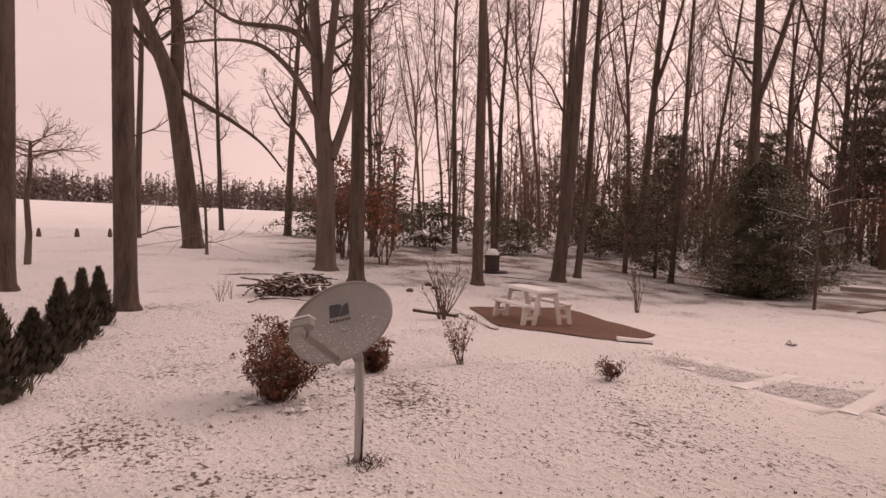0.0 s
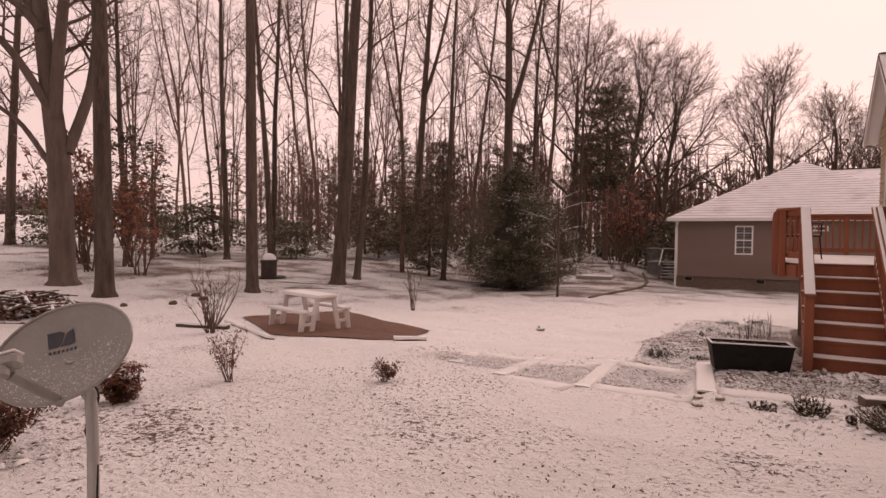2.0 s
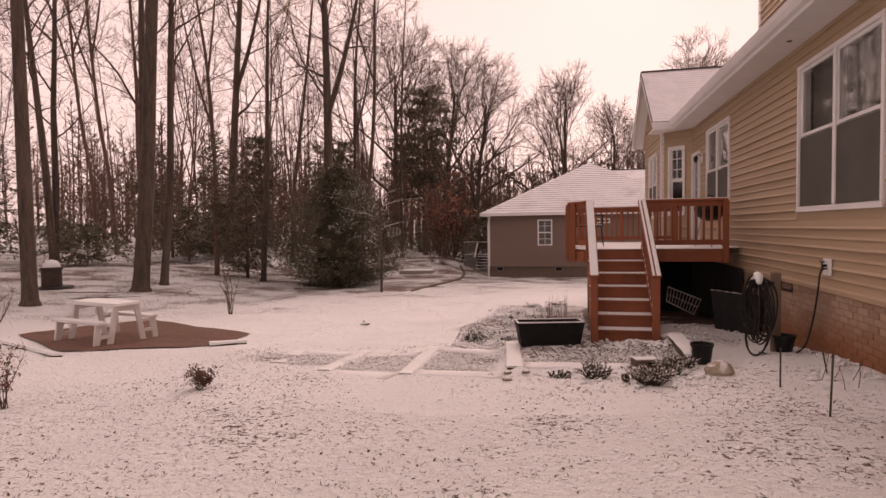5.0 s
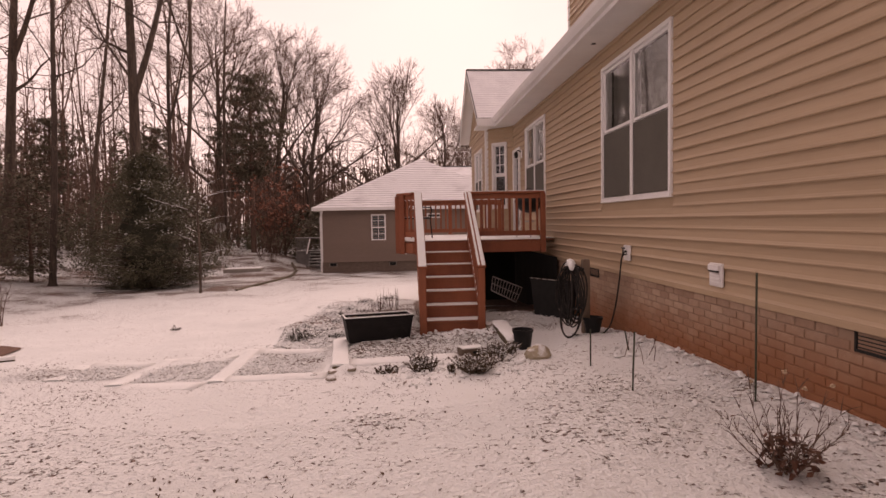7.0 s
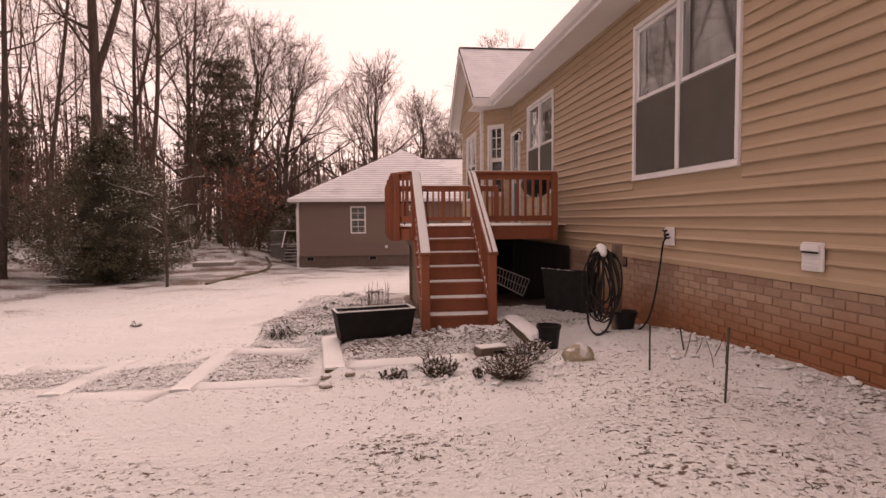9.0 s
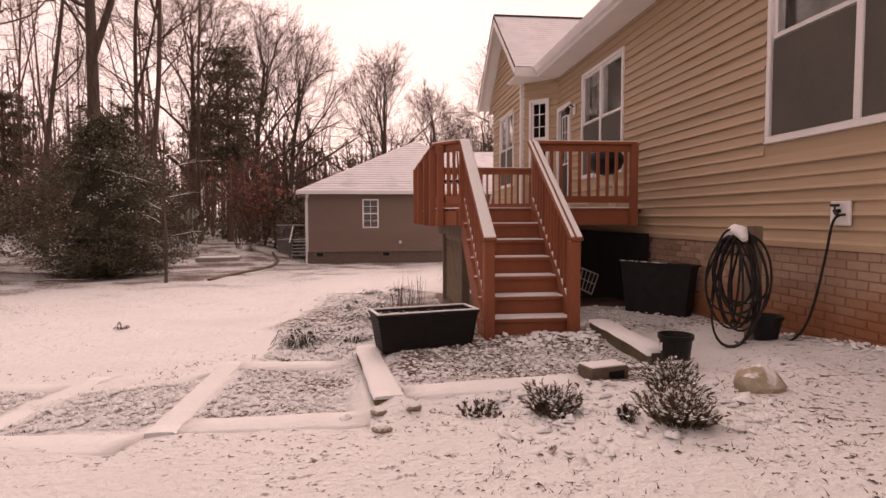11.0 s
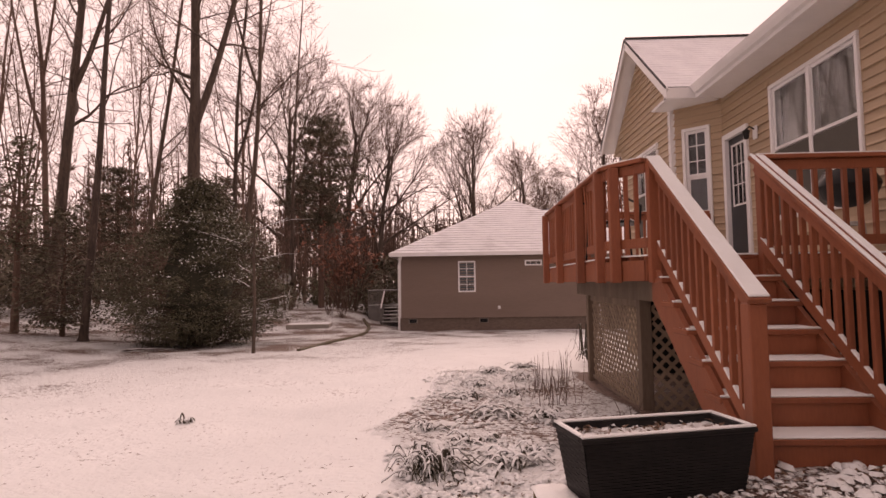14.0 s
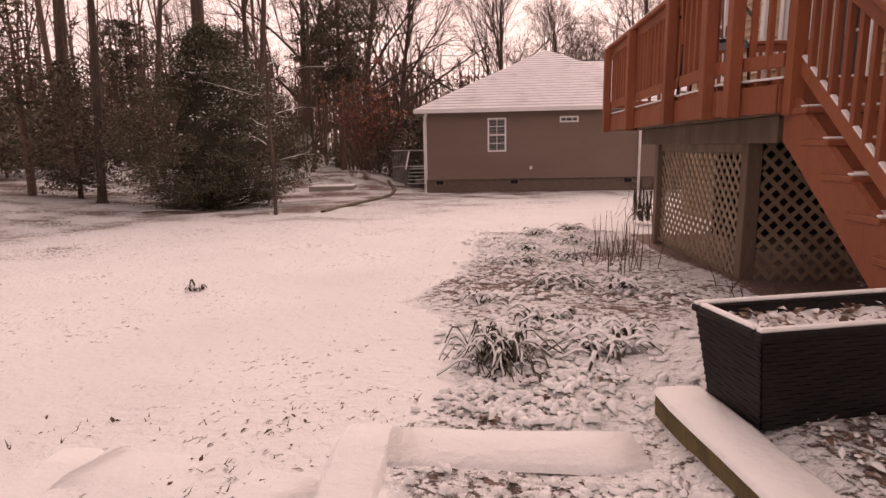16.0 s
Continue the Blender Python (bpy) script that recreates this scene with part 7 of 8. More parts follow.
def stone(x, y, r, seed, mat_, label, flat=0.5, sink=0.3):
    rg3 = random.Random(seed)
    bm = bmesh.new()
    bmesh.ops.create_icosphere(bm, subdivisions=2, radius=r)
    for v in bm.verts:
        k = 1 + 0.22 * noise.noise(v.co * (1.6 / r) * 0.8 + Vector((seed, 0, 0)))
        v.co = Vector((v.co.x * k * rg3.uniform(0.98, 1.02), v.co.y * k * 0.8, v.co.z * k * flat))
    me = bpy.data.meshes.new("stone")
    bm.to_mesh(me)
    bm.free()
    me.materials.append(mat_)
    ob = new("stone", me)
    ob.matrix_world = pose(x, y, height(x, y) + r * flat * (1 - 2 * sink), 0, 0, seed * 40)
    return tagged(ob, label, "stone", "stones in the garden")


stone(2.24, 6.36, 0.17, 1, STONE, "pale rounded fieldstone half sunk in snow", 0.62)
for i, (x, y, r) in enumerate(((-0.07, 6.72, 0.06), (-0.05, 6.45, 0.06), (0.15, 6.72, 0.055), (-0.27, 6.66, 0.05), (2.15, 9.08, 0.14))):
    stone(x, y, r, 3 + i, surface("brown_stone_%s" % "abcde"[i], (0.24, 0.19, 0.14), (0.34, 0.28, 0.21), 8, (1, 1, 1), 0.9, 0.4, 40, 0, 0.75), "small brown stone by the bed's timber", 0.55)
for i, (x, y, r) in enumerate(((-10.9, 5.8, 0.2), (-13.6, 10.4, 0.14), (-13.0, 10.2, 0.12), (-12.6, 9.0, 0.12), (-12.9, 7.9, 0.1))):
    stone(x, y, r, 13 + i, WETWOOD, "dark stone lying among the trees", 0.6)

# planter
pl = thing("planter_box", "long black wicker planter with snow-covered soil", "planter", (0.37, 8.71, height(0.37, 8.6) - 0.015), rz=13.5)
LW, LD, LH, TP = 0.445, 0.147, 0.352, 0.055
sh = Shape()
for (a, b, c, d) in ((-1, -1, 1, -1), (1, -1, 1, 1), (1, 1, -1, 1), (-1, 1, -1, -1)):
    sh.poly((a * LW, b * LD, 0), (c * LW, d * LD, 0), (c * (LW + TP), d * (LD + TP * 0.6), LH), (a * (LW + TP), b * (LD + TP * 0.6), LH))
    sh.poly((a * (LW - 0.03), b * (LD - 0.03), 0.02), (c * (LW - 0.03), d * (LD - 0.03), 0.02), (c * (LW + TP - 0.03), d * (LD + TP * 0.6 - 0.03), LH), (a * (LW + TP - 0.03), b * (LD + TP * 0.6 - 0.03), LH))
part("box", sh, DARKBOX, pl)
weave = Shape()
for r in range(21):
    z0 = 0.01 + r * 0.0161
    k = z0 / LH
    w, d = LW + TP * k, LD + TP * 0.6 * k
    for (p, q) in (((-w, -d), (w, -d)), ((w, -d), (w, d)), ((w, d), (-w, d)), ((-w, d), (-w, -d))):
        L = math.hypot(q[0] - p[0], q[1] - p[1])
        n = int(L / 0.032)
        nx_, ny_ = (q[1] - p[1]) / L, -(q[0] - p[0]) / L
        pts = []
        for i in range(n + 1):
            o = -0.003 + (0.003 if (i // 2 + r) % 2 else 0.0)
            pts.append((p[0] + (q[0] - p[0]) * i / n + nx_ * o, p[1] + (q[1] - p[1]) * i / n + ny_ * o, z0))
        weave.tube(pts, 0.0095, 4)
part("weave", weave, DARKBOX, pl, "black woven resin strands")["kind"] = "stuff"
rim, rs = Shape(), Shape()
w, d = LW + TP, LD + TP * 0.6
for x0, y0, x1, y1 in ((-w - 0.015, -d - 0.015, w + 0.015, -d + 0.025), (-w - 0.015, d - 0.025, w + 0.015, d + 0.015), (-w - 0.015, -d + 0.025, -w + 0.025, d - 0.025), (w - 0.025, -d + 0.025, w + 0.015, d - 0.025)):
    rim.box(x0, y0, LH - 0.015, x1, y1, LH + 0.012, 0.006)
    rs.box(x0 + 0.004, y0 + 0.004, LH + 0.012, x1 - 0.004, y1 - 0.004, LH + 0.026, 0.006)
part("rim", rim, DARKBOX, pl)
part("snow", rs, SNOW_CLEAN, pl, "line of snow along the rim")
soil, nn = Shape(), 26
vs = [Vector((-w + 0.03 + (2 * w - 0.06) * i / nn, -d + 0.03 + (2 * d - 0.06) * j / 10, LH - 0.035 + 0.022 * noise.noise((i * 0.7, j * 0.8, 4)))) for j in range(11) for i in range(nn + 1)]
soil.add(vs, [(j * (nn + 1) + i, j * (nn + 1) + i + 1, (j + 1) * (nn + 1) + i + 1, (j + 1) * (nn + 1) + i) for j in range(10) for i in range(nn)])
leafy, rg2 = Shape(), random.Random(77)
for _ in range(130):
    curled_leaf(leafy, rg2, Vector((rg2.uniform(-w + 0.06, w - 0.06), rg2.uniform(-d + 0.06, d - 0.06), LH - 0.025 + rg2.uniform(0, 0.015))), rg2.uniform(0.015, 0.035))
part("leaf_cover", leafy, LEAF_SNOWY, pl, "dead leaves lying in the planter")["kind"] = "stuff"
part("soil", soil, snow_cover("snow_on_soil", (0.05, 0.032, 0.022), 0.08, 6, 14.0), pl, "soil and dead leaves under snow", True)

# concrete block and plant pot
blk = thing("concrete_block", "hollow concrete block capped with snow", "block", (1.6, 7.22, height(1.6, 7.22) - 0.02), rz=14)
part("body", Shape().box(-0.2, -0.1, 0, 0.2, -0.07, 0.19, 0.004).box(-0.2, 0.07, 0, 0.2, 0.1, 0.19, 0.004).box(-0.2, -0.07, 0, -0.17, 0.07, 0.19, 0.004).box(0.17, -0.07, 0, 0.2, 0.07, 0.19, 0.004).box(-0.02, -0.07, 0, 0.02, 0.07, 0.19, 0.004)
     .box(-0.17, -0.07, 0.16, 0.17, 0.07, 0.185), surface("brown_block", (0.10, 0.07, 0.05), (0.17, 0.125, 0.09), 9), blk)
part("snow", Shape().box(-0.19, -0.09, 0.19, 0.19, 0.09, 0.215, 0.01), SNOW_CLEAN, blk)
# black plate on the solid front, in place of a shaded hollow
part("hollow_shade", Shape().box(-0.02, -0.104, 0.03, 0.15, -0.099, 0.145), BLACK, blk, "black plate standing in for the shaded hollow of the block")
blk.scale = (0.8, 0.9, 0.6)
pot = thing("plant_pot", "round black plastic nursery pot standing in snow", "plant pot", (2.3, 7.46, height(2.3, 7.46) - 0.01))
part("body", Shape().lathe([(0.001, 0.0), (0.125, 0.0), (0.158, 0.27), (0.172, 0.27), (0.174, 0.31), (0.162, 0.31), (0.15, 0.27), (0.12, 0.03), (0.001, 0.03)], 28), BLACK, pot, smooth=False)
pot.scale = (0.8, 0.8, 0.9)
part("tag", Shape().box(-0.17, -0.035, 0.17, -0.155, -0.005, 0.24, 0.003), WHITE, pot, "white paper tag")
pot2 = thing("plant_pot", "small black pot lying below the hose", "plant pot", (3.37, 7.86, height(3.37, 7.86) - 0.01))
part("body", Shape().lathe([(0.001, 0.0), (0.09, 0.0), (0.13, 0.2), (0.14, 0.2), (0.14, 0.23), (0.12, 0.2), (0.085, 0.02), (0.001, 0.02)], 22), BLACK, pot2)

# large tub under the deck
tub = thing("black_tub", "large black plastic tub under the deck", "tub", (3.35, 9.83, height(3.1, 9.8) - 0.02), rz=-62)
sh = Shape()
for k0, k1, z0, z1 in ((0.88, 1.0, 0.0, 0.78),):
    for inn in (0.0, 0.035):
        w0, d0, w1, d1 = 0.52 * k0 - inn, 0.27 * k0 - inn, 0.55 * k1 - inn, 0.29 * k1 - inn
        for a, b, c, d in ((-1, -1, 1, -1), (1, -1, 1, 1), (1, 1, -1, 1), (-1, 1, -1, -1)):
            sh.poly((a * w0, b * d0, z0 + inn), (c * w0, d * d0, z0 + inn), (c * w1, d * d1, z1), (a * w1, b * d1, z1))
part("body", sh, BLACK, tub)
part("rim", Shape().box(-0.58, -0.32, 0.77, 0.58, -0.28, 0.80, 0.006).box(-0.58, 0.28, 0.77, 0.58, 0.32, 0.80, 0.006).box(-0.58, -0.28, 0.77, -0.54, 0.28, 0.80, 0.006).box(0.54, -0.28, 0.77, 0.58, 0.28, 0.80, 0.006), BLACK, tub)
part("snow", Shape().box(-0.5, -0.25, 0.70, 0.5, 0.25, 0.73, 0.01).box(-0.56, -0.31, 0.80, 0.2, -0.285, 0.812, 0.004), SNOW_BED, tub)

tub.scale = (0.9, 0.28, 0.84)

# wire rack leaning under the deck
rack = thing("wire_rack", "grey wire rack leaning under the deck", "rack", (2.7, 10.9, height(2.7, 10.9)))
rb = height(2.7, 10.9)
rw = [(-0.27, -0.05, 0.41 - rb), (-0.22, 0.08, 0.66 - rb), (0.35, 0.08, 0.43 - rb), (0.2, -0.05, 0.02 - rb + 0.15)]
P0, P1, P2, P3 = (Vector(p) for p in rw)
part("frame", Shape().tube([P0, P1, P2, P3, P0], 0.012, 6), PIPE, rack)
for i in range(1, 10):
    t = i / 10
    part("wire", Shape().tube([P0.lerp(P3, t), P1.lerp(P2, t)], 0.006, 5), PIPE, rack)
part("wire", Shape().tube([P0.lerp(P1, 0.5), P3.lerp(P2, 0.5)], 0.007, 5), PIPE, rack)

# black sheet added along the wall and far end below the deck, for its deep shade
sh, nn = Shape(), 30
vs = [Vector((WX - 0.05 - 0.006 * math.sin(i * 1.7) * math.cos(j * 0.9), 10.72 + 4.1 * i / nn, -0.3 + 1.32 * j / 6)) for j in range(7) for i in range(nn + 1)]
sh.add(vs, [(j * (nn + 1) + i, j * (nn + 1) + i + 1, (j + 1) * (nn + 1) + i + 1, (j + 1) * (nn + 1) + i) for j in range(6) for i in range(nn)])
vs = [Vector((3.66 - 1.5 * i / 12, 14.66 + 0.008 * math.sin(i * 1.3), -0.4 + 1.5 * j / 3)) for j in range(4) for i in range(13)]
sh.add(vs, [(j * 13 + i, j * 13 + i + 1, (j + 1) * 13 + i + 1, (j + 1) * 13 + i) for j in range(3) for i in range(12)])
DECK_SHADE = surface("black_deck_shade", (0.008, 0.008, 0.008), (0.016, 0.015, 0.014), 3, (1, 1, 1), 0.9, 0.1, 20)
solid("plastic_sheet", sh, DECK_SHADE, "black sheet added under the deck to stand in for deep shade", "sheet", smooth=True)

# ---- on the house wall ----
hp = thing("hose_post", "wooden post holding a hose hanger by the wall", "post", (3.3, 7.95, height(3.3, 7.95)))
part("post", Shape().box(-0.05, -0.05, -0.1, 0.05, 0.05, 1.03, 0.008), GREYWOOD, hp)
part("hanger", Shape().tube([(-0.05, 0, 0.90), (-0.2, 0, 0.92), (-0.22, 0, 1.0)], 0.02, 6, True).box(-0.24, -0.14, 0.87, -0.06, 0.14, 0.92, 0.01), IRON, hp)
hose = thing("garden_hose", "coiled dark garden hose hanging in loops, dusted with snow", "hose", (3.08, 7.82, height(3.08, 7.82)))
rg3 = random.Random(77)
for i in range(13):
    w_h, hgt, ox = rg3.uniform(0.12, 0.33), rg3.uniform(0.30, 0.43), rg3.uniform(-0.09, 0.05)
    cy, top = rg3.uniform(-0.06, 0.06), 1.0 + rg3.uniform(-0.04, 0.03)
    if i > 10:
        hgt = 0.49
    pts = []
    for k in range(29):
        a = 2 * math.pi * k / 28
        pts.append((ox + 0.03 * math.sin(a * 2 + i) - 0.3 * w_h * math.sin(a), cy + w_h * math.sin(a) * (0.75 + 0.25 * math.cos(a + math.pi)), top - hgt + hgt * math.cos(a)))
    part("loop", Shape().tube(pts, 0.0105, 6), HOSE, hose)
part("snow", Shape().tube([(-0.06, -0.14, 0.95), (-0.03, -0.05, 1.01), (-0.02, 0.05, 1.02), (-0.05, 0.13, 0.97)], [0.03, 0.055, 0.06, 0.03], 8, True), SNOW_CLEAN, hose, smooth=True)
bib = Vector((3.64, 7.34, 1.27)) - Vector((3.08, 7.82, height(3.08, 7.82)))
curve = [bib, bib + Vector((-0.03, 0.08, -0.05)), bib + Vector((-0.04, 0.14, -0.35)), bib + Vector((-0.08, 0.2, -0.75)), bib + Vector((-0.14, 0.26, -1.0)), bib + Vector((-0.26, 0.34, -1.12)), bib + Vector((-0.4, 0.42, -1.14)), Vector((0.0, 0.05, 0.03))]
fine = []
for i in range(len(curve) - 1):
    p0, p1, p2, p3 = curve[max(0, i - 1)], curve[i], curve[i + 1], curve[min(len(curve) - 1, i + 2)]
    for k in range(6):
        t = k / 6
        fine.append(0.5 * ((2 * p1) + (p2 - p0) * t + (2 * p0 - 5 * p1 + 4 * p2 - p3) * t * t + (3 * p1 - p0 - 3 * p2 + p3) * t ** 3))
part("hose_run", Shape().tube(fine + [curve[-1]], 0.0105, 7), HOSE, hose)
tap = thing("garden_tap", "outdoor tap on a white mounting block", "tap", (WX - 0.016, 7.44, 1.28))
part("block", Shape().box(-0.025, -0.1, -0.1, 0.0, 0.1, 0.1, 0.006), WHITE, tap)
part("spout", Shape().tube([(-0.02, 0, 0.02), (-0.07, 0, 0.02), (-0.085, -0.05, -0.02)], 0.016, 8, True), IRON, tap)
part("handle", Shape().tube([(-0.07, -0.04, 0.065), (-0.07, 0.04, 0.065)], 0.012, 6, True).tube([(-0.07, 0, 0.02), (-0.07, 0, 0.065)], 0.008, 6), IRON, tap)
dv = thing("dryer_vent", "white louvred vent box on the siding", "vent", (WX - 0.016, 5.325, 1.19))
part("box", Shape().box(-0.03, -0.105, -0.11, 0.0, 0.105, 0.11, 0.008).box(-0.055, -0.09, 0.04, -0.03, 0.09, 0.095, 0.006), WHITE, dv)
# solid black bar below the hood, standing in for the shaded opening
part("opening_shade", Shape().box(-0.058, -0.07, 0.028, -0.031, 0.07, 0.04), BLACK, dv)
for i in range(3):
    part("louvre", Shape().box(-0.038, -0.085, -0.085 + i * 0.035, -0.031, 0.085, -0.062 + i * 0.035, 0.002), WHITE, dv)
lamp = thing("wall_lantern", "small black wall lantern beside the door", "lamp", (WX - 0.016, 13.92, 3.33))
part("backplate", Shape().box(-0.02, -0.06, -0.1, 0.0, 0.06, 0.1, 0.006), WHITE, lamp, "white mounting block")
part("arm", Shape().tube([(-0.02, 0, 0.05), (-0.09, 0, 0.09), (-0.14, 0, 0.05)], 0.012, 6), IRON, lamp)
part("lantern", Shape().lathe([(0.005, 0.06), (0.055, 0.02), (0.05, 0.014), (0.036, -0.085), (0.02, -0.10), (0.001, -0.10)], 8, (-0.14, 0, 0)), IRON, lamp)
sv_ = thing("soffit_vent", "small round dark vent in the soffit", "vent", (3.5, 8.15, SOF - 0.006))
part("disc", Shape().tube([(0, 0, 0), (0, 0, 0.005)], 0.035, 14, True), IRON, sv_)
for i, (a, b, c, d) in enumerate(VENTS):
    v = thing("foundation_vent", "dark louvred vent in the brick foundation", "vent", (WX + 0.0, (a + b) / 2, (c + d) / 2), "foundation vents")
    hw, hh = (b - a) / 2, (d - c) / 2
    part("frame", Shape().box(-0.012, -hw, -hh, 0.016, hw, -hh + 0.02).box(-0.012, -hw, hh - 0.02, 0.016, hw, hh).box(-0.012, -hw, -hh + 0.02, 0.016, -hw + 0.02, hh - 0.02).box(-0.012, hw - 0.02, -hh + 0.02, 0.016, hw, hh - 0.02), IRON, v)
    part("grille", Shape().box(0.006, -hw + 0.02, -hh + 0.02, 0.012, hw - 0.02, hh - 0.02), BLACK, v)
    for k in range(4):
        part("slat", Shape().box(-0.008, -hw + 0.02, -hh + 0.03 + k * 0.025, 0.004, hw - 0.02, -hh + 0.036 + k * 0.025), IRON, v)

for x, y, h, lx in ((2.64, 5.8, 0.38, 0.0), (2.67, 4.83, 0.5, 0.02), (3.4, 4.28, 0.98, 0.0), (3.3, 6.4, 0.22, -0.06)):
    t = thing("plant_stake", "thin green garden stake", "stake", (x, y, height(x, y)), "garden stakes")
    part("rod", Shape().tube([(0, 0, -0.1), (lx, 0, h)], 0.008, 6, True), POLE, t)

# ---- on the deck ----
gr = thing("kettle_grill", "black kettle grill with snow on its lid", "grill", (3.28, 11.35, DZ + 0.014))
part("bowl", Shape().lathe([(0.001, 0.48), (0.12, 0.50), (0.23, 0.58), (0.27, 0.68), (0.275, 0.70)], 26), BLACK, gr, smooth=True)
part("lid", Shape().lathe([(0.28, 0.70), (0.275, 0.74), (0.22, 0.84), (0.12, 0.90), (0.001, 0.915)], 26), BLACK, gr, smooth=True)
part("snow", Shape().lathe([(0.2, 0.862), (0.12, 0.912), (0.001, 0.928)], 22), SNOW_CLEAN, gr, smooth=True)
part("lid_handle", Shape().tube([(-0.05, 0, 0.905), (-0.04, 0, 0.96), (0.04, 0, 0.96), (0.05, 0, 0.905)], 0.01, 6), IRON, gr)
for k in range(3):
    a = 2.1 * k + 0.4
    part("leg", Shape().tube([(0.16 * math.cos(a), 0.16 * math.sin(a), 0.53), (0.27 * math.cos(a), 0.27 * math.sin(a), 0.0)], 0.012, 8, True), PIPE, gr)
part("ash_pan", Shape().lathe([(0.001, 0.3), (0.1, 0.3), (0.11, 0.33)], 16), PIPE, gr)


def patio_chair(x, y, rz):
    t = thing("patio_chair", "low dark-seated patio chair with a brown wooden back", "chair", (x, y, DZ + 0.014), rz=rz)
    part("seat", Shape().box(-0.24, -0.24, 0.40, 0.24, 0.24, 0.43, 0.01), BLACK, t)
    part("snow", Shape().box(-0.23, -0.23, 0.43, 0.23, 0.2, 0.446, 0.006), SNOW_CLEAN, t)
    back = part("backrest", Shape().tube([(-0.23, 0.24, 0.42), (-0.23, 0.31, 0.82), (0.0, 0.33, 0.87), (0.23, 0.31, 0.82), (0.23, 0.24, 0.42)], 0.013, 6), STAIN, t)
    for i in range(5):
        xx = -0.16 + i * 0.08
        part("spindle", Shape().tube([(xx, 0.24, 0.43), (xx, 0.32, 0.84)], 0.008, 5), STAIN, back)
    for sx_ in (-1, 1):
        for sy_ in (-1, 1):
            part("leg", Shape().tube([(sx_ * 0.22, sy_ * 0.22, 0.42), (sx_ * 0.25, sy_ * 0.25, 0)], 0.012, 6, True), BLACK, t)
        part("armrest", Shape().tube([(sx_ * 0.25, 0.28, 0.64), (sx_ * 0.26, -0.2, 0.63), (sx_ * 0.24, -0.22, 0.42)], 0.013, 6), BLACK, t)


patio_chair(1.05, 11.95, 150)

# ---- in the yard and at the wood's edge ----
urn = thing("burn_barrel", "dark round burn barrel with a dome of snow", "barrel", (-16.4, 15.75, height(-16.4, 15.75)))
part("base", Shape().lathe([(0.001, 0.08), (0.62, 0.06), (0.66, 0.0)], 20), IRON, urn)
part("drum", Shape().lathe([(0.30, 0.06), (0.30, 0.62), (0.34, 0.64), (0.34, 0.70), (0.28, 0.72), (0.001, 0.72)], 20), surface("rusty_drum", (0.03, 0.02, 0.018), (0.07, 0.04, 0.03), 5), urn)
part("snow", Shape().lathe([(0.27, 0.72), (0.25, 0.82), (0.17, 0.93), (0.001, 0.98)], 18), SNOW_CLEAN, urn, smooth=True)
pile = thing("brush_pile", "heap of cut branches and leaves dusted with snow", "brush pile", (-12.7, 5.5, height(-12.7, 5.5)))
rg3, s = random.Random(55), Shape()
LOGM = surface("cut_branch", (0.06, 0.042, 0.032), (0.12, 0.09, 0.07), 6, (1, 1, 1), 0.9, 0.3, 30, 0.3, 0.6)
for i in range(46):
    az, r = rg3.uniform(0, 6.283), rg3.uniform(0.2, 1.0)
    a = Vector((rg3.gauss(0, 0.45), rg3.gauss(0, 0.55), rg3.uniform(0.05, 0.42)))
    d = Vector((math.cos(az), math.sin(az), rg3.uniform(-0.2, 0.25))) * rg3.uniform(0.4, 1.1)
    part("branch", Shape().tube([a - d * 0.5, a + Vector((0, 0, 0.06)), a + d * 0.5], [0.03, 0.028, 0.015], 6, True), LOGM, pile)
leaf_cloud(rg3, s, (0, 0, 0.18), (0.75, 0.95, 0.32), 700, 0.07, 0.6, 0.0, 0.6)
part("leaves", s, LEAF_BROWN, pile)
for x, y, rz, L in ((-11.6, 5.0, 40, 1.5), (-12.0, 4.6, 120, 1.2), (-14.5, 15.2, 15, 3.2), (-13.2, 14.4, 25, 2.2), (-16.5, 6.0, 70, 2.4), (-9.6, 21.3, 5, 1.4)):
    t = thing("fallen_branch", "fallen bare branch lying in the snow", "branch", (x, y, height(x, y)), "fallen branches", rz=rz)
    part("limb", Shape().tube([(-L / 2, 0, 0.03), (-L / 6, 0.06, 0.07), (L / 5, -0.04, 0.06), (L / 2, 0.1, 0.03)], [0.03, 0.026, 0.02, 0.008], 6, True), LOGM, t)
for i, (x, y) in enumerate(((-31.3, 1.3), (-31.5, 2.8), (-31.7, 4.2))):
    t = thing("field_stub", "short dark stub standing in the snowy field", "stub", (x, y, height(x, y)), "stubs in the field")
    part("stub", Shape().lathe([(0.1, -0.05), (0.11, 0.1), (0.08, 0.26), (0.06, 0.36), (0.02, 0.42), (0.001, 0.42)], 10), WETWOOD, t)
slab_ = thing("concrete_slab", "low concrete slab dusted with snow", "slab", (-7.7, 31.2, height(-7.7, 31.2)), rz=6)
part("body", Shape().box(-0.95, -0.6, -0.1, 0.95, 0.6, 0.14, 0.02), CONCRETE, slab_)
part("snow", Shape().box(-0.92, -0.57, 0.14, 0.92, 0.57, 0.16, 0.01), SNOW_CLEAN, slab_)
edge = [(-5.1, 20.6), (-4.9, 23.0), (-4.7, 26.0), (-4.75, 29.0), (-5.1, 32.0), (-5.9, 35.0)]
for a, b in zip(edge, edge[1:]):
    timber(a, b, 0.12, 0.1, "dark timber edging along the neighbouring bed", 0.0, None, False, "edging timbers")
d2 = thing("satellite_dish", "small pale satellite dish on a pole by the trees", "satellite dish", (-11.4, 39.2, height(-11.4, 39.2)))
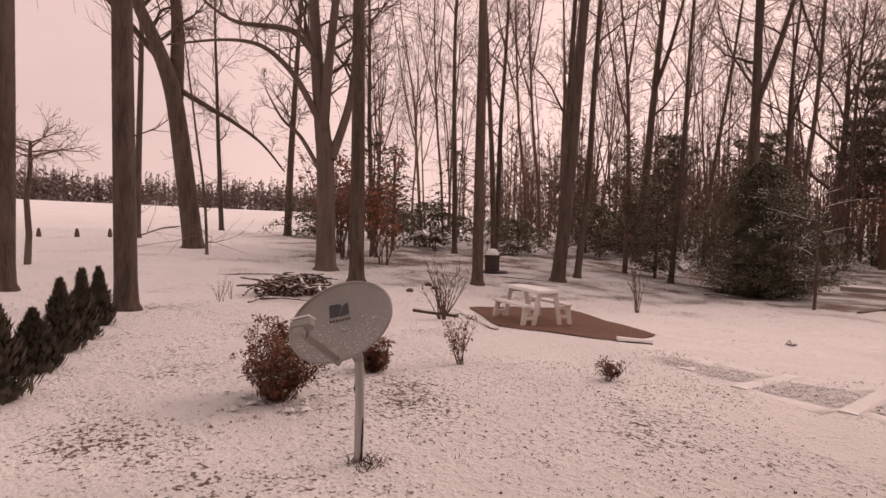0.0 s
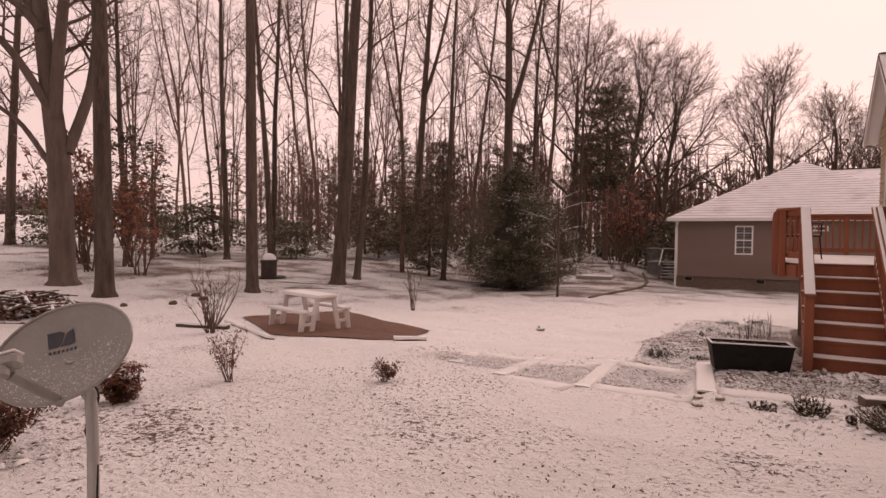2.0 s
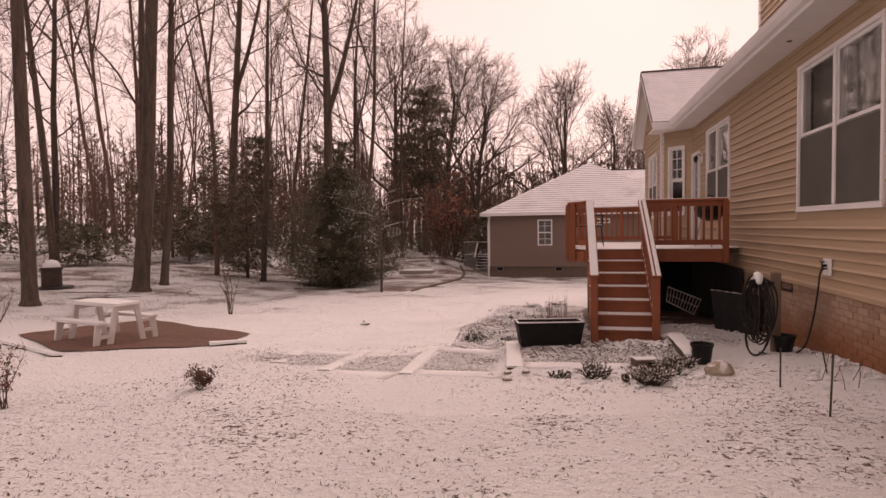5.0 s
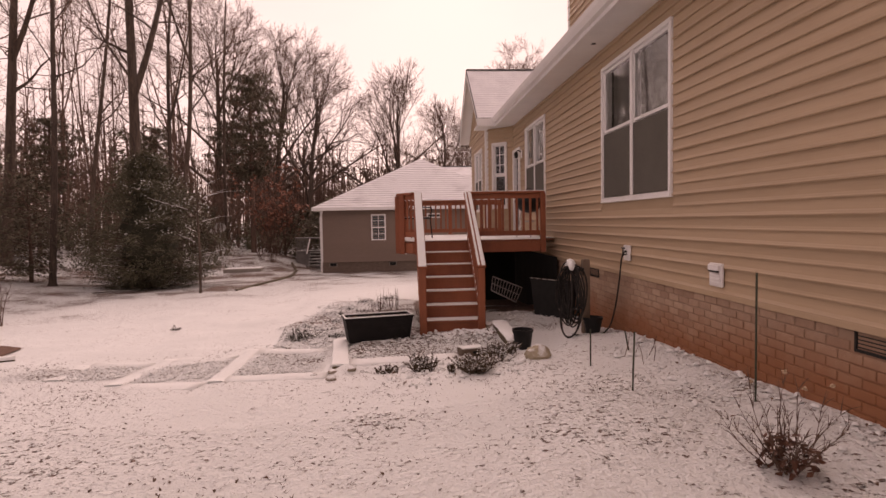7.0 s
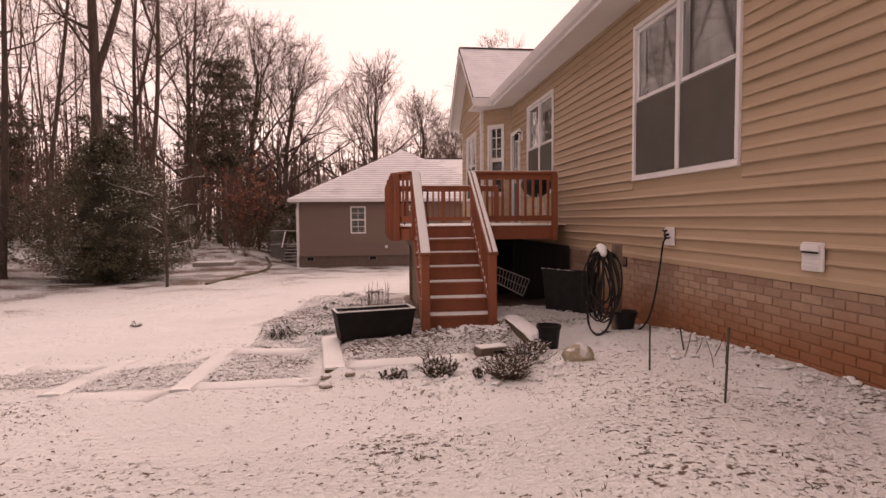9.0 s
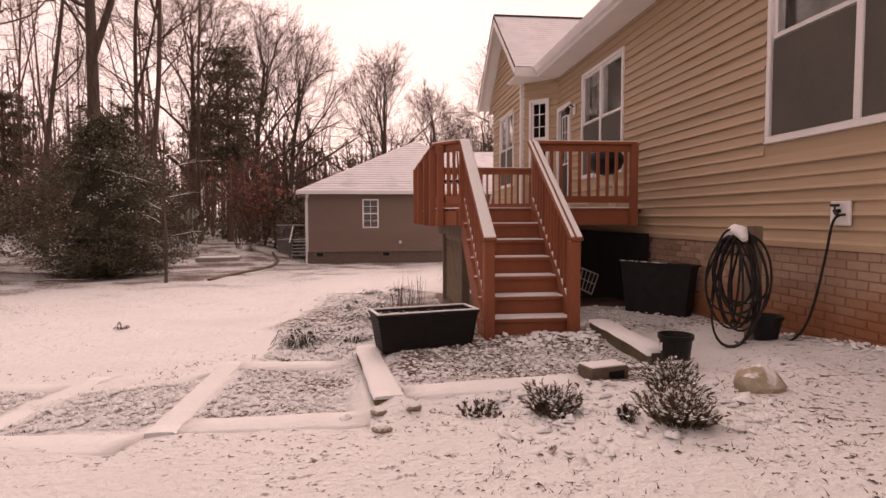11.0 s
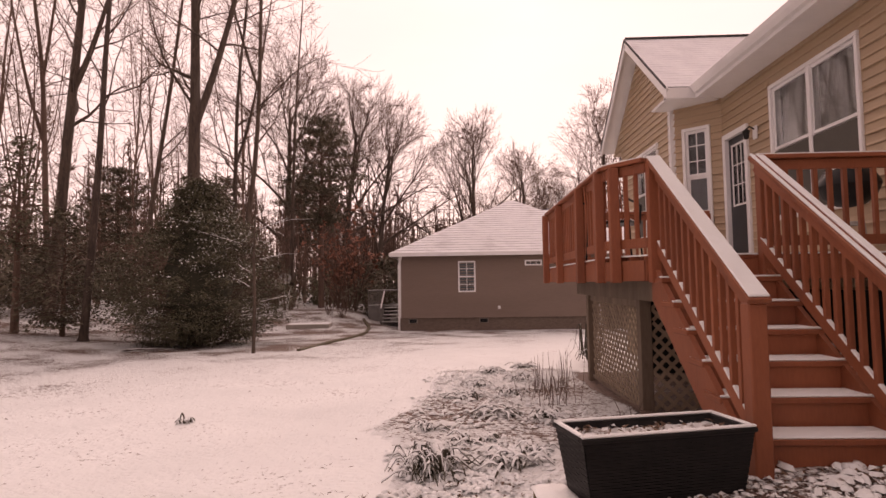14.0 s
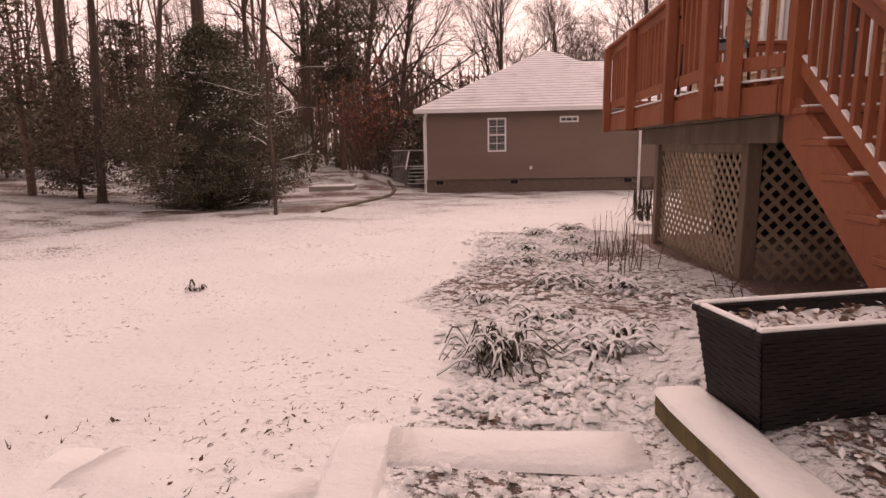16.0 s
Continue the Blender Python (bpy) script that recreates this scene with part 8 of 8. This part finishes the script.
part("pole", Shape().tube([(0, 0, -0.1), (0, 0, 1.5)], 0.04, 8, True), PIPE, d2)
sh = Shape().lathe([(0.001, 0.0), (0.2, 0.02), (0.36, 0.08), (0.37, 0.08), (0.2, 0.0), (0.001, -0.02)], 20)
rf = part("reflector", sh, DISH, d2)
rf.matrix_local = pose(0.05, -0.08, 1.65, 62, 0, 20)

# neighbour's small deck
nd = thing("neighbour_deck", "small grey wooden deck with stairs beside the neighbouring house", "deck", (-4.72, 36.0, height(-5.0, 36.0)))
nd.scale = (1.0, 1.0, 0.865)
GREYP = surface("grey_painted_wood", (0.16, 0.15, 0.14), (0.24, 0.225, 0.21), 3, (1, 1, 1), 0.85, 0.2, 30)
part("skirt", Shape().box(-1.1, 0.0, -0.3, -0.25, 2.6, 1.0), GREYP, nd)
part("floor", Shape().box(-1.12, -0.02, 1.0, 1.0, 2.62, 1.06), GREYP, nd)
part("snow", Shape().box(-1.1, 0.0, 1.06, 1.0, 2.6, 1.08), SNOW_CLEAN, nd)
part("rail", Shape().box(-1.12, -0.03, 1.95, 1.0, 0.05, 2.02, 0.01).box(-1.14, 0.05, 1.95, -1.06, 2.6, 2.02, 0.01).box(-1.1, -0.01, 1.2, -0.3, 0.03, 1.26), GREYP, nd)
part("snow", Shape().box(-1.12, -0.03, 2.02, 1.0, 0.05, 2.045), SNOW_CLEAN, nd)
for i in range(9):
    x = -1.09 + i * 0.09
    part("baluster", Shape().box(x - 0.018, 0.0, 1.06, x + 0.018, 0.036, 1.95), GREYP, nd)
for k in range(5):
    part("tread", Shape().box(-0.2, -0.25 * (5 - k), k * 0.2 - 0.02 + 0.1, 0.95, -0.25 * (5 - k) + 0.27, k * 0.2 + 0.14), GREYP, nd)
    part("snow", Shape().box(-0.19, -0.25 * (5 - k) + 0.01, k * 0.2 + 0.14, 0.94, -0.25 * (5 - k) + 0.25, k * 0.2 + 0.16), SNOW_CLEAN, nd)
for x in (-0.22, 0.95):
    part("handrail", Shape().beam((x, -1.35, 0.95), (x, -0.02, 1.95), 0.07, 0.07, 0.01), WHITE, nd, "pale handrail")
    part("post", Shape().box(x - 0.04, -1.38, 0.0, x + 0.04, -1.3, 0.95, 0.01), GREYP, nd)


# small dish on a pole among the trees
dp = thing("yard_dish", "small pale round dish on a pole at the wood's edge", "dish", (-12.0, 40.0, height(-12.0, 40.0)), rz=195)
part("pole", Shape().tube([(0, 0, -0.2), (0, 0, 1.35)], 0.03, 8, True), PIPE, dp)
dish_ = Shape().lathe([(0.001, 0.0), (0.14, 0.015), (0.25, 0.055), (0.29, 0.085), (0.285, 0.095), (0.24, 0.07), (0.13, 0.03), (0.001, 0.016)], 22)
part("bowl", dish_, WHITE, dp, "off-white round bowl", True).matrix_local = pose(0.0, 0.05, 1.42, -62, 0, 0)
part("arm", Shape().tube([(0, 0.05, 1.3), (0, 0.45, 1.38)], 0.014, 6, True), PIPE, dp)

# ---- bricks of the foundation ----
def clay_wall(name, a, b, dark, between=True):
    """Masonry with red clay splashed up its foot."""
    m, n, l, bsdf = shader(name)
    p, g = place_node(n, l)
    f = math_node(n, l, "ADD", math_node(n, l, "MULTIPLY", noise_node(n, l, p, 14.0), 0.6), math_node(n, l, "MULTIPLY", noise_node(n, l, p, 90.0), 0.4))
    info = n.new("ShaderNodeObjectInfo")
    isle = math_node(n, l, "FRACT", math_node(n, l, "ADD", g.outputs["Random Per Island"], info.outputs["Random"]), 0.0)
    col = mix_node(n, l, isle if between else f, a, b)
    col = mix_node(n, l, ramp_node(n, l, f, 0.35, 0.7, 0.0, 0.4), col, dark)
    z = n.new("ShaderNodeSeparateXYZ")
    l.new(p, z.inputs[0])
    sp = math_node(n, l, "ADD", math_node(n, l, "ADD", z.outputs[2], math_node(n, l, "MULTIPLY", z.outputs[1], 0.045)), math_node(n, l, "MULTIPLY", noise_node(n, l, p, 2.2), -0.4))
    col = mix_node(n, l, ramp_node(n, l, sp, 0.88, 0.5, 0.0, 0.93), col, (0.27, 0.102, 0.042))
    l.new(col, bsdf.inputs["Base Color"])
    bsdf.inputs["Roughness"].default_value = 0.9
    relief(n, l, bsdf, f, 0.5, 0.006)
    return m


CLAY = clay_wall("clay_stained_brick", (0.31, 0.195, 0.135), (0.45, 0.315, 0.225), (0.16, 0.09, 0.06))
wall_base.data.materials[0] = clay_wall("clay_stained_mortar", (0.27, 0.175, 0.122), (0.34, 0.235, 0.168), (0.2, 0.125, 0.087), False)
BL, BH, BG = 0.203, 0.0655, 0.0105
brick_me = Shape().box(-0.012, 0, 0, 0.03, BL, BH, 0.004).data("brick", CLAY)
rest, made = Shape(), 0
rg4 = random.Random(21)
z, row = SID0 - 0.048 - BH, 0
while z > -0.45:
    y = 1.2 + (0.0 if row % 2 else -(BL + BG) / 2)
    while y < 14.8:
        blocked = any(a < y + BL and y < b and c < z + BH and z < d for a, b, c, d in VENTS)
        if z > height(WX, y) - 0.12 and not blocked:
            jx = rg4.uniform(-0.002, 0.002)
            if 3.3 < y < 8.9 and made < 300:
                ob = part("brick", brick_me, None, wall_base)
                ob.matrix_local = pose(WX + 0.002 + jx, y, z)
                made += 1
            else:
                rest.box(WX - 0.010 + jx, y, z, WX + 0.032 + jx, y + BL, z + BH, 0.004)
        y += BL + BG
    z -= BH + BG
    row += 1
ob = part("bricks", rest, CLAY, wall_base)
ob["kind"] = "stuff"
